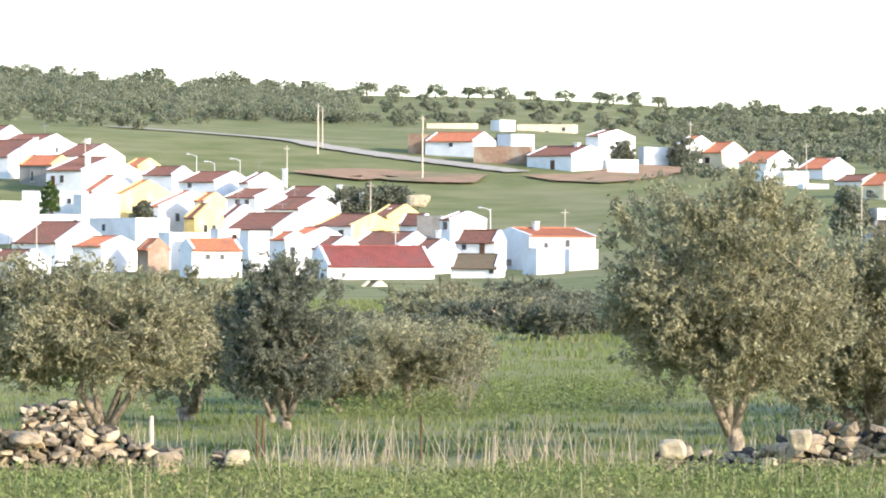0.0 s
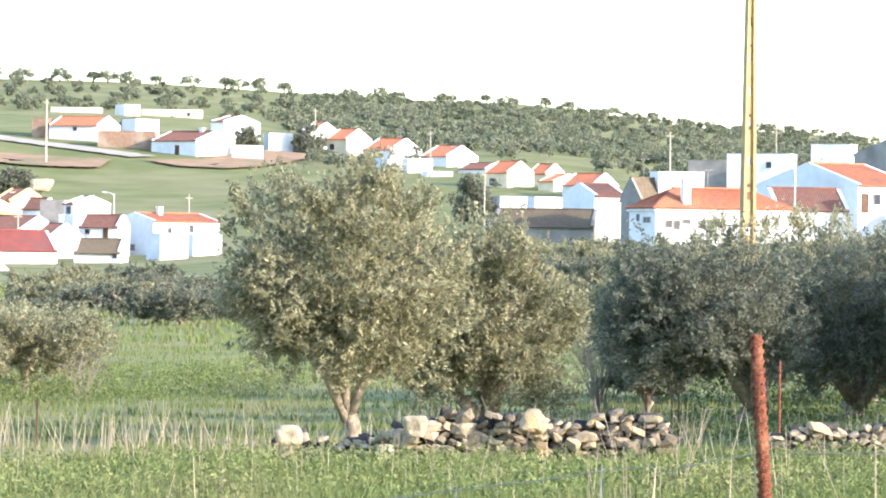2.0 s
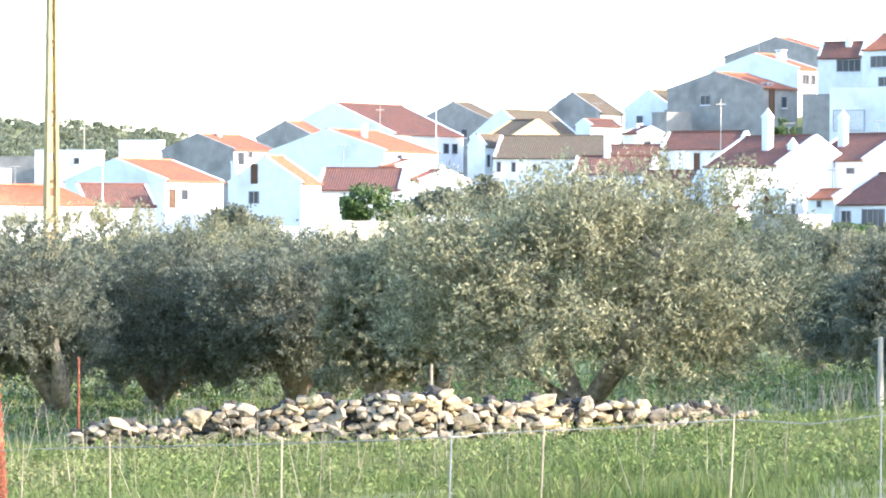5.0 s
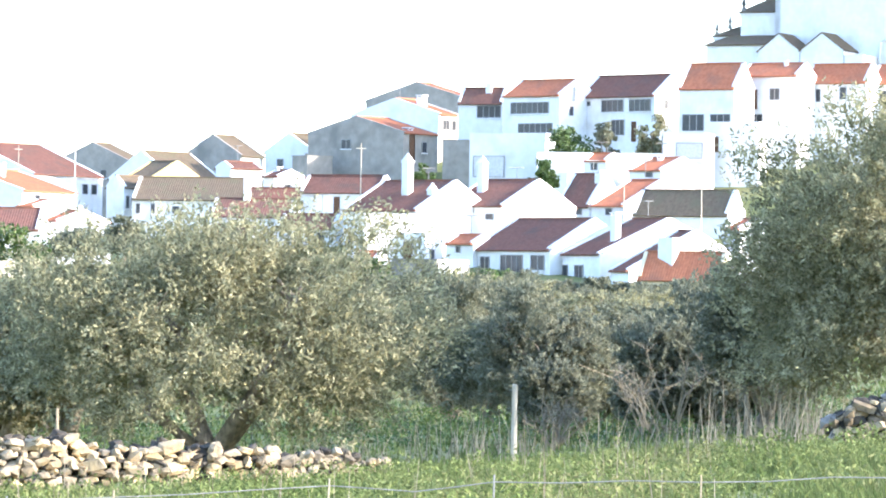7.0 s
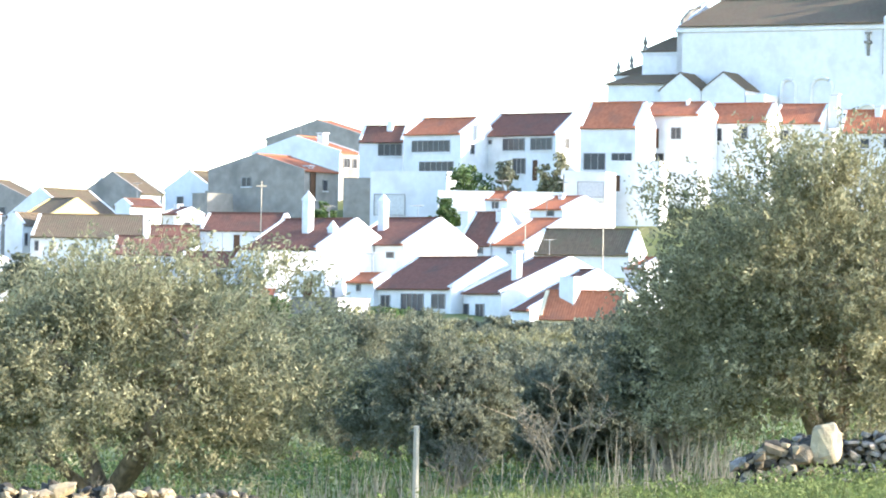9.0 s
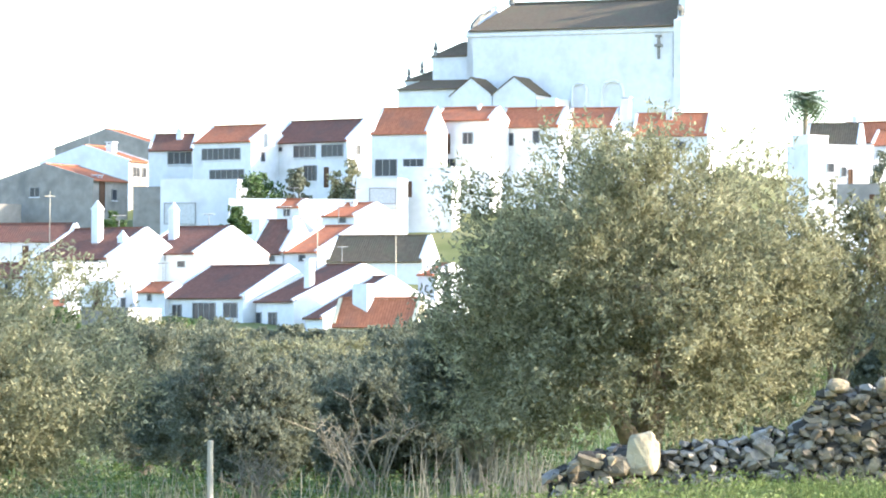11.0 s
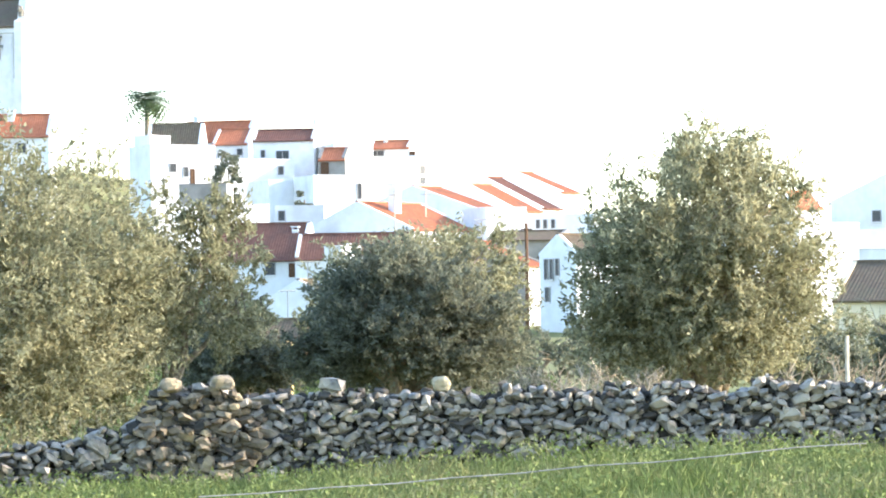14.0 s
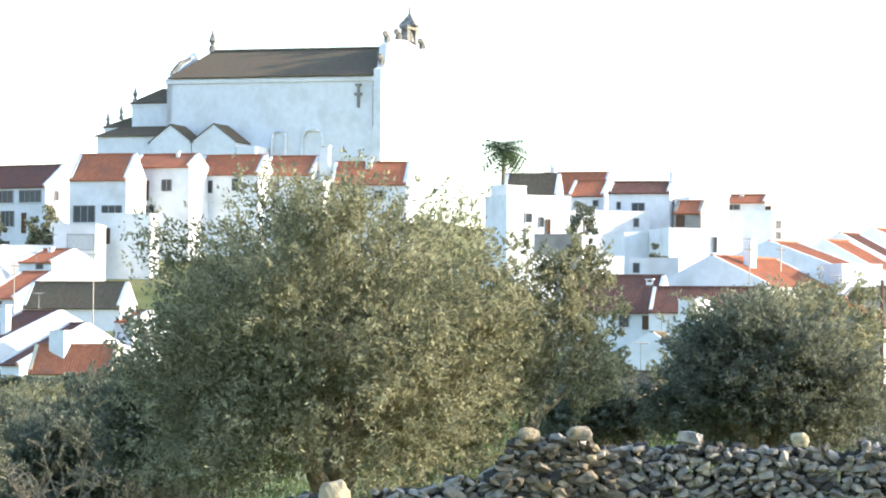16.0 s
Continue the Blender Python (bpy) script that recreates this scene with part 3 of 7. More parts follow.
house(0, 70.13, 640, 17.44, 3.70, 8.23, 30, 'L', 1.64, 'orange', 'cream')
house(0, 81.42, 630, 15.62, 5.20, 9.90, 30, 'L', 1.80, 'orange', 'white')
house(0, 95.57, 620, 14.47, 4.60, 9.74, 30, 'L', 1.68, 'orange', 'white', stacks=[(-1.37, 4.67, 14.67, 16.15, 0.71, False)])
house(0, 80.73, 610, 13.44, 5.23, 6.00, 60, 'F', 0.50, 'russet', 'white')
house(0, 85.68, 600, 13.18, 2.50, 4.00, 70, 'F', 0.50, 'russet', 'white')
house(0, 90.63, 590, 11.15, 2.50, 4.00, 70, 'F', 0.50, 'russet', 'white')
house(0, 105.50, 600, 12.20, 4.95, 6.00, 30, 'L', 0.90, 'russet', 'white')
house(0, 110.90, 560, 11.02, 3.79, 7.52, 30, 'L', 1.58, 'orange', 'cream')
house(0, 120.70, 570, 11.13, 3.01, 5.37, 30, 'L', 1.34, 'orange', 'cream')
house(0, 132.51, 540, 9.11, 4.90, 6.94, 30, 'L', 1.59, 'orange', 'white')
house(0, 122.56, 555, 9.78, 2.50, 8.72, 30, 'L', 1.01, 'orange', 'cream')
house(0, 109.11, 430, 5.84, 3.00, 4.12, 55, 'F', 0.50, 'russet', 'white')
house(0, 117.91, 425, 5.80, 2.50, 5.00, 70, 'F', 0.50, 'russet', 'white')
house(0, 132.71, 390, 2.97, 10.07, 4.49, 10, 'L', 1.57, 'umber', 'grey')
house(0, 132.83, 400, 6.13, 6.51, 3.76, 60, 'R', 1.18, 'russet', 'white')
house(0, 144.08, 380, 5.70, 2.50, 3.50, 45, 'R', 1.85, 'umber', 'grey')
house(0, 148.90, 382, 7.90, 2.50, 4.65, 70, 'F', 0.50, 'russet', 'white')
house(0, 148.22, 335, 4.41, 5.53, 12.73, 66, 'H', 1.66, 'orange', 'white', openings=[('window', 'R', 0.94, 1.47, 2.79, 3.36), ('window', 'R', 1.68, 2.20, 2.65, 3.36), ('window', 'R', 2.51, 3.20, 3.13, 3.46), ('window', 'R', 3.93, 4.56, 2.75, 3.37), ('window', 'R', 4.82, 5.61, 2.80, 3.37), ('window', 'L', -3.77, -3.41, 3.35, 3.83), ('window', 'L', -2.35, -1.06, 3.21, 3.59)], stacks=[(-0.50, 3.00, 4.61, 7.20, 0.67, False)], extra=' and porch')
house(0, 196.75, 445, 12.29, 4.50, 3.00, 16, 'F', 0.50, 'russet', 'white')
house(0, 181.65, 440, 11.03, 7.19, 3.00, 16, 'F', 0.50, 'russet', 'white', openings=[('window', 'L', -2.62, -2.09, 9.90, 10.52)])
house(0, 165.98, 452, 10.50, 4.53, 3.00, 14, 'F', 0.50, 'russet', 'grey')
house(0, 198.89, 358, 6.88, 12.87, 7.58, 44, 'R', 1.94, 'orange', 'white', openings=[('door', 'R', 0.52, 1.18, 4.48, 6.06), ('window', 'R', 1.99, 2.80, 5.19, 6.06)], stacks=[(-7.32, 3.00, 6.38, 9.39, 0.41, False)])
house(0, 232.88, 345, 6.56, 7.92, 3.00, 36, 'R', 2.22, 'orange', 'white', openings=[('door', 'L', -5.30, -4.75, 6.56, 8.14), ('window', 'L', -5.54, -4.57, 4.79, 5.77)], stacks=[(-8.16, 1.20, 6.06, 8.53, 0.44, False)])
house(0, 253.88, 388, 10.33, 14.25, 9.05, 36, 'R', 2.11, 'orange', 'white', openings=[('window', 'R', 2.07, 2.83, 9.50, 9.94)], stacks=[(-4.66, 3.00, 9.83, 13.16, 0.50, False)])
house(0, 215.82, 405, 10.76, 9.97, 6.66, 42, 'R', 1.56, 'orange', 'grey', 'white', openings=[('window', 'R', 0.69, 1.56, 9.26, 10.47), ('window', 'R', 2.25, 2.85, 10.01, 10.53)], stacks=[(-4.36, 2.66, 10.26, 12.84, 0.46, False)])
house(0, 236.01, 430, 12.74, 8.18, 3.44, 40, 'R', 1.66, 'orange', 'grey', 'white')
house(0, 256.30, 436, 13.28, 17.89, 12.11, 40, 'R', 3.49, 'russet', 'white', openings=[('window', 'R', 8.62, 9.40, 11.34, 12.34), ('window', 'R', 10.17, 10.95, 11.34, 12.34), ('window', 'R', 2.42, 3.20, 11.59, 12.34)])
house(0, 178.54, 350, 4.61, 4.82, 6.76, 70, 'R', 1.78, 'russet', 'white')
house(0, 258.13, 350, 6.05, 7.54, 9.00, 6, 'L', 1.87, 'russet', 'white')
house(0, 257.00, 378, 8.66, 2.50, 4.93, 50, 'L', 0.60, 'orange', 'white')
house(0, 262.95, 372, 7.18, 2.50, 6.24, 50, 'L', 0.99, 'orange', 'white', stacks=[(-0.50, 2.92, 7.38, 8.69, 0.43, False)])
house(0, 280.87, 465, 15.50, 10.81, 4.01, 32, 'R', 2.28, 'umber', 'grey')
house(0, 291.14, 432, 12.93, 9.02, 8.45, 40, 'R', 2.92, 'umber', 'white')
house(0, 279.18, 402, 11.21, 2.50, 3.50, 45, 'R', 1.05, 'umber', 'white', openings=[('window', 'R', 0.32, 0.65, 9.09, 10.24), ('window', 'R', 1.14, 1.46, 9.09, 10.24)])
house(0, 327.43, 392, 9.64, 7.29, 3.62, 8, 'L', 1.40, 'russet', 'white', openings=[('window', 'L', -3.79, -3.34, 8.57, 9.13)])
house(0, 310.09, 396, 9.92, 11.60, 9.35, 8, 'L', 2.21, 'umber', 'white', openings=[('window', 'L', -11.14, -10.80, 8.51, 9.41), ('window', 'L', -9.65, -9.31, 8.51, 9.41), ('window', 'L', -7.48, -6.86, 8.57, 9.19), ('window', 'L', -3.71, -3.26, 8.62, 9.19)], stacks=[(2.57, 3.00, 9.42, 12.24, 0.57, False)])
house(0, 282.89, 408, 11.30, 3.73, 12.51, 40, 'L', 2.80, 'umber', 'white', 'yellow', openings=[('window', 'L', -2.74, -2.13, 9.84, 10.78)])
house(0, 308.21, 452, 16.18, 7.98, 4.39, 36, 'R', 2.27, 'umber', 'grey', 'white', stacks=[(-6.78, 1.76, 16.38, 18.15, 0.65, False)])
house(0, 326.40, 462, 17.05, 6.93, 4.04, 36, 'R', 2.11, 'umber', 'white', stacks=[(-0.50, 1.62, 17.25, 19.20, 0.46, False)])
house(0, 305.79, 425, 13.98, 2.50, 4.36, 50, 'R', 0.63, 'russet', 'white', openings=[('window', 'R', 1.59, 1.98, 13.98, 14.46)])
house(0, 317.89, 415, 12.87, 2.50, 3.50, 50, 'L', 0.62, 'russet', 'white', stacks=[(-2.00, 1.55, 13.07, 13.96, 0.65, False)])
house(0, 324.98, 430, 15.18, 2.50, 3.61, 50, 'F', 0.50, 'russet', 'grey')
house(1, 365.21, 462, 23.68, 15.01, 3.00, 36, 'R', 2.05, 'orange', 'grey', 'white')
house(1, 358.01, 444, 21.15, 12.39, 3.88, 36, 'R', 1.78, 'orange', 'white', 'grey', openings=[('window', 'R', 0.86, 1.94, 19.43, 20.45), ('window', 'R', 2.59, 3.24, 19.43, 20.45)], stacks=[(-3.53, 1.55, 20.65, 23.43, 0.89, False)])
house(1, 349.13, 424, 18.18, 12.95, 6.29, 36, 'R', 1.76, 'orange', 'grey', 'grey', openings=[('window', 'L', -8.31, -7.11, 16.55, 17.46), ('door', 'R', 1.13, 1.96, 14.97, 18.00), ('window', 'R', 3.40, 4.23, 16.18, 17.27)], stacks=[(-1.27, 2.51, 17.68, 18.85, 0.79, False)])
house(1, 374.17, 428, 21.83, 5.14, 3.00, 20, 'L', 1.53, 'russet', 'white', openings=[('window', 'L', -2.86, -0.20, 20.18, 21.40)], stacks=[(-1.95, 1.20, 21.33, 24.22, 0.67, False)])
house(1, 388.81, 418, 22.24, 7.81, 6.50, 38, 'L', 1.73, 'orange', 'white', openings=[('window', 'L', -6.59, -1.52, 20.33, 21.46), ('window', 'L', -5.53, -0.99, 18.24, 19.19), ('window', 'R', 1.65, 2.23, 20.15, 21.10)], stacks=[(0.53, 2.60, 21.74, 23.25, 0.60, False)])
house(1, 413.02, 416, 22.26, 10.33, 6.47, 38, 'L', 2.26, 'russet', 'white', openings=[('window', 'L', -7.16, -4.30, 20.60, 21.78), ('window', 'L', -3.39, -0.60, 20.60, 21.78), ('window', 'L', -9.28, -8.82, 21.31, 21.67), ('window', 'L', -5.81, -4.15, 18.10, 19.65), ('door', 'L', -3.02, -2.56, 17.39, 19.41), ('window', 'R', 1.54, 2.12, 20.83, 21.78)])
house(1, 433.26, 402, 22.47, 6.29, 4.94, 24, 'L', 2.47, 'orange', 'white', openings=[('window', 'L', -5.78, -3.46, 18.04, 19.65), ('window', 'L', -2.64, -0.50, 18.39, 19.65)])
house(1, 449.07, 406, 23.98, 6.54, 4.85, 24, 'L', 1.28, 'orange', 'white', openings=[('door', 'L', -5.40, -4.57, 20.55, 22.47), ('window', 'L', -3.05, -2.03, 21.48, 22.58), ('window', 'L', -6.48, -3.94, 18.93, 19.92)], stacks=[(-2.16, 1.94, 23.48, 25.66, 0.35, False)])
house(1, 466.47, 408, 23.53, 7.02, 3.87, 24, 'L', 1.81, 'orange', 'white', openings=[('window', 'L', -6.38, -5.23, 21.49, 22.71), ('window', 'L', -2.93, -2.30, 21.72, 22.89)])
house(1, 480.01, 410, 23.53, 5.36, 5.74, 16, 'L', 1.93, 'orange', 'white', openings=[('window', 'L', -4.57, -3.59, 21.72, 22.65)], stacks=[(0.73, 2.29, 23.03, 26.64, 0.94, False)])
house(1, 503.76, 408, 22.63, 7.93, 4.70, 10, 'L', 2.16, 'orange', 'white', stacks=[(-4.26, 1.88, 22.13, 25.37, 0.70, False)])
house(1, 385.32, 398, 16.93, 7.97, 4.23, 14, 'F', 0.50, 'russet', 'white', openings=[('door', 'L', -7.50, -4.34, 12.89, 14.94)])
house(1, 366.01, 404, 16.36, 2.95, 3.00, 20, 'F', 0.50, 'russet', 'grey')
house(1, 425.76, 390, 16.87, 4.21, 4.82, 12, 'F', 0.50, 'russet', 'white', openings=[('door', 'L', -2.79, -0.23, 14.76, 16.21)])
house(1, 439.43, 396, 18.26, 5.60, 3.51, 14, 'F', 0.50, 'russet', 'white', openings=[('door', 'L', -4.96, -4.20, 15.66, 17.13)])
house(1, 401.00, 386, 14.25, 2.50, 3.00, 28, 'L', 0.66, 'orange', 'white', openings=[('window', 'L', -1.69, -1.06, 13.36, 13.97)])
house(1, 414.97, 380, 13.21, 3.89, 7.30, 36, 'L', 1.25, 'orange', 'white', openings=[('window', 'L', -1.88, -1.07, 12.56, 12.99)], stacks=[(-2.28, 2.92, 12.71, 14.73, 0.49, False)])
house(1, 391.07, 382, 12.46, 3.41, 3.17, 16, 'F', 0.50, 'russet', 'white', openings=[('door', 'L', -1.14, -0.62, 12.68, 14.10)])
house(1, 396.80, 366, 9.46, 3.91, 5.27, 38, 'L', 2.88, 'russet', 'white', openings=[('window', 'L', -1.59, -0.93, 8.57, 9.09)], stacks=[(-0.46, 2.11, 8.96, 12.75, 0.73, False)])
house(1, 405.62, 364, 9.38, 3.70, 12.83, 34, 'L', 2.50, 'orange', 'white', openings=[('window', 'L', -2.01, -1.38, 8.55, 9.07)])
house(1, 432.12, 356, 8.60, 9.38, 4.07, 22, 'L', 2.09, 'umber', 'white')
house(1, 343.18, 364, 10.34, 7.96, 3.89, 22, 'L', 1.46, 'russet', 'white', openings=[('door', 'L', -4.49, -4.04, 7.68, 9.76), ('window', 'L', -1.79, -1.35, 9.24, 9.87)])
house(1, 352.84, 346, 8.35, 8.58, 10.92, 40, 'L', 2.67, 'russet', 'white', openings=[('window', 'L', -7.10, -5.42, 7.31, 8.30), ('window', 'L', -2.77, -1.03, 7.61, 8.30)], stacks=[(-3.68, 3.00, 7.85, 13.54, 0.78, True), (-0.77, 3.00, 7.85, 10.87, 0.69, True)])
house(1, 374.79, 350, 8.92, 6.66, 10.80, 38, 'L', 2.40, 'russet', 'white', openings=[('window', 'L', -5.39, -4.70, 7.72, 8.17), ('window', 'L', -1.90, -1.14, 7.72, 8.17), ('window', 'L', -3.93, -3.36, 8.32, 8.72)], stacks=[(-4.76, 3.00, 8.42, 13.57, 0.72, True)])
house(1, 359.37, 338, 7.39, 6.98, 6.00, -16, 'F', 0.50, 'russet', 'white')
house(1, 355.01, 336, 5.82, 5.25, 4.37, 24, 'F', 0.50, 'russet', 'white', openings=[('window', 'L', -4.83, -4.41, 4.72, 5.25), ('window', 'L', -3.63, -2.89, 4.58, 5.15), ('door', 'L', -1.94, -1.31, 3.90, 5.44), ('window', 'R', 1.06, 3.42, 3.90, 4.77)], stacks=[(-7.51, 1.75, 5.32, 5.63, 0.77, False)])
house(1, 386.93, 326, 4.83, 9.59, 10.49, 46, 'L', 2.61, 'russet', 'white', openings=[('window', 'L', -8.38, -7.37, 3.24, 4.17), ('window', 'L', -5.90, -3.29, 2.68, 4.31), ('window', 'L', -2.21, -0.67, 3.15, 4.31)], stacks=[(4.69, 3.00, 4.33, 7.99, 0.65, False)])
house(1, 367.34, 332, 5.32, 3.03, 3.00, 40, 'L', 0.66, 'orange', 'white', openings=[('window', 'L', -1.86, -1.49, 4.57, 5.04)])
house(1, 399.73, 322, 4.49, 5.59, 13.87, 56, 'L', 2.99, 'russet', 'white', openings=[('window', 'L', -5.43, -4.77, 2.51, 3.52), ('window', 'L', -3.62, -2.47, 2.51, 3.52)])
house(1, 407.14, 316, 3.14, 2.73, 12.78, 58, 'L', 3.25, 'russet', 'white', stacks=[(-0.60, 3.00, 2.64, 3.45, 0.99, False)])
house(1, 418.21, 308, 5.31, 1.50, 3.00, 40, 'F', 0.50, 'russet', 'white')
house(1, 430.35, 306, 2.64, 6.84, 3.00, 20, 'L', 1.88, 'orange', 'cream')
# Left wall grey, sunlit right wall white: the left's shade is put into its colour.
house(1, 358.04, 320, 3.45, 4.28, 5.49, 30, 'F', 0.50, 'russet', 'grey', 'white')
house(1, 331.97, 352, 6.78, 5.46, 3.00, 20, 'L', 1.11, 'russet', 'white', openings=[('window', 'L', -1.71, -1.12, 5.27, 6.28)])
house(1, 435.27, 330, 6.82, 1.71, 5.48, 34, 'L', 0.85, 'orange', 'white')
house(1, 342.76, 328, 3.75, 2.39, 3.01, 20, 'L', 0.66, 'orange', 'white')
house(1, 320.93, 358, 7.75, 7.46, 8.00, 6, 'L', 1.61, 'russet', 'white', openings=[('window', 'L', -3.60, -2.88, 6.78, 7.19)], stacks=[(-4.57, 3.80, 7.95, 11.65, 0.61, False)])
house(1, 311.13, 352, 5.75, 4.63, 6.00, 12, 'L', 1.04, 'russet', 'white')
house(1, 302.99, 470, 17.55, 3.07, 3.50, 40, 'R', 0.97, 'umber', 'white')
house(1, 328.46, 440, 15.95, 2.50, 4.40, 40, 'F', 0.50, 'russet', 'grey')
house(1, 541.88, 402, 21.28, 5.64, 3.00, 12, 'L', 2.07, 'umber', 'white', openings=[('window', 'L', -2.11, -1.64, 20.13, 20.70)])
house(1, 529.21, 394, 21.39, 2.13, 3.00, 40, 'F', 0.68, 'russet', 'white')
house(1, 545.30, 390, 20.13, 6.73, 6.00, -22, 'F', 0.50, 'russet', 'white', openings=[('window', 'L', -4.75, -4.15, 17.90, 18.68), ('window', 'L', -3.30, -2.88, 17.46, 18.35), ('door', 'L', -2.58, -2.22, 16.68, 18.13)])
house(1, 553.84, 410, 22.13, 7.48, 3.43, 20, 'L', 1.87, 'orange', 'white', stacks=[(-6.23, 1.37, 21.63, 24.95, 0.53, False)])
house(1, 553.56, 404, 21.37, 3.70, 4.91, 15, 'L', 1.50, 'orange', 'white', openings=[('window', 'L', -1.08, -0.60, 20.22, 20.79)])
house(1, 570.24, 400, 21.51, 6.32, 3.62, 10, 'L', 1.03, 'russet', 'white', openings=[('window', 'L', -3.83, -2.61, 19.51, 20.37), ('window', 'L', -5.40, -5.05, 19.80, 20.48)], stacks=[(-0.12, 1.45, 21.01, 23.80, 0.34, True)])
house(1, 565.24, 394, 18.85, 7.49, 6.00, -20, 'F', 0.50, 'russet', 'white', openings=[('window', 'L', -1.68, -1.20, 17.73, 18.51)])
# The grey here is shade on the front, given as wall colour.
house(1, 578.07, 392, 19.15, 2.77, 3.00, 14, 'L', 1.06, 'orange', 'grey', openings=[('door', 'L', -2.42, -1.73, 17.75, 18.76)])
house(1, 585.20, 398, 20.49, 4.18, 6.00, -18, 'F', 0.50, 'russet', 'white')
house(1, 594.33, 400, 20.58, 4.24, 3.00, 14, 'L', 0.69, 'orange', 'white', openings=[('window', 'L', -4.00, -2.71, 19.83, 20.29), ('door', 'L', 0.06, 0.53, 19.09, 20.12)], stacks=[(-2.77, 1.20, 20.08, 21.38, 0.29, False)])
house(1, 596.03, 386, 18.70, 3.02, 3.80, 24, 'F', 0.50, 'russet', 'white', openings=[('window', 'R', 0.81, 1.90, 17.37, 18.14), ('window', 'R', 0.81, 1.90, 16.38, 17.04)])
house(1, 588.32, 380, 16.59, 7.34, 6.00, -20, 'F', 0.50, 'russet', 'white', openings=[('window', 'L', -7.05, -6.59, 16.16, 17.03), ('window', 'L', -6.35, -5.89, 16.16, 17.03), ('window', 'L', -2.89, -2.54, 14.75, 16.16)], stacks=[(-1.10, 2.40, 16.09, 16.38, 1.09, False)])
house(1, 570.22, 384, 16.33, 4.67, 6.00, -20, 'F', 0.50, 'russet', 'white', openings=[('window', 'L', -4.14, -3.68, 16.33, 16.99)])
house(1, 548.14, 362, 15.29, 4.44, 3.00, 12, 'F', 0.50, 'russet', 'grey', 'white', openings=[('door', 'L', -1.32, -1.00, 12.91, 14.67)])
house(1, 541.44, 352, 12.95, 4.61, 6.00, -22, 'F', 0.50, 'russet', 'white', openings=[('window', 'L', -1.14, -0.81, 12.00, 12.60)])
house(1, 572.63, 358, 13.08, 4.60, 3.20, 12, 'F', 0.50, 'russet', 'white', openings=[('window', 'L', -4.18, -3.66, 12.16, 12.98)])
house(1, 558.81, 366, 13.45, 3.24, 6.00, -18, 'F', 0.50, 'russet', 'white')
house(1, 594.56, 345, 10.83, 11.53, 10.22, 34, 'R', 2.46, 'orange', 'white', stacks=[(-3.75, 3.00, 10.33, 15.02, 0.84, False)])
house(1, 613.37, 362, 12.66, 16.62, 4.58, 36, 'R', 2.64, 'orange', 'white')
house(1, 621.05, 376, 13.29, 11.55, 4.20, 36, 'R', 2.63, 'orange', 'white')
house(1, 627.32, 388, 13.88, 14.11, 3.39, 36, 'R', 3.21, 'russet', 'white', openings=[('window', 'R', 1.32, 1.89, 14.66, 15.43)])
house(1, 632.45, 396, 15.70, 11.33, 3.08, 36, 'R', 2.15, 'orange', 'white')
house(1, 623.61, 352, 12.44, 3.80, 6.00, -22, 'F', 0.50, 'russet', 'white')
house(1, 640.65, 356, 11.93, 6.18, 4.20, 14, 'F', 0.50, 'russet', 'white', openings=[('window', 'L', -5.35, -5.08, 11.12, 11.83), ('window', 'L', -4.66, -4.40, 11.12, 11.83), ('window', 'L', -3.93, -3.67, 11.12, 11.83)])
house(1, 592.28, 350, 10.42, 6.72, 5.39, 8, 'L', 1.40, 'russet', 'white')
house(1, 594.54, 336, 8.34, 9.99, 4.14, 8, 'L', 1.92, 'russet', 'white')
house(1, 566.91, 340, 8.34, 8.81, 6.83, 14, 'L', 3.01, 'russet', 'white', openings=[('window', 'L', -3.20, -2.40, 6.98, 7.95), ('door', 'L', -1.10, -0.70, 6.79, 7.85)], stacks=[(-1.20, 2.73, 7.84, 11.16, 0.58, False)])
house(1, 576.88, 300, 8.05, 1.50, 3.00, 30, 'F', 0.50, 'russet', 'white', stacks=[(-0.20, 1.20, 7.55, 8.65, 0.39, False)])
house(1, 610.50, 352, 9.95, 5.74, 6.14, 8, 'L', 1.21, 'orange', 'white')
house(1, 576.00, 288, 3.77, 6.30, 3.00, 20, 'R', 1.89, 'umber', 'white')
house(1, 567.45, 272, 1.72, 3.07, 3.00, 16, 'L', 1.01, 'umber', 'brown', openings=[('window', 'L', -1.05, -0.49, 0.79, 1.41)])
house(1, 622.98, 318, 7.05, 11.53, 3.00, 38, 'R', 2.00, 'orange', 'grey', 'white')
house(1, 632.11, 340, 9.64, 6.41, 7.27, 10, 'L', 0.78, 'umber', 'grey')
house(1, 636.05, 306, 7.70, 4.31, 5.53, 48, 'R', 1.49, 'umber', 'white', openings=[('window', 'L', -3.66, -3.33, 5.86, 7.35), ('window', 'L', -3.01, -2.68, 5.86, 7.35), ('window', 'L', -2.35, -2.03, 6.13, 7.35), ('window', 'L', -3.59, -3.14, 4.11, 5.16)])
house(1, 691.98, 300, 9.32, 4.67, 5.93, 50, 'F', 0.50, 'russet', 'white')
house(1, 690.64, 340, 12.19, 2.50, 3.50, 45, 'R', 1.24, 'orange', 'white')
house(1, 734.39, 350, 12.97, 14.15, 8.00, 30, 'R', 2.81, 'umber', 'white')
house(1, 728.65, 310, 8.97, 6.93, 6.00, 8, 'F', 0.50, 'russet', 'white')
house(1, 728.37, 230, 3.33, 6.77, 9.00, 14, 'L', 2.18, 'umber', 'cream', openings=[('window', 'L', -3.39, -2.37, 2.70, 3.18)])
house(1, 680.71, 350, 12.04, 4.88, 3.50, 35, 'R', 1.29, 'orange', 'white')

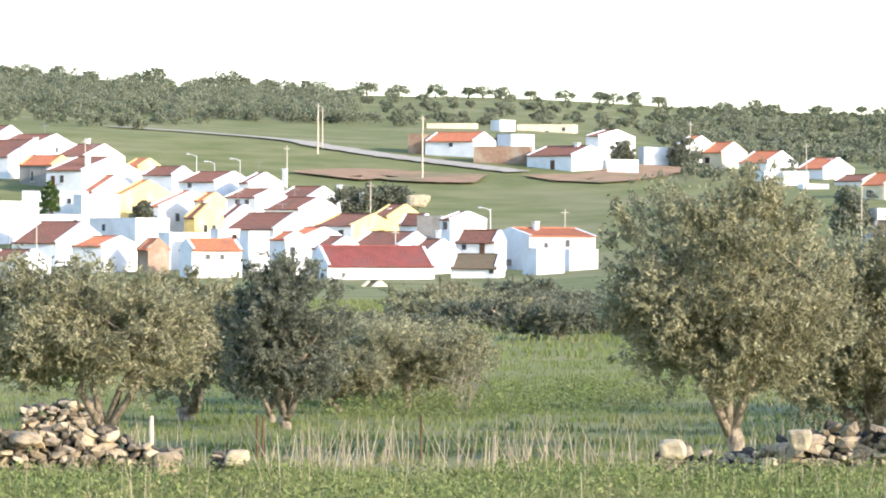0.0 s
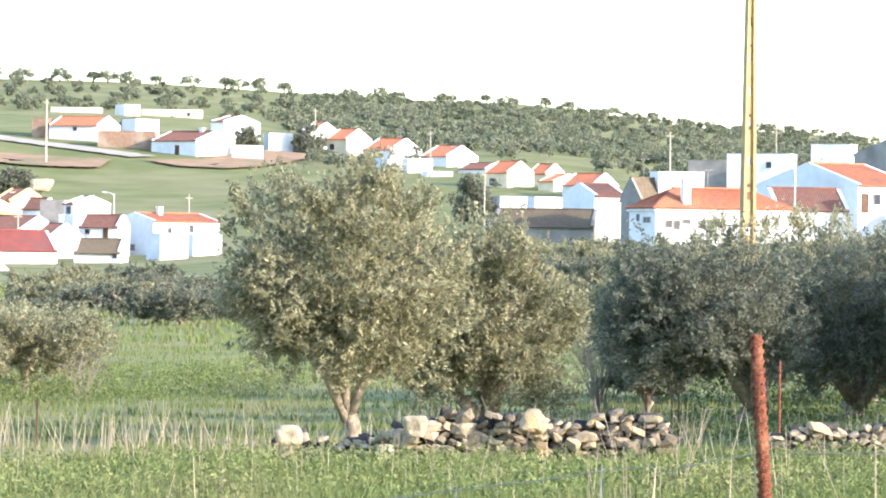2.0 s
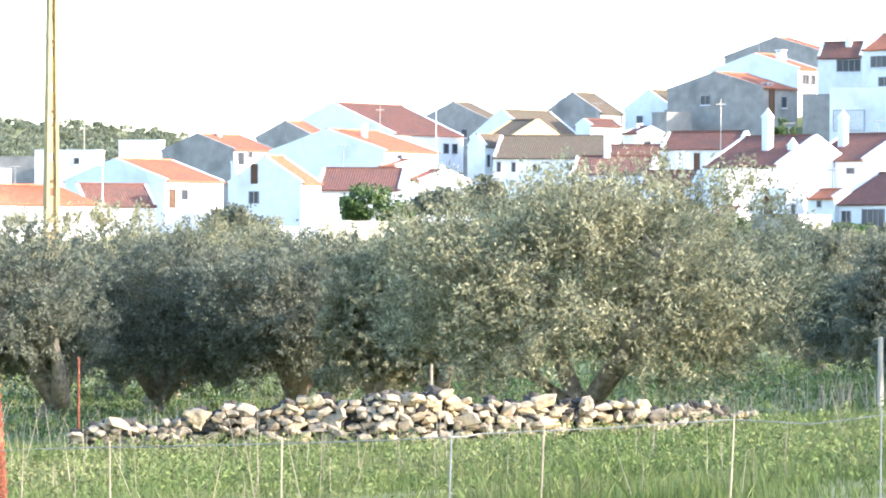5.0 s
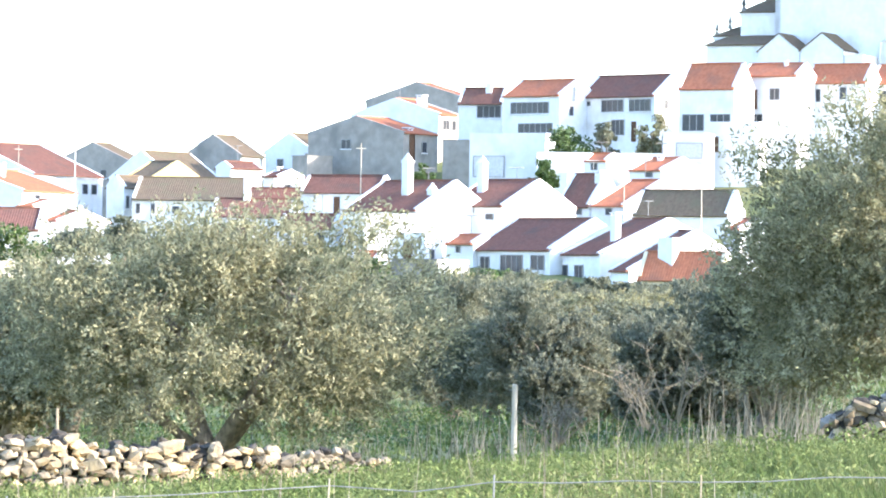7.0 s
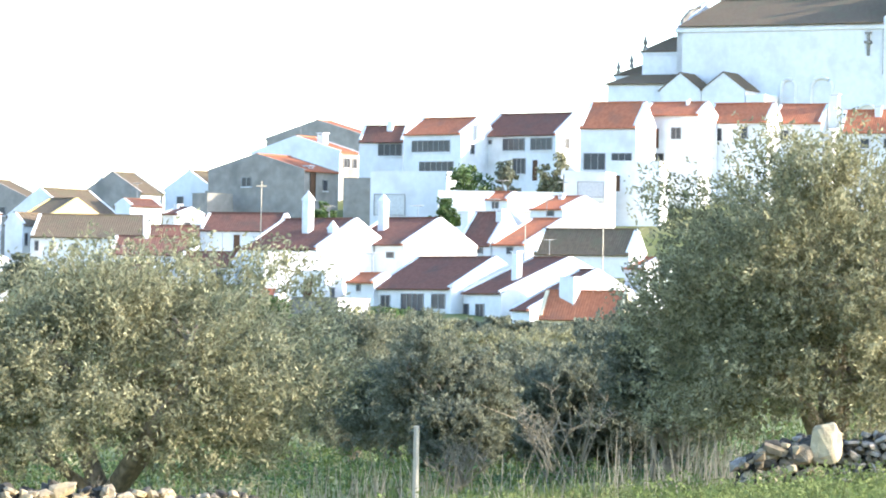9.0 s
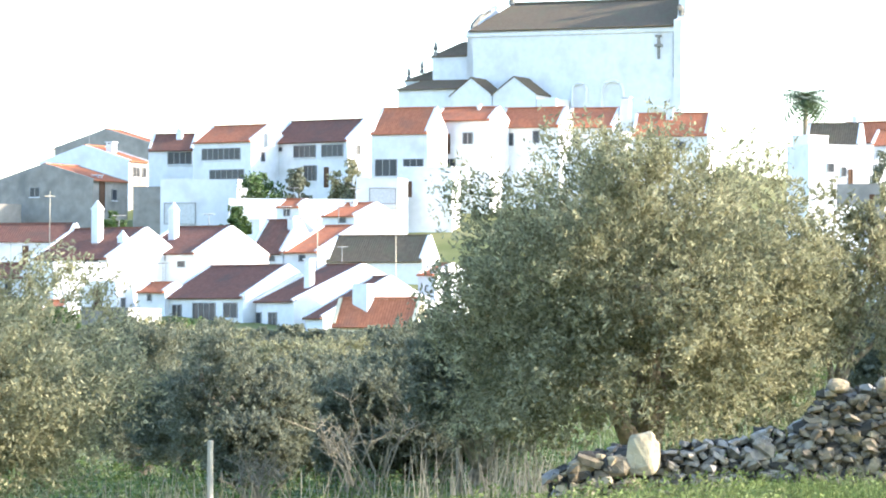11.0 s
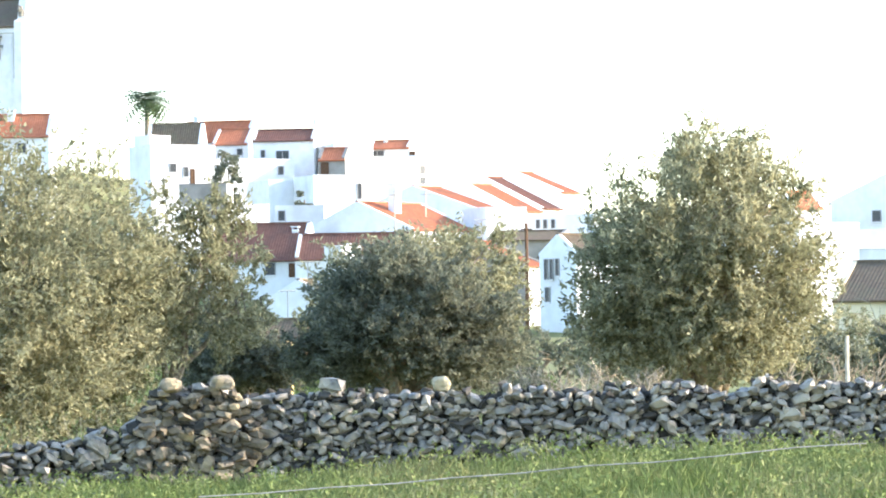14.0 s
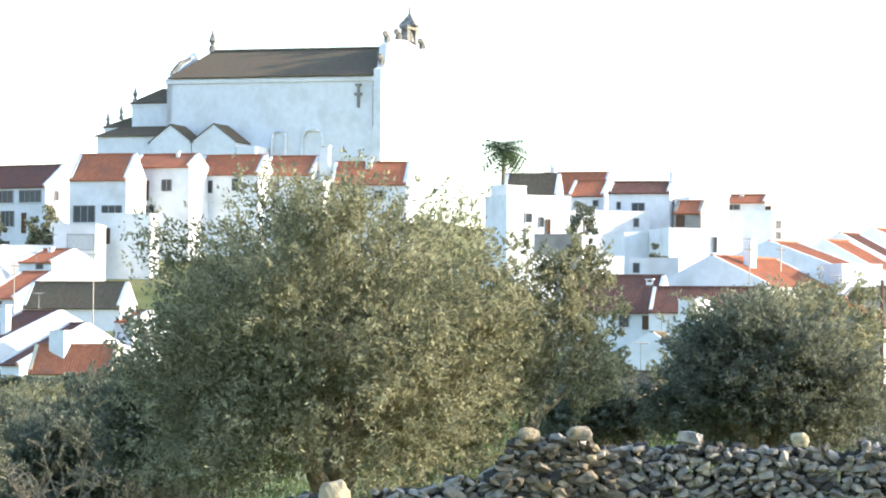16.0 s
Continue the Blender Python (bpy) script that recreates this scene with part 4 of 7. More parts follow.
# ---- church on the hilltop ----
def church(stand, u, d, z_eave, theta):
    """Nave with its long side to the valley."""
    p = spot(u, d, stand)
    base = z_eave - 11.0
    ch = empty("church", p.x, p.y, base, -(radians(theta) + u / 1000))
    L, wd, h, top = 26.5, 15.0, 11.0, 14.6
    wall = bmesh.new()
    box(wall, -L, -0.6, 0, 0.7, 0, h)
    box(wall, -L, -0.6, wd - 0.7, wd, 0, h)
    part("nave_wall", wall, WHITE, ch)
    vs = [(0, 0), (wd, 0), (wd, h), (wd / 2, top), (0, h)]
    bm = bmesh.new()
    for x0, x1 in ((-L, -L + 0.7),):
        a = [bm.verts.new((x0, y, z)) for y, z in vs]
        b = [bm.verts.new((x1, y, z)) for y, z in vs]
        bm.faces.new(a), bm.faces.new(b[::-1])
        for k in range(5):
            bm.faces.new((a[k], b[k], b[(k + 1) % 5], a[(k + 1) % 5]))
    bmesh.ops.recalc_face_normals(bm, faces=bm.faces)
    part("end_wall", bm, WHITE, ch)
    r = slope("nave_roof", (-L + 0.3, -0.5, h - 0.1), (-0.7, -0.5, h - 0.1), (-L + 2.6, wd / 2, top), (-0.7, wd / 2, top), UMBER, ch)
    slope("nave_roof", (-L + 0.3, wd + 0.5, h - 0.1), (-0.7, wd + 0.5, h - 0.1), (-L + 2.6, wd / 2, top), (-0.7, wd / 2, top), UMBER, ch)
    bar("ridge_tile", (-L + 2.6, wd / 2, top + 0.08), (-0.7, wd / 2, top + 0.08), 0.4, 0.2, UMBER, r)
    part("cornice", one_box(-L - 0.15, -0.6, -0.22, 0.0, h - 0.75, h - 0.2, bevel=0.06), WHITE, ch)
    # west front, to the sun, with a curved gable and a bellcote
    bm = bmesh.new()
    prof = [(-0.4, 0), (wd + 0.4, 0), (wd + 0.4, h + 0.6), (wd - 0.8, h + 0.9), (wd - 1.2, h + 2.2), (wd - 1.6, h + 3.6), (wd - 3.4, h + 4.2), (wd / 2, h + 4.6), (3.4, h + 4.2), (1.6, h + 3.6), (1.2, h + 2.2), (0.8, h + 0.9), (-0.4, h + 0.6)]
    a = [bm.verts.new((-0.6, y, z)) for y, z in prof]
    b = [bm.verts.new((0.35, y, z)) for y, z in prof]
    bm.faces.new(a), bm.faces.new(b[::-1])
    for k in range(len(prof)):
        bm.faces.new((a[k], b[k], b[(k + 1) % len(prof)], a[(k + 1) % len(prof)]))
    bmesh.ops.recalc_face_normals(bm, faces=bm.faces)
    part("west_front", bm, WHITE, ch)
    bm = bmesh.new()
    box(bm, -0.55, 0.3, 8.6, 9.5, h + 4.0, h + 6.0, bevel=0.05)
    box(bm, -0.55, 0.3, 11.4, 12.3, h + 4.0, h + 6.0, bevel=0.05)
    box(bm, -0.65, 0.4, 8.2, 12.7, h + 6.0, h + 6.5, bevel=0.08)
    bell = part("bellcote", bm, LICHEN, ch, "weathered stone bellcote")
    bm = bmesh.new()
    bmesh.ops.create_cone(bm, segments=4, radius1=1.5, radius2=0.12, depth=1.4, cap_ends=True, matrix=pose(-0.1, 10.4, h + 7.2, 0, 0, 45))
    part("bellcote_cap", bm, LICHEN, bell)
    bm = bmesh.new()
    tube(bm, [(-0.1, 10.4, h + 4.6), (-0.1, 10.4, h + 4.8), (-0.1, 10.4, h + 5.6), (-0.1, 10.4, h + 5.9)], [0.6, 0.5, 0.35, 0.1], 10)
    part("bell", bm, LICHEN, bell)
    for y, z in ((0.6, 1.2), (2.4, 4.0), (6.2, 4.6), (14.6, 4.2), (13.4, 2.6)):
        bm = bmesh.new()
        pts = [(-0.15, y + 0.5 * math.cos(k * 0.5), h + z + 0.5 * math.sin(k * 0.5) + k * 0.12) for k in range(9)]
        tube(bm, pts, [0.42, 0.42, 0.4, 0.36, 0.33, 0.3, 0.26, 0.2, 0.12], 6)
        part("volute", bm, LICHEN, ch, "lichen-stained curled stone volute")
    def pinnacle(x, y, z, s, name="pinnacle"):
        bm = bmesh.new()
        tube(bm, [(x, y, z), (x, y, z + 0.5 * s), (x, y, z + 0.7 * s), (x, y, z + 1.0 * s), (x, y, z + 1.4 * s), (x, y, z + 2.0 * s)], [0.35 * s, 0.3 * s, 0.14 * s, 0.34 * s, 0.2 * s, 0.04], 8)
        part(name, bm, LICHEN, ch, "dark weathered stone pinnacle")
    pinnacle(-L + 2.6, wd / 2, top, 1.35)
    pinnacle(-0.1, 10.4, h + 7.7, 0.6)
    bm = bmesh.new()
    tube(bm, [(-L + 0.1, 1.0, h - 0.3), (-L + 0.3, 1.2, h + 0.8), (-L + 0.9, 1.9, h + 1.9), (-L + 1.9, 2.6, h + 2.5)], [0.4, 0.35, 0.3, 0.2], 6)
    part("volute", bm, LICHEN, ch)
    # chancel and apse, lower and farther along
    def low_block(name, x0, x1, y0, y1, zt, zr, roof="hip"):
        b2 = part(name, one_box(x0, x1, y0, y1, -2, zt, bevel=0.03), WHITE, ch)
        part("band", one_box(x0 - 0.1, x1, y0 - 0.12, y0, zt - 0.35, zt - 0.05), WHITE, b2)
        slope("low_roof", (x0 - 0.2, y0 - 0.25, zt), (x1, y0 - 0.25, zt), (x0 + 2.0, (y0 + y1) / 2, zr), (x1, (y0 + y1) / 2, zr), UMBER, b2)
        slope("low_roof", (x0 - 0.2, y1 + 0.25, zt), (x1, y1 + 0.25, zt), (x0 + 2.0, (y0 + y1) / 2, zr), (x1, (y0 + y1) / 2, zr), UMBER, b2)
        slope("low_roof", (x0 - 0.2, y0 - 0.25, zt), (x0 - 0.2, y1 + 0.25, zt), (x0 + 2.0, (y0 + y1) / 2, zr), (x0 + 2.0, (y0 + y1) / 2, zr), UMBER, b2)
        return b2
    low_block("chancel", -L - 5.3, -L, 2.0, 11.0, 8.2, 10.2)
    low_block("apse", -L - 9.2, -L - 5.3, 3.0, 10.0, 5.5, 6.9)
    pinnacle(-L - 5.0, 2.2, 8.3, 0.95)
    pinnacle(-L - 8.9, 3.2, 5.6, 0.85)
    pinnacle(-L - 7.2, 3.2, 6.4, 0.85)
    sac = part("sacristy", one_box(-L - 7.4, -L + 0.5, -3.2, 0.0, -2, 4.0, bevel=0.03), WHITE, ch)
    slope("low_roof", (-L - 7.7, -3.5, 4.0), (-L + 0.5, -3.5, 4.0), (-L - 6.6, 1.9, 5.4), (-L + 0.5, 1.9, 5.4), UMBER, sac)
    for x0, x1 in ((-L - 0.3, -L + 4.9), (-L + 5.0, -L + 10.4)):
        bm = bmesh.new()
        c = (x0 + x1) / 2
        pr = [(x0, -2), (x1, -2), (x1, 3.2), (c, 5.2), (x0, 3.2)]
        a = [bm.verts.new((x, -4.2, z)) for x, z in pr]
        b = [bm.verts.new((x, 0.0, z)) for x, z in pr]
        bm.faces.new(a), bm.faces.new(b[::-1])
        for k in range(5):
            bm.faces.new((a[k], b[k], b[(k + 1) % 5], a[(k + 1) % 5]))
        bmesh.ops.recalc_face_normals(bm, faces=bm.faces)
        cp = part("side_chapel", bm, WHITE, ch)
        slope("chapel_roof", (x0 - 0.2, -4.3, 3.1), (x0 - 0.2, -0.02, 3.1), (c, -4.3, 5.25), (c, -0.02, 5.25), UMBER, cp)
        slope("chapel_roof", (x1 + 0.2, -4.3, 3.1), (x1 + 0.2, -0.02, 3.1), (c, -4.3, 5.25), (c, -0.02, 5.25), UMBER, cp)
    part("porch_block", one_box(-L + 10.6, -L + 13.0, -4.4, -0.02, -2, 2.6, bevel=0.05), WHITE, ch)
    for x0, x1, zt in ((-13.2, -11.5, 4.6), (-9.5, -6.9, 4.8), (-4.1, -1.2, 1.6)):
        bm = bmesh.new()
        c, r2 = (x0 + x1) / 2, (x1 - x0) / 2
        arc = [(c + r2 * math.cos(math.pi * k / 10), -0.14, zt - r2 + r2 * math.sin(math.pi * k / 10)) for k in range(11)]
        tube(bm, [(x1, -0.1, -1.5)] + arc + [(x0, -0.1, -1.5)], [0.24] * 13, 6)
        part("blind_arch", bm, WHITE, ch, "whitewashed blind arch moulding")
    bm = bmesh.new()
    box(bm, -2.7, -2.4, -0.2, 0.0, 7.2, 9.9)
    box(bm, -3.0, -2.1, -0.3, 0.0, 8.6, 8.9)
    box(bm, -2.9, -2.2, -0.35, 0.0, 9.7, 9.95)
    part("bracket", bm, LICHEN, ch, "dark rusted wall bracket")
    part("drainpipe", one_box(-0.75, -0.6, -0.2, 0.0, 5.0, 11.0), LICHEN, ch)
    tagged(ch, "large whitewashed church with dark tiled roof on the hilltop", "church")


# ---- trees ----
def leaves_mesh(name, centres, outward, size, width, rng, up=0.3):
    """Many small rhombic leaves, one face each."""
    n = len(centres)
    way = rng.normal(size=(n, 3)) + outward * 0.7 + np.array([0, 0, up])
    way /= np.linalg.norm(way, axis=1)[:, None]
    side = np.cross(way, rng.normal(size=(n, 3)))
    side /= np.linalg.norm(side, axis=1)[:, None] + 1e-9
    ln = (size * rng.uniform(0.6, 1.25, n))[:, None]
    wd = (width * rng.uniform(0.7, 1.2, n))[:, None]
    v = np.empty((n, 4, 3), np.float32)
    v[:, 0] = centres - way * ln / 2
    v[:, 1] = centres + side * wd / 2 - way * ln * 0.05
    v[:, 2] = centres + way * ln / 2
    v[:, 3] = centres - side * wd / 2 - way * ln * 0.05
    return quads(name, v.reshape(-1, 3), n)


def quads(name, verts, n, k=4):
    me = bpy.data.meshes.new(name)
    me.vertices.add(n * k)
    me.vertices.foreach_set("co", np.asarray(verts, np.float32).ravel())
    me.loops.add(n * k)
    me.loops.foreach_set("vertex_index", np.arange(n * k, dtype=np.int32))
    me.polygons.add(n)
    me.polygons.foreach_set("loop_start", np.arange(0, n * k, k, dtype=np.int32))
    me.polygons.foreach_set("loop_total", np.full(n, k, np.int32))
    me.update(calc_edges=True)
    return me


def crown_points(rng, hw, hd, z0, z1, clumps, per, spread, skirt=0.0):
    """Clumps of leaves through an uneven dome."""
    c = []
    zc, hz = z0 + (z1 - z0) * 0.42, (z1 - z0)
    bumps = rng.normal(size=(9, 3))
    bumps /= np.linalg.norm(bumps, axis=1)[:, None]
    amp = rng.uniform(-0.32, 0.1, 9)
    while len(c) < clumps:
        w = rng.normal(size=3)
        w /= np.linalg.norm(w)
        r = rng.uniform(0.15, 1.0) ** 0.42
        r *= 1 + min(max(float((amp * np.clip((bumps @ w - 0.5) * 2, 0, 1)).sum()), -0.35), 0.08)
        flat = 1.0 if w[2] > 0 else (1 - w[2] ** 2) ** -0.35
        p = np.array([w[0] * hw * r * flat, w[1] * hd * r * flat, zc + w[2] * r * (hz * 0.58 if w[2] > 0 else hz * 0.42)])
        if p[2] < z0 + 0.15 * rng.uniform(0, 1) and rng.uniform() > skirt:
            continue
        c.append(p * np.array([0.93, 0.93, 1.0]))
    c = np.array(c)
    if clumps > 60:
        # leaves sit along short twigs that point outward and up
        q = 30
        m = clumps * per // q
        idx = rng.integers(0, clumps, m)
        stem = c[idx] + np.clip(rng.normal(size=(m, 3)), -1.8, 1.8) * spread * 0.95
        way = (stem - np.array([0, 0, zc])) / np.array([hw, hd, hz * 0.6]) * 0.9 + rng.normal(size=(m, 3)) * 0.75 + np.array([0, 0, 0.45])
        way /= np.linalg.norm(way, axis=1)[:, None]
        reach = spread * rng.uniform(1.4, 3.2, m)
        f = rng.uniform(-0.5, 0.5, m * q)
        pts = np.repeat(stem, q, 0) + np.repeat(way, q, 0) * (f * np.repeat(reach, q))[:, None] + rng.normal(size=(m * q, 3)) * spread * 0.17
    else:
        idx = rng.integers(0, clumps, clumps * per)
        sp = spread * rng.uniform(0.5, 1.3, clumps)[idx][:, None]
        pts = c[idx] + np.clip(rng.normal(size=(len(idx), 3)), -1.7, 1.7) * sp * np.array([1, 1, 0.8])
    lo, hi = np.percentile(pts, 0.3, axis=0), np.percentile(pts, 99.7, axis=0)
    slim = 0.12 * hw if clumps > 60 else 0.0
    want_lo, want_hi = np.array([-hw * 0.97, -hd, z0]), np.array([hw * 0.97, hd, z1 - slim])
    k = (want_hi - want_lo) / (hi - lo)
    pts, c = want_lo + (pts - lo) * k, want_lo + (c - lo) * k
    pts = pts[(pts[:, 2] > z0 - 0.25) & (pts[:, 2] < z1 + 0.02 * (z1 - z0)) & (np.abs(pts[:, 0]) < hw * 1.08)]
    # sprigs that stand out of the dome
    up = c[c[:, 2] > zc]
    if len(up) and clumps > 60:
        rim = up[np.linalg.norm((up - np.array([0, 0, zc])) / np.array([hw, hd, hz * 0.58]), axis=1) > 0.75]
        if len(rim):
            m = max(12, clumps // 4)
            st = rim[rng.integers(0, len(rim), m)]
            wy = (st - np.array([0, 0, zc])) / np.linalg.norm(st - np.array([0, 0, zc]), axis=1)[:, None] + np.array([0, 0, 0.7]) + rng.normal(size=(m, 3)) * 0.3
            wy /= np.linalg.norm(wy, axis=1)[:, None]
            ln = rng.uniform(0.12, 0.24, m) * hw
            q = 26
            f = rng.uniform(0, 1, m * q)
            pts = np.concatenate([pts, np.repeat(st, q, 0) + np.repeat(wy, q, 0) * (f * np.repeat(ln, q))[:, None] + rng.normal(size=(m * q, 3)) * (0.03 * hw * (1.15 - f))[:, None]])
    mid = np.array([0, 0, zc])
    out = pts - mid
    out /= np.linalg.norm(out, axis=1)[:, None] + 1e-6
    return c, pts, out


def olive_tree(stand, u, d, half, z_top, z_low, trunk_off=0.0, seed=1, clumps=150, per=230, leaf=0.115, mat=None, label="", girth=0.2, name="olive_tree", forks=4):
    """An olive on the meadow: a twisted forked trunk and a broad uneven crown. Heights are over the eye's level base of the world."""
    rng = np.random.default_rng(seed)
    p = spot(u, d, stand)
    g = ground_z(p.x, p.y)
    tree = empty(name, p.x, p.y, g, -u / 1000)
    z0, z1 = max(z_low - g, 0.1), z_top - g
    leaf, per = (leaf * 0.88, int(per * 1.25)) if d < 100 else (leaf, per)
    c, pts, out = crown_points(rng, half, half * 0.85, z0, z1, clumps, per, half * 0.065 + 0.07, 0.15)
    me = leaves_mesh("crown", pts, out, leaf, leaf * 0.36, rng)
    me.materials.append(mat or LEAF)
    ob = new("crown", me)
    ob.parent = tree
    # trunk and limbs
    x0 = trunk_off
    fork = max(0.3, z0 * 0.5)
    bm = bmesh.new()
    base = [(x0, 0, -0.25), (x0 + 0.03, 0.02, 0.1), (x0 + rng.normal() * 0.06, 0.05, fork * 0.6), (x0 + rng.normal() * 0.08, 0, fork)]
    tube(bm, base, [girth * 1.4, girth * 1.05, girth * 0.9, girth * 0.9], 9)
    for v in bm.verts:
        v.co += Vector((noise.noise(v.co * 5), noise.noise(v.co * 5 + Vector((9, 0, 0))), 0)) * girth * 0.5
    part("trunk", bm, BARK, tree, smooth=True)
    for k in range(forks):
        a = k * math.tau / forks + rng.uniform(0, 1)
        e = Vector((math.cos(a) * half * 0.6, math.sin(a) * half * 0.5, z0 + (z1 - z0) * rng.uniform(0.35, 0.65)))
        s = Vector(base[-1]) - Vector((0, 0, 0.1))
        m1 = s.lerp(e, 0.35) + Vector((rng.normal() * 0.15, rng.normal() * 0.15, 0.1))
        m2 = s.lerp(e, 0.7) + Vector((rng.normal() * 0.2, rng.normal() * 0.2, 0.15))
        bm = tube(bmesh.new(), [s, m1, m2, e], [girth * 0.72, girth * 0.5, girth * 0.3, girth * 0.08], 7)
        for q in range(5):
            f = rng.uniform(0.4, 1.0)
            st = m1.lerp(e, f)
            en = Vector(c[rng.integers(0, clumps)])
            if (en - st).length < half * 1.1:
                tube(bm, [st, st.lerp(en, 0.5) + Vector((0, 0, 0.1)), en], [girth * 0.18, girth * 0.12, girth * 0.03], 4)
        part("limb", bm, BARK, tree, smooth=True)
    tagged(tree, label or "grey-green olive tree with forked trunk on the grass", "tree", "olive trees")
    return tree


def bare_shrub(stand, u, d, half, height, seed, mat=None, label="leafless thorny shrub with pale brown twigs", stems=26, g_off=0.0):
    stems = max(9, stems // 2)
    rng = np.random.default_rng(seed)
    p = spot(u, d, stand)
    sh = empty("bare_shrub", p.x, p.y, ground_z(p.x, p.y) + g_off, -u / 1000)
    bm = bmesh.new()
    for k in range(stems):
        a = rng.uniform(0, math.tau)
        r = half * math.sqrt(rng.uniform(0.05, 1))
        e = Vector((math.cos(a) * r, math.sin(a) * r, height * rng.uniform(0.55, 1.0)))
        s = Vector((rng.normal() * 0.08, rng.normal() * 0.08, -0.05))
        m1 = s.lerp(e, 0.5) + Vector((rng.normal() * 0.1, rng.normal() * 0.1, 0.1))
        tube(bm, [s, m1, e], [0.025, 0.016, 0.005], 4)
        for q in range(7):
            st = m1.lerp(e, rng.uniform(0, 1))
            en = st + Vector((rng.normal() * 0.22, rng.normal() * 0.22, rng.uniform(0.05, 0.4))) * half
            tube(bm, [st, en], [0.009, 0.003], 3)
    part("branchwork", bm, mat or TWIG, sh)
    tagged(sh, label, "shrub")


# ---- stones, grass, fence ----
def stone_shapes(mat, n=14):
    made = []
    for k in range(n):
        bm = bmesh.new()
        bmesh.ops.create_icosphere(bm, subdivisions=1, radius=0.5)
        for v in bm.verts:
            q = v.co.normalized()
            v.co = Vector([math.copysign(abs(c) ** 0.62, c) for c in q]) * 0.46
            v.co *= 1 + 0.62 * noise.noise(v.co * 2.3 + Vector((k * 7.3, 0, 0)))
        me = bpy.data.meshes.new("stone")
        bm.to_mesh(me)
        bm.free()
        me.materials.append(mat)
        made.append(me)
    return made


PALE_STONES, GREY_STONES, BROWN_STONES = stone_shapes(STONE), stone_shapes(SLATE), stone_shapes(UMBER_STONE)


def drystone(stand, line, label, seed, size=0.165, course=0.09, loose=0.07, tilt=28, limit=300, big=0.14, shapes=None):
    shapes = shapes or PALE_STONES
    # A dry-stone wall along places (u, d, level of its top): the stones of its face one by one, rubble inside, darkened
    # as gap shade.
    """A dry-stone wall along places (u, d, level of its top): the stones of its face one by one, rubble inside."""
    rng = random.Random(seed)
    pts = [(spot(u, d, stand), 0.0) for u, d, h in line]
    pts = [(p, max(0.2, h - ground_z(p.x, p.y))) for (p, _), (_, _, h) in zip(pts, line)]
    p0 = pts[0][0]
    wall = empty("stone_wall", p0.x, p0.y, ground_z(p0.x, p0.y))
    origin = wall.location.copy()
    seg, total = [], 0.0
    for (a, ha), (b, hb) in zip(pts, pts[1:]):
        seg.append((total, total + (b - a).length, a, b, ha, hb))
        total += (b - a).length
    def along(s):
        for s0, s1, a, b, ha, hb in seg:
            if s <= s1 or s1 == total:
                f = min(max((s - s0) / max(s1 - s0, 1e-6), 0), 1)
                w = (b - a).normalized()
                return a.lerp(b, f), ha + (hb - ha) * f, w
    todo = []
    row = 0
    top = max(h for _, h in pts)
    while row * course < top + course:
        s = rng.uniform(0, size * 0.5)
        while s < total:
            grow = 1 + (1.1 if rng.random() < big else 0) * rng.uniform(0.4, 1)
            w = size * rng.uniform(0.55, 1.5) * grow
            p, h, way = along(s)
            h += 0.16 * noise.noise((s * 1.7, seed, 0))
            z = row * course
            if z < h:
                out = Vector((way.y, -way.x))
                if (p + out).length > p.length:
                    out = -out
                for layer in (0, 1, 2):
                    q = p - out * (layer * size * 0.62 + rng.uniform(-loose, loose)) + way * rng.uniform(-0.04, 0.04)
                    hh = course * rng.uniform(0.8, 1.45) * min(grow, 1.6)
                    todo.append((layer, q, z + rng.uniform(-0.03, 0.03) + hh / 2 - 0.03, (w * 1.12, size * rng.uniform(0.8, 1.3), hh * 1.15), math.atan2(way.y, way.x) + radians(rng.uniform(-30, 30)), radians(rng.uniform(-tilt, tilt)), radians(rng.uniform(-tilt, tilt)), rng.randrange(len(shapes))))
            s += w * 0.92
        row += 1
    def mat_of(q, z, sc, rz, rx, ry):
        return Matrix.Translation((q.x, q.y, ground_z(q.x, q.y) + z)) @ Euler((rx, ry, rz)).to_matrix().to_4x4() @ Matrix.Diagonal((*sc, 1))
    vs, fs, vs2, fs2 = [], [], [], []
    count = 0
    inv = Matrix.Translation(-origin)
    for layer, q, z, sc, rz, rx, ry, k in todo:
        m = inv @ mat_of(q, z, sc, rz, rx, ry)
        if layer == 0 and count < limit:
            ob = new("stone", shapes[k])
            ob.parent = wall
            ob.matrix_basis = m
            count += 1
        else:
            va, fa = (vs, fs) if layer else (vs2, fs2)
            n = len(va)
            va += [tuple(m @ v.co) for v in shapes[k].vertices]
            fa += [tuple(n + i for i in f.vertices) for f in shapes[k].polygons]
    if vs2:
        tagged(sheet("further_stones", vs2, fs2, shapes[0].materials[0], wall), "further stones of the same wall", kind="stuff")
    tagged(sheet("rubble", vs, fs, RUBBLE_GAP_SHADE, wall), "packed inner rubble stones, darkened for the shade in the gaps", kind="stuff")
    tagged(wall, label, "wall")
    return wall


GRID_U = np.linspace(-160, 780, 95)
GRID_D = np.linspace(10, 215, 83)
GRID_Z = np.array([[ground_z(d * math.sin(a / 1000), d * math.cos(a / 1000)) for d in GRID_D] for a in GRID_U])


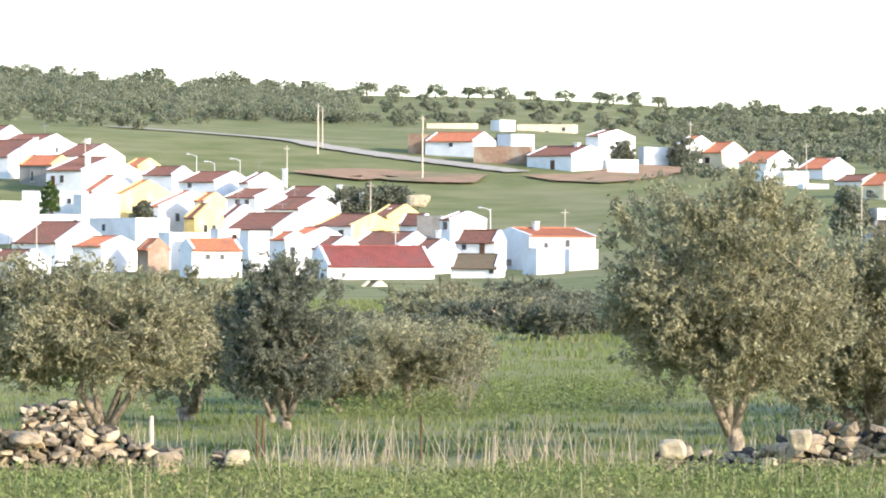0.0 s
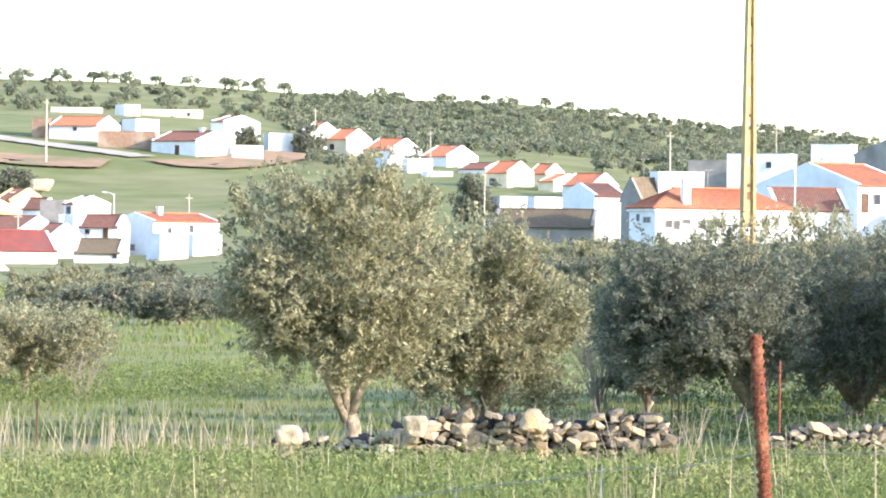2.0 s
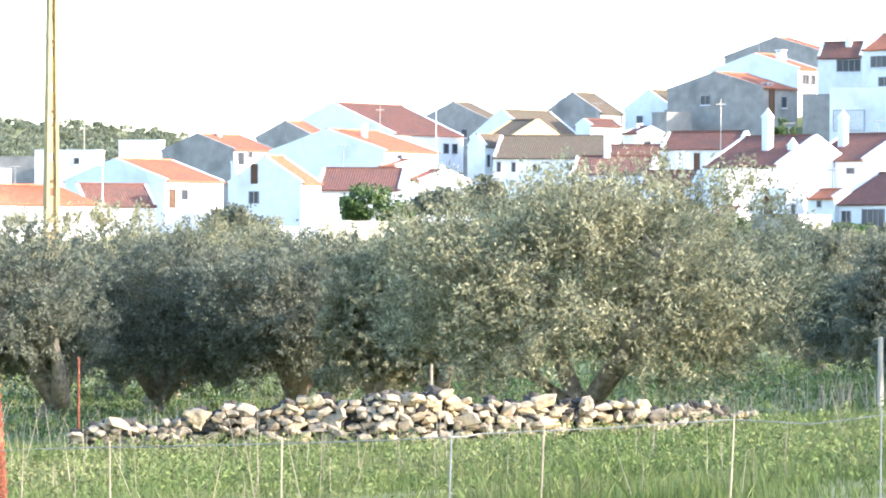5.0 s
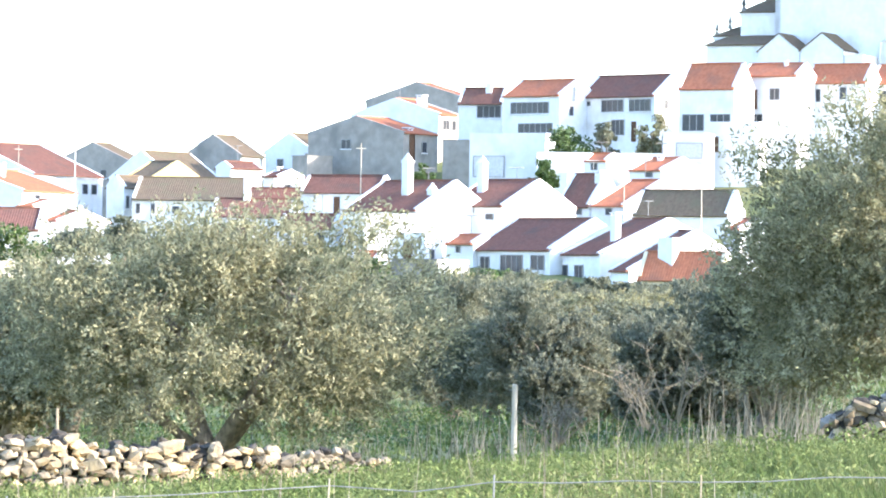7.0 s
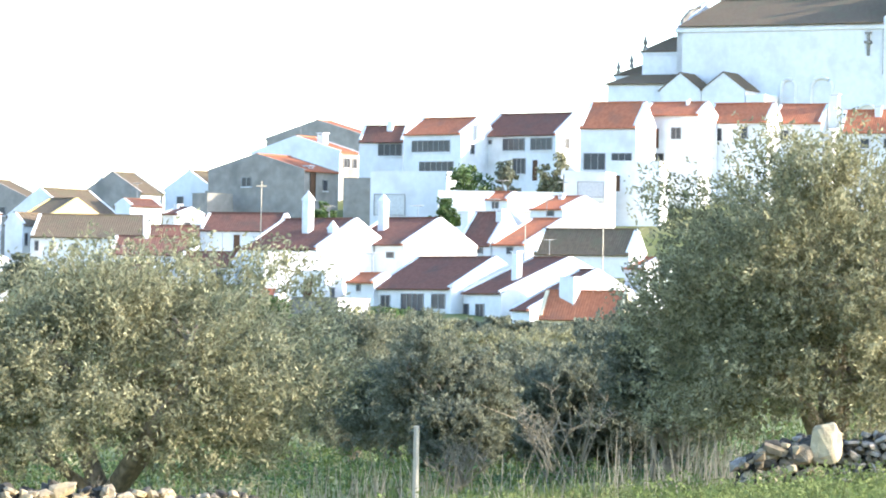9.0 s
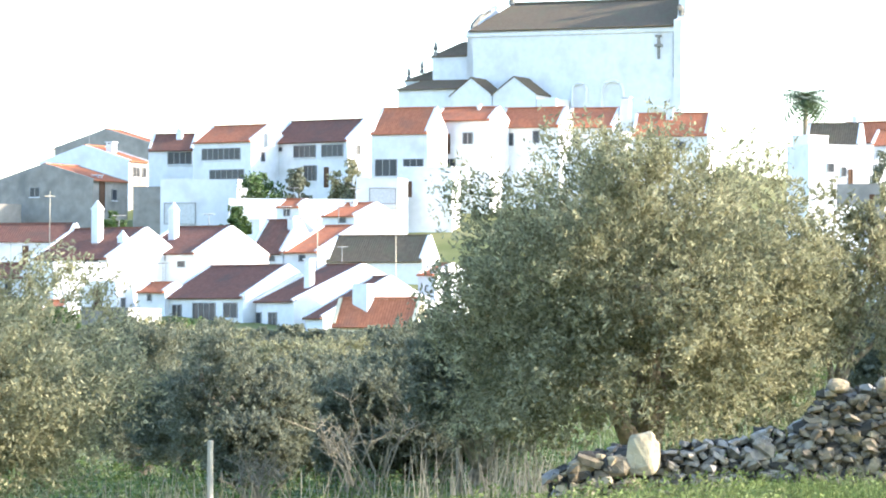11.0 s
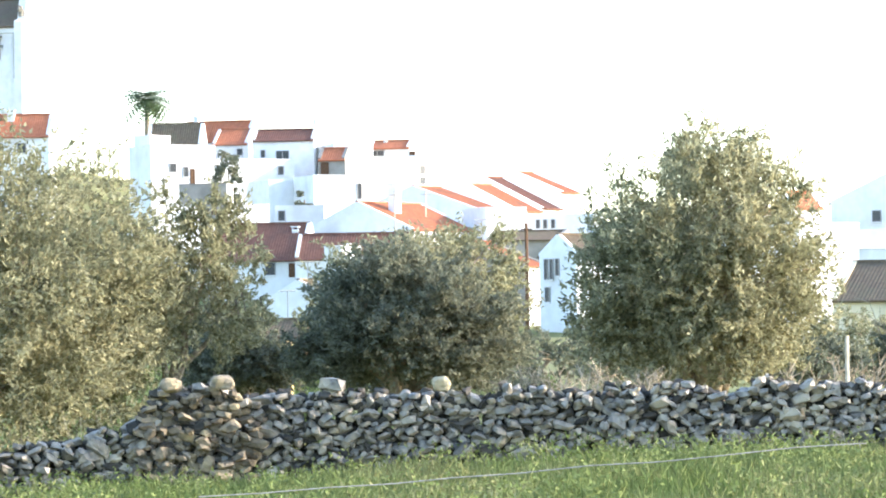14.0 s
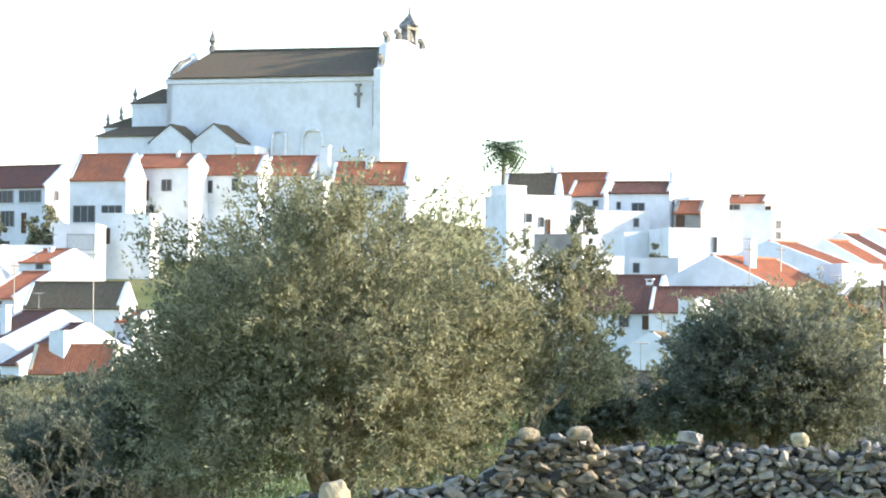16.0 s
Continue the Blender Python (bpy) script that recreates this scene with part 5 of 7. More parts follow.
def ground_many(u, d):
    a = np.clip((u - GRID_U[0]) / (GRID_U[1] - GRID_U[0]), 0, len(GRID_U) - 1.001)
    b = np.clip((d - GRID_D[0]) / (GRID_D[1] - GRID_D[0]), 0, len(GRID_D) - 1.001)
    i, j = a.astype(int), b.astype(int)
    fa, fb = a - i, b - j
    return (GRID_Z[i, j] * (1 - fa) * (1 - fb) + GRID_Z[i + 1, j] * fa * (1 - fb) + GRID_Z[i, j + 1] * (1 - fa) * fb + GRID_Z[i + 1, j + 1] * fa * fb)


def blades(name, n, u0, u1, d0, d1, tall, wide, mat, label, category, seed, lean=0.35, patch=6.0, clump=0.5, taper=0.0, cut=-0.2):
    """Grass or stalks over a stretch of the field, in uneven tufts."""
    rng = np.random.default_rng(seed)
    u = rng.uniform(u0, u1, n)
    d = np.sqrt(rng.uniform(d0 * d0, d1 * d1, n))
    x, y = d * np.sin(u / 1000), d * np.cos(u / 1000)
    den = np.sin(x * 1.7 / patch * 6 + 1.3 * np.sin(y * 2.1 / patch * 5)) * np.sin(y * 1.3 / patch * 6 + seed + 1.1 * np.sin(x * 0.9)) + rng.normal(size=n) * 0.35
    keep = den > cut
    u, d, x, y, den = u[keep], d[keep], x[keep], y[keep], den[keep]
    n = len(u)
    tufts = rng.normal(size=(n, 2)) * 0.04
    x, y = x + tufts[:, 0], y + tufts[:, 1]
    z = ground_many(u, d) - 0.02
    h = tall * rng.uniform(0.45, 1.15, n) * (1 + clump * np.clip(den, -0.6, 1.2))
    a = rng.uniform(0, math.tau, n)
    ln = lean * rng.normal(size=n)
    side = np.stack([np.cos(u / 1000), -np.sin(u / 1000), np.zeros(n)], 1) * (wide * rng.uniform(0.6, 1.3, n))[:, None] / 2
    b = np.stack([x, y, z], 1)
    t = b + np.stack([np.cos(a) * ln * h, np.sin(a) * ln * h, h], 1)
    m = (b + t) / 2 + np.stack([np.zeros(n), np.zeros(n), h * 0.1], 1)
    if taper:
        v = np.stack([b - side, b + side, t + side * taper, t - side * taper], 1)
    else:
        v = np.stack([b - side, b + side, m + side * 0.7, t], 1)
    me = quads(name, v.reshape(-1, 3), n)
    me.materials.append(mat)
    return tagged(new(name, me), label, category, kind="stuff")


def boulder(stand, u, d, z_mid, w, h, k, mat, label):
    """One large stone on or in a wall."""
    p = spot(u, d, stand)
    bm = bmesh.new()
    bmesh.ops.create_icosphere(bm, subdivisions=3, radius=0.5)
    for v in bm.verts:
        q = v.co.normalized()
        v.co = Vector([math.copysign(abs(c) ** 0.6, c) for c in q]) * 0.45
        v.co *= 1 + 0.35 * noise.noise(v.co * 1.9 + Vector((k * 5.1, 0, 0))) + 0.1 * noise.noise(v.co * 6 + Vector((k, 0, 0)))
    bmesh.ops.scale(bm, vec=(w * 1.1, w * 0.8, h * 1.1), verts=bm.verts)
    ob = part("boulder", bm, mat)
    ob.location, ob.rotation_euler = (p.x, p.y, z_mid), (0, 0, -u / 1000)
    tagged(ob, label, "boulder")


def garden_wall(stand, u0, u1, d, z_top, mat, label):
    a, b = spot(u0, d, stand), spot(u1, d, stand)
    g = min(ground_z(a.x, a.y), ground_z(b.x, b.y)) - 0.3
    w = empty("garden_wall", a.x, a.y, g, math.atan2(b.y - a.y, b.x - a.x))
    ln = (b - a).length
    part("wall", one_box(0, ln, 0, 0.3, 0, z_top - g), mat, w)
    part("coping", one_box(-0.05, ln + 0.05, -0.06, 0.36, z_top - g, z_top - g + 0.1, bevel=0.03), mat, w)
    tagged(w, label, "wall")


def leafy_weeds(name, plants, u0, u1, d0, d1, seed, label, mat=None, size=1.0):
    """Low broad-leaved weeds in patches among the grass."""
    rng = np.random.default_rng(seed)
    u = rng.uniform(u0, u1, plants)
    d = np.sqrt(rng.uniform(d0 * d0, d1 * d1, plants))
    x, y = d * np.sin(u / 1000), d * np.cos(u / 1000)
    keep = np.sin(x * 0.8 + 2 * np.sin(y * 0.5)) * np.sin(y * 0.7 + seed) + rng.normal(size=plants) * 0.5 > 0.1
    u, d, x, y = u[keep], d[keep], x[keep], y[keep]
    n = len(u)
    z = ground_many(u, d)
    k = 14
    h = rng.uniform(0.08, 0.42, n) * size
    c = np.repeat(np.stack([x, y, z], 1), k, 0)
    f = rng.uniform(0.1, 1, n * k)
    c += np.stack([rng.normal(size=n * k) * 0.09 * size, rng.normal(size=n * k) * 0.09 * size, f * np.repeat(h, k)], 1)
    out = rng.normal(size=(n * k, 3)) * 0.5
    me = leaves_mesh(name, c, out, 0.07 * size, 0.028 * size, rng, up=0.5)
    me.materials.append(mat or BLADE)
    tagged(new(name, me), label, "weeds", kind="stuff")


def post(stand, u, d, z_top, radius, mat, label, lean=0.0, name="fence_post", z_low=None):
    p = spot(u, d, stand)
    g = ground_z(p.x, p.y) - 0.2 if z_low is None else z_low
    bm = tube(bmesh.new(), [(0, 0, 0), (lean * 0.5, 0, (z_top - g) * 0.5), (lean, 0, z_top - g)], [radius * 1.1, radius, radius * 0.9], 8)
    bmesh.ops.bevel(bm, geom=[e for e in bm.edges if e.verts[0].co.z > z_top - g - 0.01 and e.verts[1].co.z > z_top - g - 0.01], offset=radius * 0.25, segments=1, affect="EDGES")
    ob = part(name, bm, mat)
    ob.location, ob.rotation_euler = (p.x, p.y, g), (0, 0, -u / 1000)
    tagged(ob, label, "post")
    return ob


def lamp_pole(stand, u, d, z_top, radius, mat, label, arm=0.0, wires=False):
    p = spot(u, d, stand)
    g = ground_z(p.x, p.y) - 0.3
    h = z_top - g
    pole = empty("utility_pole", p.x, p.y, g, -u / 1000)
    part("shaft", tube(bmesh.new(), [(0, 0, 0), (0, 0, h * 0.5), (0, 0, h)], [radius, radius * 0.85, radius * 0.7], 8), mat, pole)
    if arm:
        part("arm", tube(bmesh.new(), [(0, 0, h - 0.2), (-arm * 0.5, 0, h + 0.1), (-arm, 0, h + 0.15)], [0.05, 0.05, 0.05], 6), mat, pole)
        part("lantern", one_box(-arm - 0.35, -arm + 0.2, -0.15, 0.15, h + 0.05, h + 0.25, bevel=0.05), STEEL, pole)
    else:
        part("crossbar", one_box(-0.45, 0.45, -0.05, 0.05, h - 0.5, h - 0.4), mat, pole)
    tagged(pole, label, "pole", "village poles")


# ---- things further off ----
def concrete_pylon(stand, u, d, w0, w1, height):
    """A tall cast pole of two flanges and a web pierced by openings."""
    p = spot(u, d, stand)
    g = ground_z(p.x, p.y) - 0.3
    py = empty("concrete_pylon", p.x, p.y, g, -u / 1000 + 0.45)
    for s in (-1, 1):
        bm = bmesh.new()
        a = [bm.verts.new((s * w0 / 2 + q[0] * 0.05, q[1] * 0.13, 0)) for q in ((-1, -1), (1, -1), (1, 1), (-1, 1))]
        b = [bm.verts.new((s * w1 / 2 + q[0] * 0.04, q[1] * 0.1, height)) for q in ((-1, -1), (1, -1), (1, 1), (-1, 1))]
        bm.faces.new(a[::-1]), bm.faces.new(b)
        for k in range(4):
            bm.faces.new((a[k], a[(k + 1) % 4], b[(k + 1) % 4], b[k]))
        part("flange", bm, CONCRETE, py)
    n = int(height / 0.9)
    for k in range(n):
        z0, z1 = height * k / n, height * (k + 1) / n
        wa = (w0 + (w1 - w0) * z0 / height) / 2 - 0.04
        bm = bmesh.new()
        box(bm, -wa, wa, -0.035, 0.035, z0 + 0.22, z1)
        part("web", bm, CONCRETE, py)
        if k % 2:
            part("step_bolt", tube(bmesh.new(), [(-0.02, -0.04, z0 + 0.4), (-0.02, -0.1, z0 + 0.4)], [0.05, 0.05], 6), TIMBER, py)
    tagged(py, "tall ochre concrete power pole with pierced web", "pylon")


def palm_tree(stand, u, d, z_top, seed=4):
    rng = np.random.default_rng(seed)
    p = spot(u, d, stand)
    g = ground_z(p.x, p.y) - 0.3
    h = z_top - g - 1.2
    palm = empty("palm_tree", p.x, p.y, g)
    bm = tube(bmesh.new(), [(0, 0, h * k / 8) for k in range(9)], [0.34 - 0.02 * (k % 2) - 0.01 * k for k in range(9)], 9)
    part("trunk", bm, TWIG, palm)
    for k in range(80):
        a, e = rng.uniform(0, math.tau), rng.uniform(-1.1, 1.5)
        vs, fs = [], []
        pts = []
        for q in range(9):
            f = q / 8
            r = 2.5 * f * math.cos(e * (1 - f * 0.6))
            z = h + 0.35 + 1.95 * f * math.sin(e) - 0.95 * f * f
            pts.append(Vector((math.cos(a) * r, math.sin(a) * r, z)))
        side = Vector((-math.sin(a), math.cos(a), 0))
        for q in range(8):
            for s in (-1, 1):
                n = len(vs)
                lf = 1.0 * math.sin(0.4 + 2.5 * q / 8)
                vs += [tuple(pts[q]), tuple(pts[q].lerp(pts[q + 1], 0.55)), tuple(pts[q + 1] + side * s * lf + Vector((0, 0, -0.22)))]
                fs.append((n, n + 1, n + 2))
        sheet("frond", vs, fs, FROND, palm)
    tagged(palm, "date palm with a drooping green crown above the roofs", "palm")


def oak_mesh(seed, hw, z0, z1, n, size):
    rng = np.random.default_rng(seed)
    c, pts, out = crown_points(rng, hw, hw, z0, z1, 26, n // 26, hw * 0.16)
    me = leaves_mesh("crown", pts, out, size, size * 0.8, rng)
    me.materials.append(OAK)
    return me


def cork_oaks(places):
    """Single dark oaks along the skyline, three shapes."""
    kinds = []
    for k in range(3):
        trunk = tube(bmesh.new(), [(0, 0, -0.5), (0.1, 0, 1.0), (0.2, 0.1, 2.4)], [0.4, 0.3, 0.25], 6)
        me = bpy.data.meshes.new("trunk")
        trunk.to_mesh(me)
        trunk.free()
        me.materials.append(TIMBER)
        kinds.append((me, oak_mesh(60 + k, (3.2, 4.2, 2.8)[k], 1.9, (5.0, 5.4, 5.6)[k], 900, 0.55)))
    for i, (u, d, s) in enumerate(places):
        p = spot(u, d)
        tree = empty("oak_tree", p.x, p.y, ground_z(p.x, p.y) - 0.9 * s, i * 1.7)
        tree.scale = (s, s, s)
        for name, me in zip(("trunk", "crown"), kinds[i % 3]):
            ob = new(name, me)
            ob.parent = tree
        tagged(tree, "dark rounded oak on the hill's skyline", "tree", "skyline oaks")


def far_woods(name, n, u0, u1, d0, d1, seed, label, low=2.2, high=4.2):
    """A thick wood of small crowns on the far slope."""
    rng = np.random.default_rng(seed)
    cs, outs = [], []
    for _ in range(n):
        u = rng.uniform(u0, u1)
        d = land(u, rise(u, d0) + (rise(u, d1) - rise(u, d0)) * rng.uniform(0, 1), d0, d1)
        p = spot(u, d)
        r = rng.uniform(low, high) * 0.8
        _, pts, out = crown_points(rng, r, r * 0.9, 0.2, r * rng.uniform(1.1, 1.7), 14, 20, r * 0.2)
        cs.append(pts + np.array([p.x, p.y, ground_z(p.x, p.y)]))
        outs.append(out)
    cs, outs = np.concatenate(cs), np.concatenate(outs)
    me = leaves_mesh(name, cs, outs, 0.5, 0.4, rng)
    me.materials.append(OAK)
    tagged(new(name, me), label, "woods", kind="stuff")


def garden_bush(stand, u, d, z_low, half, height, seed, mat, label):
    rng = np.random.default_rng(seed)
    p = spot(u, d, stand)
    g = min(ground_z(p.x, p.y), z_low)
    b = empty("bush", p.x, p.y, g, -u / 1000)
    c, pts, out = crown_points(rng, half, half * 0.8, (z_low - g) * 0.5, z_low - g + height, 60, 70, half * 0.14)
    me = leaves_mesh("crown", pts, out, 0.36, 0.24, rng)
    me.materials.append(mat)
    ob = new("crown", me)
    ob.parent = b
    part("trunk", tube(bmesh.new(), [(0, 0, -0.4), (0.05, 0, z_low - g + height * 0.5)], [0.14, 0.08], 6), BARK, b)
    tagged(b, label, "bush")


def rebar_post(stand, u, d, z_top, radius, lean):
    """A rusty ribbed bar, its ribs winding round it."""
    p = spot(u, d, stand)
    g = ground_z(p.x, p.y) - 0.2
    h = z_top - g
    bm = tube(bmesh.new(), [(lean * (1 - k / 6), 0, h * k / 6) for k in range(7)], [radius] * 7, 12)
    rb = part("rebar_post", bm, RUST, smooth=True)
    rb.location, rb.rotation_euler = (p.x, p.y, g), (0, 0, -u / 1000)
    for s in (0.0, math.pi):
        n = int(h / 0.0045)
        pts = [(lean * (1 - k / n) + radius * math.cos(s + k * 0.62), radius * math.sin(s + k * 0.62), h * k / n) for k in range(n + 1)]
        part("rib", tube(bmesh.new(), pts, [radius * 0.3] * (n + 1), 5), RUST, rb, smooth=True)
    tagged(rb, "rusty twisted steel bar standing as a fence post", "post")


def wire_fence(runs, uprights=True):
    """The slack top wire of the near fence with its thin uprights; runs are (stand, u, d, z)."""
    pts = [Vector((*spot(u, d, s), z)) for s, u, d, z in runs]
    fence = empty("wire_fence", pts[0].x, pts[0].y, 0)
    o = Vector((pts[0].x, pts[0].y, 0))
    line = []
    for a, b in zip(pts, pts[1:]):
        n = max(2, int((b - a).length / 0.12))
        line += [a.lerp(b, k / n) + Vector((0, 0, 0.006 * noise.noise((k * 0.7, a.x, 1)))) for k in range(n)]
    part("top_wire", tube(bmesh.new(), [p - o for p in line], [0.0014] * len(line), 5), WIRE, fence)
    rng = random.Random(8)
    s, last = 0.0, 0.0
    for a, b in zip(line, line[1:]):
        s += (b - a).length
        if uprights and s - last > 0.31:
            last = s
            q = a - o
            k = rng.uniform(-0.05, 0.05)
            part("upright_wire", tube(bmesh.new(), [q + Vector((0, 0, 0.015)), q + Vector((k * 0.5, 0, -0.5)), q + Vector((k, 0, -1.0))], [0.0022, 0.0022, 0.0022], 5), STRAW if rng.random() < 0.5 else WIRE, fence)
    tagged(fence, "slack wire stock fence with thin pale uprights" if uprights else "single slack strand of galvanised fence wire", "fence")


# ---- placing ----
church(1, 496.75, 455, 37.52, 20)
olive_tree(0, -87.27, 64, 1.97, 1.64, -0.70, 0.22, 1, label='broad grey-green olive tree with low bent branch', clumps=170, mat=LEAF, girth=0.11)
olive_tree(0, -39.18, 78, 1.33, 1.59, -1.31, 0.00, 2, girth=0.12, label='dark shaded olive tree standing in the grove', mat=LEAF_DARK_AND_SHADED)
olive_tree(0, -8.89, 92, 2.08, 0.23, -1.63, 0.00, 3, label='low silvery olive bush in the grove', clumps=130, girth=0.12)
olive_tree(0, -63.83, 84, 1.19, 1.22, -1.49, 0.00, 21, label='olive tree behind the stone wall')
olive_tree(0, 71.49, 63, 2.00, 3.02, -0.65, 0.10, 4, label='tall full olive tree with pale forked trunk behind the wall', clumps=230, per=230, girth=0.13)
olive_tree(0, 105.53, 67, 1.69, 2.16, -1.24, 0.00, 31, label='spreading olive tree beside a taller one', clumps=170)
# The next three carry their shade in the darker leaf colour.
olive_tree(0, 159.89, 72, 1.95, 2.0, -1.0, 0.78, 5, label='dense shaded olive tree with grey trunk', mat=LEAF_DARK_AND_SHADED, clumps=200, girth=0.25)
olive_tree(0, 197.19, 76, 2.35, 2.05, -1.15, 0.00, 6, label='dense shaded olive tree in a row', mat=LEAF_DARK_AND_SHADED, clumps=190)
olive_tree(0, 235.12, 74, 2.3, 1.96, -1.06, -0.31, 7, label='dense shaded olive tree with leaning stems', mat=LEAF_DARK_AND_SHADED, clumps=200, forks=5)
olive_tree(0, 266.58, 70, 1.32, 2.01, -1.00, 0.00, 8, label='olive tree with sunlit top in a row')
olive_tree(0, 306.5, 62, 3.42, 3.2, -0.7, -0.2, 9, label='wide sunlit olive tree with a thick gnarled trunk', clumps=300, per=240, girth=0.24)
olive_tree(0, 361.82, 90, 1.46, 2.14, -1.19, 0.00, 10, label='olive tree further back in the grove', mat=LEAF_DARK_AND_SHADED, clumps=110)
olive_tree(1, 387.27, 72, 1.41, 1.75, -0.77, -0.31, 11, label='rounded olive tree with a dark underside', clumps=170, mat=LEAF_DARK_AND_SHADED)
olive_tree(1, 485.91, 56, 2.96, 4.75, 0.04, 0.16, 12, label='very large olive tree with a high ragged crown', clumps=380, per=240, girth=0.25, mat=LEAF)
olive_tree(1, 431.21, 76, 1.29, 1.99, -0.88, 0.00, 13, label='dark low olive thicket in the shade', mat=LEAF_DARK_AND_SHADED)
# Shaded lower crown by leaf colour; its sunlit top is a separate paler olive.
olive_tree(1, 592.85, 60, 1.80, 3.13, 0.74, 0.00, 14, label='dense olive tree behind the stone wall with shade in its leaf colour', mat=LEAF_DARK_AND_SHADED, clumps=220)
olive_tree(1, 666.58, 57, 1.88, 4.63, 0.80, 0.00, 27, label='upright olive tree with feathery top behind the wall', clumps=260, per=220)
olive_tree(1, 548.78, 66, 0.85, 2.29, 0.71, 0.00, 16, label='low dark olive thicket behind the wall', mat=LEAF_DARK_AND_SHADED, clumps=110)
olive_tree(1, 377.60, 95, 1.48, 2.07, -0.73, 0.00, 17, label='olive tree in the grove', mat=LEAF_DARK_AND_SHADED, clumps=100)
olive_tree(1, 720.53, 60, 0.70, 1.93, 0.75, 0.00, 18, label='dark clipped shrub by the path', mat=LEAF_DARK_AND_SHADED, clumps=90, girth=0.08)
olive_tree(0, -26.15, 88, 1.15, -0.39, -1.68, 0.00, 41, label='low olive scrub in the grove', clumps=80, girth=0.08)
olive_tree(0, -6.77, 97, 1.31, -0.25, -1.81, 0.00, 42, label='low silvery olive scrub in the grove', clumps=80, girth=0.08)
olive_tree(0, -42.67, 82, 0.93, -0.26, -1.46, 0.00, 43, label='low dark olive scrub in the grove', clumps=80, girth=0.08, mat=LEAF_DARK_AND_SHADED)
olive_tree(0, 145.80, 80, 0.85, 0.04, -1.42, 0.00, 44, label='low dark olive scrub under the trees', clumps=80, girth=0.08, mat=LEAF_DARK_AND_SHADED)
olive_tree(0, 202.18, 84, 1.01, 0.44, -1.56, 0.00, 45, label='low dark olive scrub under the trees', clumps=90, girth=0.08, mat=LEAF_DARK_AND_SHADED)
olive_tree(0, 245.11, 84, 1.06, 0.45, -1.55, 0.00, 46, label='low dark olive scrub under the trees', clumps=90, girth=0.08, mat=LEAF_DARK_AND_SHADED)
olive_tree(1, 404.56, 80, 1.20, 1.32, -1.47, 0.00, 47, label='low dark olive scrub in the shade', clumps=110, girth=0.08, mat=LEAF_DARK_AND_SHADED)
olive_tree(1, 359.33, 90, 1.22, 1.49, -0.51, 0.00, 48, label='low olive scrub in the grove', clumps=90, girth=0.08)
olive_tree(0, 371.58, 86, 1.14, 1.09, -0.94, 0.00, 49, label='olive scrub in the grove', clumps=90, girth=0.08, mat=LEAF_DARK_AND_SHADED)
olive_tree(1, 551.65, 64, 0.94, 1.84, 0.68, 0.00, 50, label='low dark olive scrub behind the wall', clumps=90, girth=0.08, mat=LEAF_DARK_AND_SHADED)
olive_tree(0, 251.37, 70, 0.99, 1.65, -1.00, 0.00, 51, label='sunlit olive tree in a row', clumps=120)
# Four dark scrubs added to darken ground that lies in tree shade.
olive_tree(1, 411.62, 74, 1.11, 1.14, -1.23, 0.00, 52, label='dark low olive scrub added to stand for shaded ground', clumps=110, girth=0.08, mat=LEAF_DARK_AND_SHADED)
olive_tree(1, 437.61, 66, 1.21, 0.93, -0.89, 0.00, 53, label='dark low olive scrub added to stand for shaded ground', clumps=120, girth=0.08, mat=LEAF_DARK_AND_SHADED)
olive_tree(1, 389.91, 68, 0.77, 0.40, -1.11, 0.00, 54, label='dark low olive scrub added to stand for shaded ground', clumps=90, girth=0.08, mat=LEAF_DARK_AND_SHADED)
olive_tree(1, 420.68, 66, 1.01, 1.21, -0.82, 0.00, 55, label='dark low olive scrub added to stand for shaded ground', clumps=110, girth=0.08, mat=LEAF_DARK_AND_SHADED)
olive_tree(1, 540.97, 57, 1.11, 3.90, 1.26, -0.39, 61, label='slender young olive tree leaning from a larger one', clumps=64, per=150, girth=0.1, mat=LEAF)
olive_tree(1, 447.27, 60, 1.17, 2.17, 0.15, 0.00, 62, label='low dark olive tree pressed against a larger one', clumps=130, per=190, girth=0.12, mat=LEAF_DARK_AND_SHADED)
olive_tree(0, 0.56, 194, 3.19, 0.15, -2.45, 0.00, 120, clumps=70, per=110, leaf=0.2, girth=0.15, forks=3, mat=LEAF, label='distant olive tree in the grove below the village')
olive_tree(0, 3.97, 220, 2.13, 0.18, -2.77, 0.00, 121, clumps=70, per=110, leaf=0.2, girth=0.15, forks=3, mat=LEAF, label='distant olive tree in the grove below the village')
olive_tree(0, 10.18, 178, 2.61, 0.03, -2.43, 0.00, 122, clumps=70, per=110, leaf=0.2, girth=0.15, forks=3, mat=LEAF, label='distant olive tree in the grove below the village')
olive_tree(0, 13.64, 167, 2.41, -0.17, -2.90, 0.00, 123, clumps=70, per=110, leaf=0.2, girth=0.15, forks=3, mat=LEAF_DARK_AND_SHADED, label='distant olive tree in the grove below the village')
olive_tree(0, 20.08, 232, 2.42, 0.32, -2.17, 0.00, 124, clumps=70, per=110, leaf=0.2, girth=0.15, forks=3, mat=LEAF_DARK_AND_SHADED, label='distant olive tree in the grove below the village')
olive_tree(0, 23.29, 194, 2.99, -0.03, -2.86, 0.00, 125, clumps=70, per=110, leaf=0.2, girth=0.15, forks=3, mat=LEAF_DARK_AND_SHADED, label='distant olive tree in the grove below the village')
olive_tree(0, 29.57, 153, 2.16, -0.05, -2.91, 0.00, 126, clumps=70, per=110, leaf=0.2, girth=0.15, forks=3, mat=LEAF_DARK_AND_SHADED, label='distant olive tree in the grove below the village')
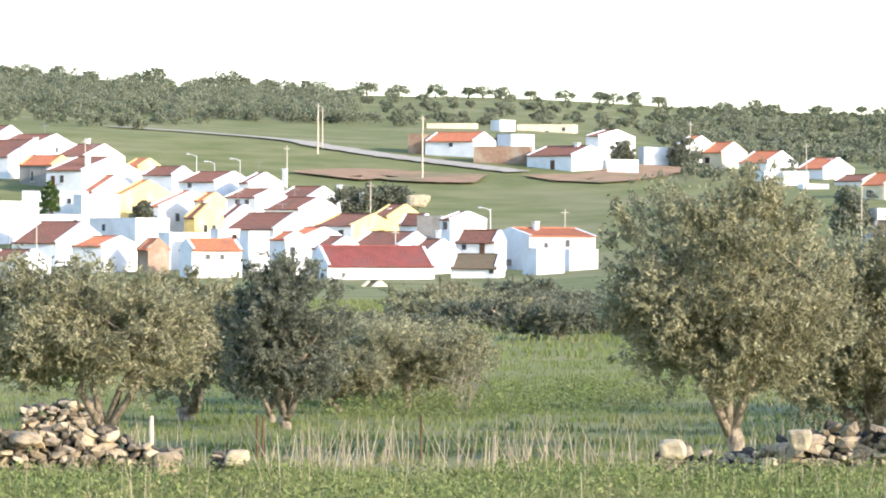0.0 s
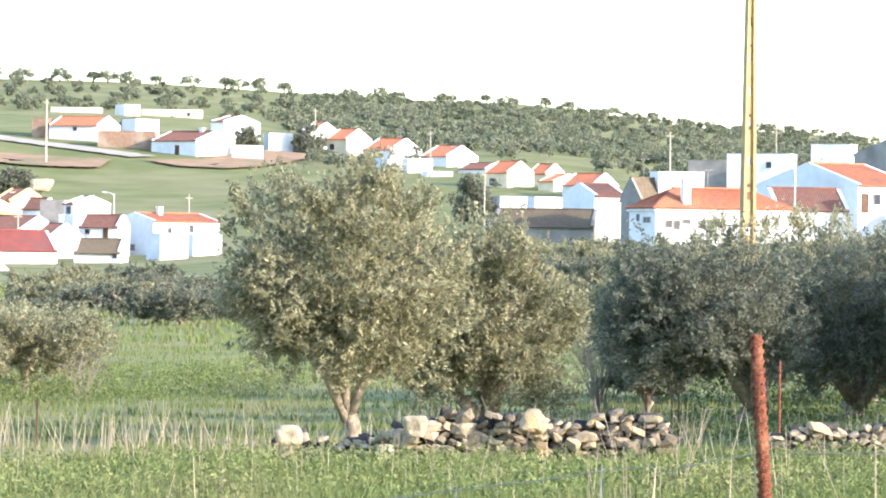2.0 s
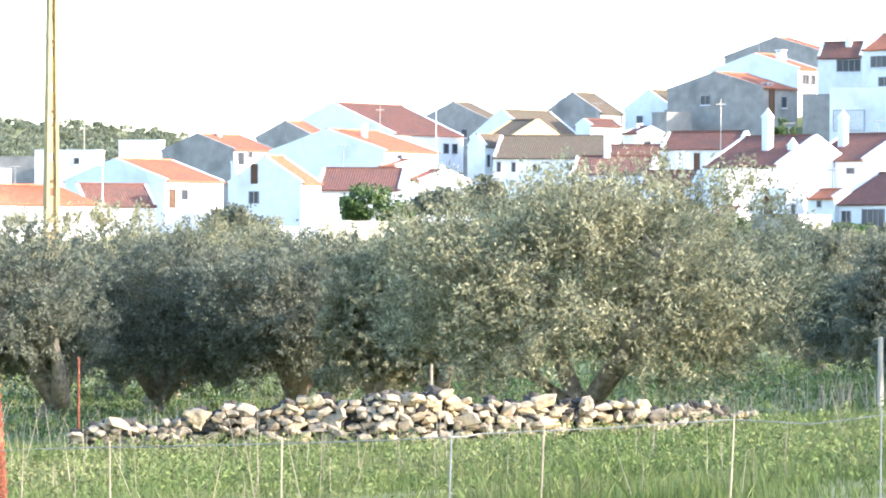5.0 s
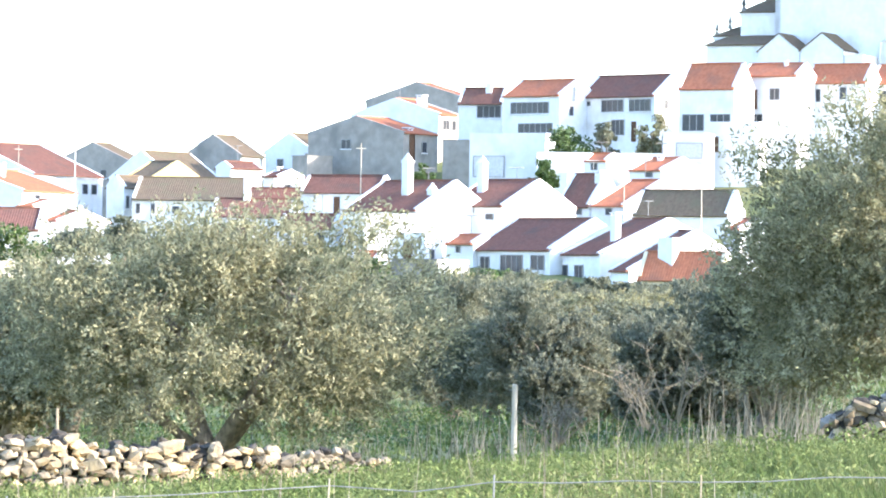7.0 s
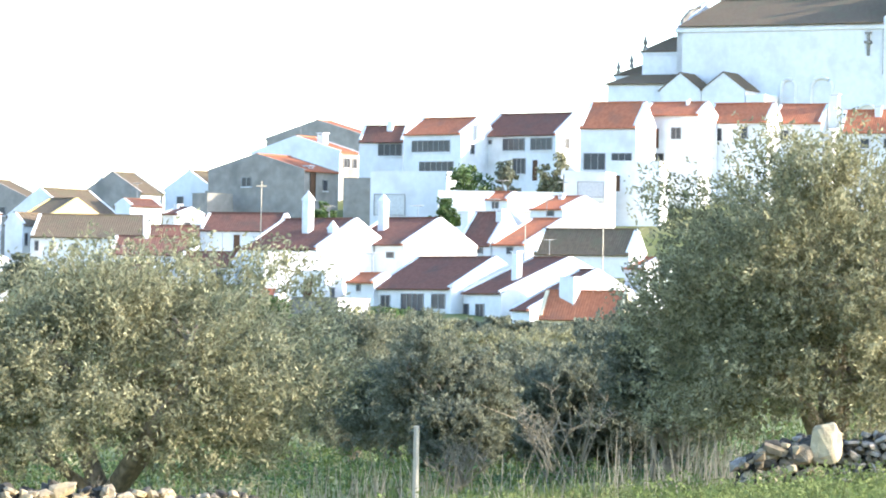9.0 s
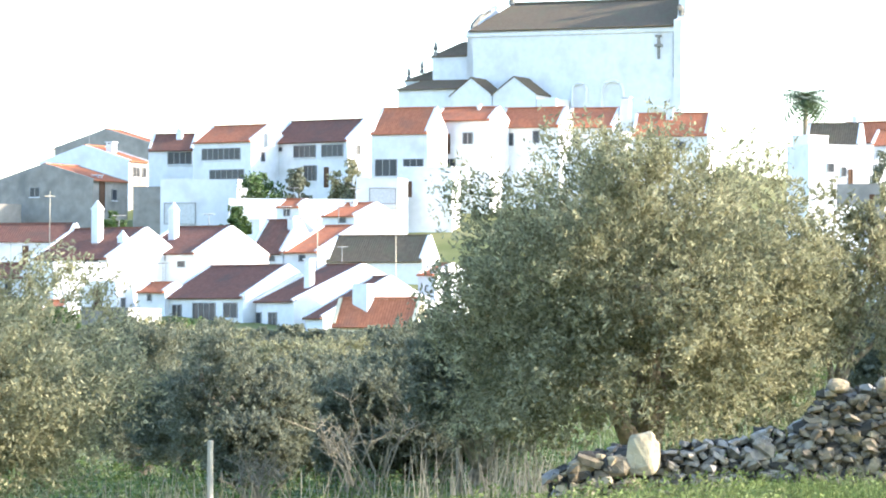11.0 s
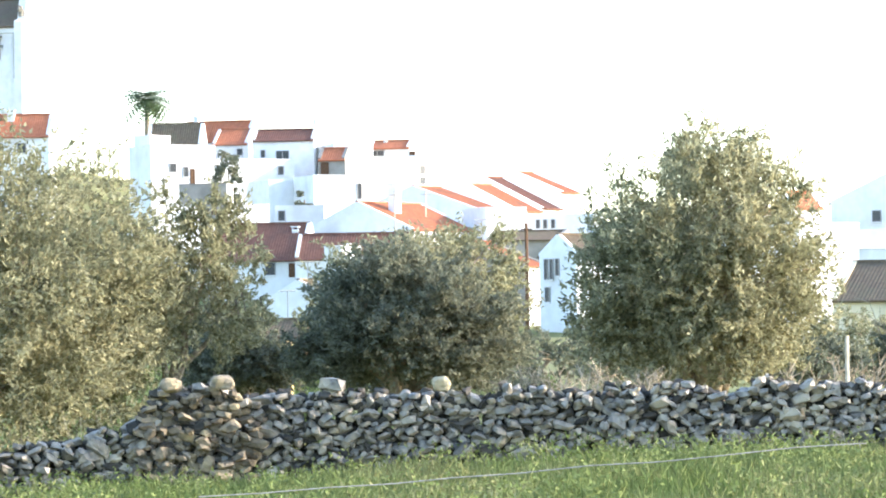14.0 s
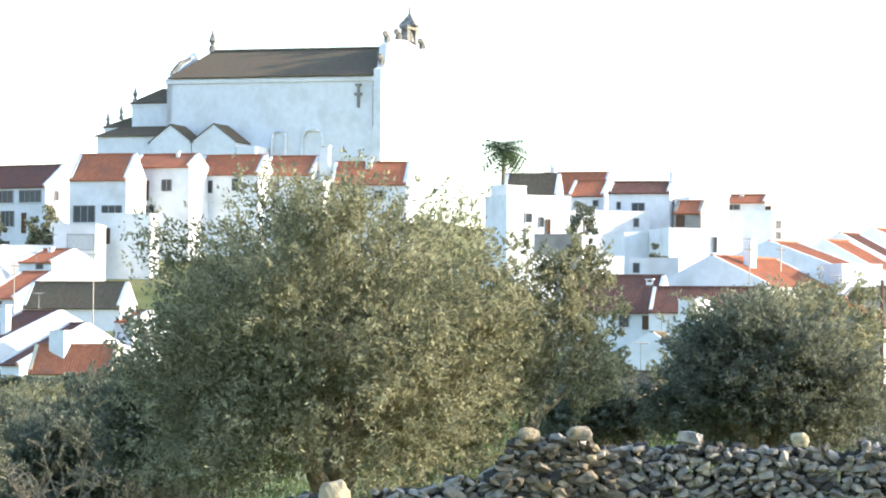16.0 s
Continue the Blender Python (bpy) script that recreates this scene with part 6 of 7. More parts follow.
olive_tree(0, 33.82, 200, 2.67, -0.07, -2.82, 0.00, 127, clumps=70, per=110, leaf=0.2, girth=0.15, forks=3, mat=LEAF_DARK_AND_SHADED, label='distant olive tree in the grove below the village')
olive_tree(0, 40.53, 163, 3.00, -0.13, -2.63, 0.00, 128, clumps=70, per=110, leaf=0.2, girth=0.15, forks=3, mat=LEAF_DARK_AND_SHADED, label='distant olive tree in the grove below the village')
olive_tree(0, -65.15, 141, 2.19, -0.62, -3.46, 0.00, 140, clumps=70, per=110, leaf=0.2, girth=0.15, forks=3, mat=LEAF_DARK_AND_SHADED, label='distant olive tree in the grove below the village')
olive_tree(0, -57.88, 135, 2.83, -0.45, -3.24, 0.00, 141, clumps=70, per=110, leaf=0.2, girth=0.15, forks=3, mat=LEAF, label='distant olive tree in the grove below the village')
olive_tree(0, -46.35, 155, 2.82, -0.47, -3.60, 0.00, 142, clumps=70, per=110, leaf=0.2, girth=0.15, forks=3, mat=LEAF_DARK_AND_SHADED, label='distant olive tree in the grove below the village')
olive_tree(0, -40.30, 151, 2.67, -0.44, -3.49, 0.00, 143, clumps=70, per=110, leaf=0.2, girth=0.15, forks=3, mat=LEAF_DARK_AND_SHADED, label='distant olive tree in the grove below the village')
olive_tree(0, -28.04, 145, 2.87, -0.48, -2.91, 0.00, 144, clumps=70, per=110, leaf=0.2, girth=0.15, forks=3, mat=LEAF, label='distant olive tree in the grove below the village')
olive_tree(0, -19.71, 136, 3.06, -0.55, -3.40, 0.00, 145, clumps=70, per=110, leaf=0.2, girth=0.15, forks=3, mat=LEAF, label='distant olive tree in the grove below the village')
olive_tree(0, -12.73, 161, 2.59, -0.57, -3.62, 0.00, 146, clumps=70, per=110, leaf=0.2, girth=0.15, forks=3, mat=LEAF_DARK_AND_SHADED, label='distant olive tree in the grove below the village')
olive_tree(0, -4.74, 186, 2.48, -0.33, -3.10, 0.00, 147, clumps=70, per=110, leaf=0.2, girth=0.15, forks=3, mat=LEAF, label='distant olive tree in the grove below the village')
olive_tree(0, 108.15, 157, 2.76, 1.02, -1.38, 0.00, 160, clumps=70, per=110, leaf=0.2, girth=0.15, forks=3, mat=LEAF, label='distant olive tree in the grove below the village')
olive_tree(0, 113.57, 188, 2.22, 1.43, -1.21, 0.00, 161, clumps=70, per=110, leaf=0.2, girth=0.15, forks=3, mat=LEAF, label='distant olive tree in the grove below the village')
olive_tree(0, 120.68, 184, 3.18, 1.38, -1.16, 0.00, 162, clumps=70, per=110, leaf=0.2, girth=0.15, forks=3, mat=LEAF_DARK_AND_SHADED, label='distant olive tree in the grove below the village')
olive_tree(0, 125.34, 206, 3.21, 2.06, -0.50, 0.00, 163, clumps=70, per=110, leaf=0.2, girth=0.15, forks=3, mat=LEAF, label='distant olive tree in the grove below the village')
olive_tree(0, 132.00, 221, 2.97, 2.15, -0.19, 0.00, 164, clumps=70, per=110, leaf=0.2, girth=0.15, forks=3, mat=LEAF_DARK_AND_SHADED, label='distant olive tree in the grove below the village')
olive_tree(0, 135.96, 180, 3.15, 1.38, -1.10, 0.00, 165, clumps=70, per=110, leaf=0.2, girth=0.15, forks=3, mat=LEAF_DARK_AND_SHADED, label='distant olive tree in the grove below the village')
olive_tree(0, 143.83, 174, 2.34, 1.30, -1.69, 0.00, 166, clumps=70, per=110, leaf=0.2, girth=0.15, forks=3, mat=LEAF_DARK_AND_SHADED, label='distant olive tree in the grove below the village')
olive_tree(0, 149.76, 205, 2.96, 1.89, -1.12, 0.00, 167, clumps=70, per=110, leaf=0.2, girth=0.15, forks=3, mat=LEAF, label='distant olive tree in the grove below the village')
olive_tree(0, 118.45, 215, 2.17, 2.07, -0.78, 0.00, 180, clumps=70, per=110, leaf=0.2, girth=0.15, forks=3, mat=LEAF, label='distant olive tree in the grove below the village')
olive_tree(0, 123.93, 204, 2.70, 1.87, -1.21, 0.00, 181, clumps=70, per=110, leaf=0.2, girth=0.15, forks=3, mat=LEAF, label='distant olive tree in the grove below the village')
olive_tree(0, 133.36, 174, 2.50, 1.29, -1.85, 0.00, 182, clumps=70, per=110, leaf=0.2, girth=0.15, forks=3, mat=LEAF_DARK_AND_SHADED, label='distant olive tree in the grove below the village')
olive_tree(0, 139.51, 154, 3.16, 1.12, -1.78, 0.00, 183, clumps=70, per=110, leaf=0.2, girth=0.15, forks=3, mat=LEAF, label='distant olive tree in the grove below the village')
olive_tree(0, 145.84, 180, 3.19, 1.57, -1.08, 0.00, 184, clumps=70, per=110, leaf=0.2, girth=0.15, forks=3, mat=LEAF, label='distant olive tree in the grove below the village')
olive_tree(0, 153.30, 182, 2.76, 1.43, -1.16, 0.00, 185, clumps=70, per=110, leaf=0.2, girth=0.15, forks=3, mat=LEAF_DARK_AND_SHADED, label='distant olive tree in the grove below the village')
olive_tree(0, 160.32, 182, 2.41, 2.27, -0.14, 0.00, 200, clumps=70, per=110, leaf=0.2, girth=0.15, forks=3, mat=LEAF, label='distant olive tree in the grove below the village')
olive_tree(0, 165.91, 147, 3.23, 1.84, -1.05, 0.00, 201, clumps=70, per=110, leaf=0.2, girth=0.15, forks=3, mat=LEAF, label='distant olive tree in the grove below the village')
olive_tree(0, 181.86, 149, 3.05, 1.59, -1.09, 0.00, 202, clumps=70, per=110, leaf=0.2, girth=0.15, forks=3, mat=LEAF, label='distant olive tree in the grove below the village')
olive_tree(0, 186.49, 171, 2.40, 2.05, -1.02, 0.00, 203, clumps=70, per=110, leaf=0.2, girth=0.15, forks=3, mat=LEAF, label='distant olive tree in the grove below the village')
olive_tree(0, 201.71, 171, 3.11, 2.19, -0.88, 0.00, 204, clumps=70, per=110, leaf=0.2, girth=0.15, forks=3, mat=LEAF, label='distant olive tree in the grove below the village')
olive_tree(0, 206.62, 174, 2.59, 2.13, -0.41, 0.00, 205, clumps=70, per=110, leaf=0.2, girth=0.15, forks=3, mat=LEAF, label='distant olive tree in the grove below the village')
olive_tree(0, 218.81, 183, 2.89, 2.45, -0.29, 0.00, 206, clumps=70, per=110, leaf=0.2, girth=0.15, forks=3, mat=LEAF_DARK_AND_SHADED, label='distant olive tree in the grove below the village')
olive_tree(0, 228.96, 131, 2.65, 1.43, -1.33, 0.00, 207, clumps=70, per=110, leaf=0.2, girth=0.15, forks=3, mat=LEAF, label='distant olive tree in the grove below the village')
olive_tree(0, 242.80, 111, 3.02, 1.45, -1.19, 0.00, 208, clumps=70, per=110, leaf=0.2, girth=0.15, forks=3, mat=LEAF_DARK_AND_SHADED, label='distant olive tree in the grove below the village')
olive_tree(1, 363.07, 271, 2.28, 2.06, -0.69, 0.00, 300, clumps=70, per=110, leaf=0.2, girth=0.15, forks=3, mat=LEAF, label='distant olive tree in the grove below the village')
olive_tree(1, 372.10, 261, 3.20, 2.12, -0.85, 0.00, 301, clumps=70, per=110, leaf=0.2, girth=0.15, forks=3, mat=LEAF, label='distant olive tree in the grove below the village')
olive_tree(1, 378.29, 258, 3.18, 1.82, -0.61, 0.00, 302, clumps=70, per=110, leaf=0.2, girth=0.15, forks=3, mat=LEAF_DARK_AND_SHADED, label='distant olive tree in the grove below the village')
olive_tree(1, 385.44, 243, 3.08, 1.89, -0.67, 0.00, 303, clumps=70, per=110, leaf=0.2, girth=0.15, forks=3, mat=LEAF_DARK_AND_SHADED, label='distant olive tree in the grove below the village')
olive_tree(1, 389.66, 256, 2.80, 2.14, -0.46, 0.00, 304, clumps=70, per=110, leaf=0.2, girth=0.15, forks=3, mat=LEAF_DARK_AND_SHADED, label='distant olive tree in the grove below the village')
olive_tree(1, 395.95, 243, 2.79, 1.57, -0.95, 0.00, 305, clumps=70, per=110, leaf=0.2, girth=0.15, forks=3, mat=LEAF, label='distant olive tree in the grove below the village')
olive_tree(1, 402.48, 243, 2.86, 1.85, -1.14, 0.00, 306, clumps=70, per=110, leaf=0.2, girth=0.15, forks=3, mat=LEAF_DARK_AND_SHADED, label='distant olive tree in the grove below the village')
olive_tree(1, 408.62, 250, 2.61, 1.97, -0.82, 0.00, 307, clumps=70, per=110, leaf=0.2, girth=0.15, forks=3, mat=LEAF, label='distant olive tree in the grove below the village')
olive_tree(1, 415.02, 260, 2.99, 2.33, -0.78, 0.00, 308, clumps=70, per=110, leaf=0.2, girth=0.15, forks=3, mat=LEAF_DARK_AND_SHADED, label='distant olive tree in the grove below the village')
olive_tree(1, 424.22, 267, 2.96, 2.39, -0.40, 0.00, 309, clumps=70, per=110, leaf=0.2, girth=0.15, forks=3, mat=LEAF, label='distant olive tree in the grove below the village')
olive_tree(0, 176.47, 246, 2.11, 1.73, -0.75, 0.00, 320, clumps=70, per=110, leaf=0.2, girth=0.15, forks=3, mat=LEAF_DARK_AND_SHADED, label='distant olive tree in the grove below the village')
olive_tree(0, 183.80, 243, 2.79, 1.50, -1.15, 0.00, 321, clumps=70, per=110, leaf=0.2, girth=0.15, forks=3, mat=LEAF, label='distant olive tree in the grove below the village')
olive_tree(0, 194.00, 270, 2.99, 2.50, -0.40, 0.00, 322, clumps=70, per=110, leaf=0.2, girth=0.15, forks=3, mat=LEAF, label='distant olive tree in the grove below the village')
olive_tree(0, 204.98, 277, 2.32, 2.14, -0.67, 0.00, 323, clumps=70, per=110, leaf=0.2, girth=0.15, forks=3, mat=LEAF, label='distant olive tree in the grove below the village')
olive_tree(0, 214.70, 256, 3.01, 2.17, -0.88, 0.00, 324, clumps=70, per=110, leaf=0.2, girth=0.15, forks=3, mat=LEAF, label='distant olive tree in the grove below the village')
olive_tree(0, 222.37, 261, 3.12, 2.37, -0.33, 0.00, 325, clumps=70, per=110, leaf=0.2, girth=0.15, forks=3, mat=LEAF, label='distant olive tree in the grove below the village')
olive_tree(0, 231.40, 270, 2.34, 2.08, -0.31, 0.00, 326, clumps=70, per=110, leaf=0.2, girth=0.15, forks=3, mat=LEAF, label='distant olive tree in the grove below the village')
olive_tree(0, 242.41, 256, 2.90, 1.80, -0.84, 0.00, 327, clumps=70, per=110, leaf=0.2, girth=0.15, forks=3, mat=LEAF, label='distant olive tree in the grove below the village')
olive_tree(0, 254.89, 247, 2.88, 1.92, -0.49, 0.00, 328, clumps=70, per=110, leaf=0.2, girth=0.15, forks=3, mat=LEAF, label='distant olive tree in the grove below the village')
olive_tree(0, 341.41, 173, 2.51, 2.36, -0.78, 0.00, 220, clumps=70, per=110, leaf=0.2, girth=0.15, forks=3, mat=LEAF_DARK_AND_SHADED, label='distant olive tree in the grove below the village')
olive_tree(0, 347.19, 184, 2.22, 2.42, 0.02, 0.00, 221, clumps=70, per=110, leaf=0.2, girth=0.15, forks=3, mat=LEAF_DARK_AND_SHADED, label='distant olive tree in the grove below the village')
olive_tree(0, 355.05, 131, 2.97, 1.65, -0.74, 0.00, 222, clumps=70, per=110, leaf=0.2, girth=0.15, forks=3, mat=LEAF, label='distant olive tree in the grove below the village')
olive_tree(0, 359.19, 198, 2.22, 2.71, 0.21, 0.00, 223, clumps=70, per=110, leaf=0.2, girth=0.15, forks=3, mat=LEAF, label='distant olive tree in the grove below the village')
olive_tree(0, 365.32, 191, 3.06, 2.80, 0.34, 0.00, 224, clumps=70, per=110, leaf=0.2, girth=0.15, forks=3, mat=LEAF, label='distant olive tree in the grove below the village')
olive_tree(0, 370.30, 177, 3.08, 2.42, -0.29, 0.00, 225, clumps=70, per=110, leaf=0.2, girth=0.15, forks=3, mat=LEAF, label='distant olive tree in the grove below the village')
olive_tree(0, 376.03, 208, 2.48, 2.80, 0.19, 0.00, 226, clumps=70, per=110, leaf=0.2, girth=0.15, forks=3, mat=LEAF_DARK_AND_SHADED, label='distant olive tree in the grove below the village')
olive_tree(0, 351.22, 183, 2.38, 1.54, -1.00, 0.00, 240, clumps=70, per=110, leaf=0.2, girth=0.15, forks=3, mat=LEAF_DARK_AND_SHADED, label='distant olive tree in the grove below the village')
olive_tree(0, 361.82, 121, 2.65, 0.92, -1.60, 0.00, 241, clumps=70, per=110, leaf=0.2, girth=0.15, forks=3, mat=LEAF, label='distant olive tree in the grove below the village')
olive_tree(0, 370.16, 145, 2.74, 1.22, -1.83, 0.00, 242, clumps=70, per=110, leaf=0.2, girth=0.15, forks=3, mat=LEAF_DARK_AND_SHADED, label='distant olive tree in the grove below the village')
olive_tree(0, 384.45, 182, 2.29, 1.89, -0.89, 0.00, 243, clumps=70, per=110, leaf=0.2, girth=0.15, forks=3, mat=LEAF, label='distant olive tree in the grove below the village')
olive_tree(0, 392.36, 124, 3.16, 1.10, -1.67, 0.00, 244, clumps=70, per=110, leaf=0.2, girth=0.15, forks=3, mat=LEAF, label='distant olive tree in the grove below the village')
olive_tree(0, 401.39, 170, 2.34, 1.82, -1.03, 0.00, 245, clumps=70, per=110, leaf=0.2, girth=0.15, forks=3, mat=LEAF, label='distant olive tree in the grove below the village')
olive_tree(0, 410.69, 157, 2.28, 1.37, -1.14, 0.00, 246, clumps=70, per=110, leaf=0.2, girth=0.15, forks=3, mat=LEAF_DARK_AND_SHADED, label='distant olive tree in the grove below the village')
olive_tree(0, 427.01, 171, 2.95, 1.67, -0.67, 0.00, 247, clumps=70, per=110, leaf=0.2, girth=0.15, forks=3, mat=LEAF, label='distant olive tree in the grove below the village')
olive_tree(0, 438.00, 171, 2.78, 1.81, -0.51, 0.00, 248, clumps=70, per=110, leaf=0.2, girth=0.15, forks=3, mat=LEAF, label='distant olive tree in the grove below the village')
olive_tree(0, -116.73, 163, 2.96, 0.11, -2.93, 0.00, 260, clumps=70, per=110, leaf=0.2, girth=0.15, forks=3, mat=LEAF, label='distant olive tree in the grove below the village')
olive_tree(0, -110.46, 171, 2.61, 0.26, -2.29, 0.00, 261, clumps=70, per=110, leaf=0.2, girth=0.15, forks=3, mat=LEAF, label='distant olive tree in the grove below the village')
olive_tree(0, -101.38, 153, 2.55, -0.11, -2.67, 0.00, 262, clumps=70, per=110, leaf=0.2, girth=0.15, forks=3, mat=LEAF, label='distant olive tree in the grove below the village')
olive_tree(0, -88.70, 182, 2.25, 0.07, -2.57, 0.00, 263, clumps=70, per=110, leaf=0.2, girth=0.15, forks=3, mat=LEAF, label='distant olive tree in the grove below the village')
olive_tree(0, -81.23, 141, 2.52, 0.00, -2.84, 0.00, 264, clumps=70, per=110, leaf=0.2, girth=0.15, forks=3, mat=LEAF, label='distant olive tree in the grove below the village')
olive_tree(0, -71.06, 183, 2.47, 0.41, -2.03, 0.00, 265, clumps=70, per=110, leaf=0.2, girth=0.15, forks=3, mat=LEAF, label='distant olive tree in the grove below the village')
olive_tree(1, 545.87, 171, 2.96, 3.37, 0.40, 0.00, 280, clumps=70, per=110, leaf=0.2, girth=0.15, forks=3, mat=LEAF_DARK_AND_SHADED, label='distant olive tree in the grove below the village')
olive_tree(1, 578.02, 170, 2.57, 3.54, 0.75, 0.00, 281, clumps=70, per=110, leaf=0.2, girth=0.15, forks=3, mat=LEAF, label='distant olive tree in the grove below the village')
olive_tree(1, 600.13, 110, 2.95, 1.55, -1.10, 0.00, 282, clumps=70, per=110, leaf=0.2, girth=0.15, forks=3, mat=LEAF_DARK_AND_SHADED, label='distant olive tree in the grove below the village')
olive_tree(1, 622.19, 131, 2.97, 2.16, -1.03, 0.00, 283, clumps=70, per=110, leaf=0.2, girth=0.15, forks=3, mat=LEAF_DARK_AND_SHADED, label='distant olive tree in the grove below the village')
olive_tree(1, 648.04, 172, 2.71, 3.28, 0.14, 0.00, 284, clumps=70, per=110, leaf=0.2, girth=0.15, forks=3, mat=LEAF, label='distant olive tree in the grove below the village')
olive_tree(1, 666.93, 136, 2.97, 2.20, -0.36, 0.00, 285, clumps=70, per=110, leaf=0.2, girth=0.15, forks=3, mat=LEAF, label='distant olive tree in the grove below the village')
olive_tree(1, 695.01, 119, 2.31, 1.87, -0.82, 0.00, 286, clumps=70, per=110, leaf=0.2, girth=0.15, forks=3, mat=LEAF_DARK_AND_SHADED, label='distant olive tree in the grove below the village')
olive_tree(1, 706.17, 165, 2.93, 2.89, 0.23, 0.00, 287, clumps=70, per=110, leaf=0.2, girth=0.15, forks=3, mat=LEAF, label='distant olive tree in the grove below the village')
# Added paler olives: their tops show as sunlit caps over the dark row.
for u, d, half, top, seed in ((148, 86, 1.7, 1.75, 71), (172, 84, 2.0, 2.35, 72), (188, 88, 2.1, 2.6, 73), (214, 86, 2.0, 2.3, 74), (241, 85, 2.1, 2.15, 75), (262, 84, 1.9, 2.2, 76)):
    olive_tree(0, u, d, half, top, -1.2, 0.0, seed, label='added olive tree standing in for the sunlit tops of a shaded row', clumps=130, per=150)
# Added likewise, a lit cap above the dark olive by the wall.
olive_tree(1, 597.0, 62.5, 1.75, 3.5, 1.5, 0.0, 81, label='added olive tree standing in for the sunlit top of a darker one', clumps=120, per=170)
for u, d, half, high, seed in ((623, 57, 0.5, 0.9, 91), (634, 55, 0.6, 0.8, 92), (646, 54.5, 0.6, 0.7, 93), (655, 54, 0.5, 0.6, 94), (694, 54.5, 0.6, 0.7, 95), (706, 55, 0.5, 0.9, 96)):
    bare_shrub(1, u, d, half, high + 0.4, seed, STRAW, 'dry straw-coloured brush behind the stone wall', 44)
garden_bush(0, 252.02, 328, 3.07, 3.12, 3.11, 1, LEAF_GREEN, 'large rounded green bush before a white house')
garden_bush(0, 217.61, 320, 2.19, 3.07, 2.26, 2, LEAF_DARK_AND_SHADED, 'dark hedge beside a white house')
garden_bush(1, 391.11, 393, 15.34, 2.48, 2.40, 3, LEAF_GREEN, 'green garden shrub on a walled terrace')
garden_bush(1, 400.78, 393, 15.82, 1.36, 2.43, 4, LEAF_DARK_AND_SHADED, 'small round-headed garden tree on a terrace')
garden_bush(1, 412.53, 393, 15.88, 1.78, 3.31, 5, LEAF, 'grey-green garden tree on a terrace')
garden_bush(1, 385.00, 375, 12.27, 1.48, 1.56, 6, LEAF_GREEN, 'green garden shrub between white houses')
garden_bush(1, 354.79, 380, 11.72, 1.36, 1.75, 7, LEAF_GREEN, 'pale green garden shrub below a grey house')
garden_bush(1, 340.25, 312, 2.00, 1.78, 1.82, 8, LEAF_GREEN, 'bright green shrub at the village edge')
garden_bush(1, 371.16, 305, 1.12, 2.07, 1.90, 9, LEAF_GREEN, 'bright green shrub at the village edge')
garden_bush(1, 548.56, 372, 15.58, 1.63, 3.44, 10, LEAF_DARK_AND_SHADED, 'dark garden tree between white houses')
garden_bush(1, 567.58, 360, 13.32, 1.28, 1.39, 11, LEAF_DARK_AND_SHADED, 'dark shrub by a white wall')
garden_bush(0, -99.04, 490, 8.01, 1.21, 1.58, 12, LEAF_GREEN, 'small green tree in a village yard')
garden_bush(0, -75.67, 480, 5.23, 1.54, 2.03, 13, LEAF_DARK_AND_SHADED, 'dark yard shrub between houses')
garden_bush(0, 267.95, 345, 4.62, 3.05, 1.56, 14, LEAF_DARK_AND_SHADED, 'dark shrubs along a village lane')
garden_bush(0, 279.50, 340, 5.52, 1.94, 1.68, 15, LEAF_DARK_AND_SHADED, 'dark shrubs along a village lane')
garden_bush(0, 102.58, 430, 5.66, 2.77, 3.00, 16, LEAF_DARK_AND_SHADED, 'dark trees among the houses')
garden_bush(0, 60.54, 640, 14.67, 2.74, 5.44, 17, LEAF_DARK_AND_SHADED, 'dark tree beside a hill house')
garden_bush(0, 15.32, 655, 18.38, 2.11, 2.50, 18, LEAF_DARK_AND_SHADED, 'dark tree beside a hill house')
garden_bush(0, 45.25, 640, 15.99, 2.06, 3.35, 19, LEAF_DARK_AND_SHADED, 'dark tree beside a hill house')
garden_bush(0, -24.33, 512, 7.35, 2.60, 2.20, 20, LEAF_DARK_AND_SHADED, 'dark bushes on the hillside behind the village')
garden_bush(0, -17.94, 512, 7.54, 3.00, 2.60, 21, LEAF_DARK_AND_SHADED, 'dark bushes on the hillside behind the village')
garden_bush(0, -11.55, 512, 7.58, 2.60, 2.20, 22, LEAF_DARK_AND_SHADED, 'dark bushes on the hillside behind the village')
boulder(0, -6.42, 508, 7.77, 2.8, 1.6, 21, PALE_STONE, 'weathered pale rock outcrop on the hillside')
garden_bush(1, 381.33, 292, 0.61, 1.50, 1.90, 40, LEAF_DARK_AND_SHADED, 'dark scrub at the foot of the village')
garden_bush(1, 389.85, 292, 0.37, 2.00, 1.90, 41, LEAF_DARK_AND_SHADED, 'dark scrub at the foot of the village')
garden_bush(1, 399.79, 292, 0.55, 1.70, 1.90, 42, LEAF_DARK_AND_SHADED, 'dark scrub at the foot of the village')
garden_bush(1, 409.75, 292, 0.23, 2.10, 1.90, 43, LEAF_DARK_AND_SHADED, 'dark scrub at the foot of the village')
garden_bush(1, 419.70, 292, 0.49, 1.90, 1.90, 44, LEAF_DARK_AND_SHADED, 'dark scrub at the foot of the village')
garden_bush(1, 428.24, 292, 0.42, 2.00, 1.90, 45, LEAF_DARK_AND_SHADED, 'dark scrub at the foot of the village')
bare_shrub(1, 420.79, 64, 1.0, 1.6, 1, stems=18)
bare_shrub(1, 358.56, 92, 0.92, 2.05, 2, stems=60)
bare_shrub(0, 133.81, 80, 0.68, 1.91, 3, stems=60)
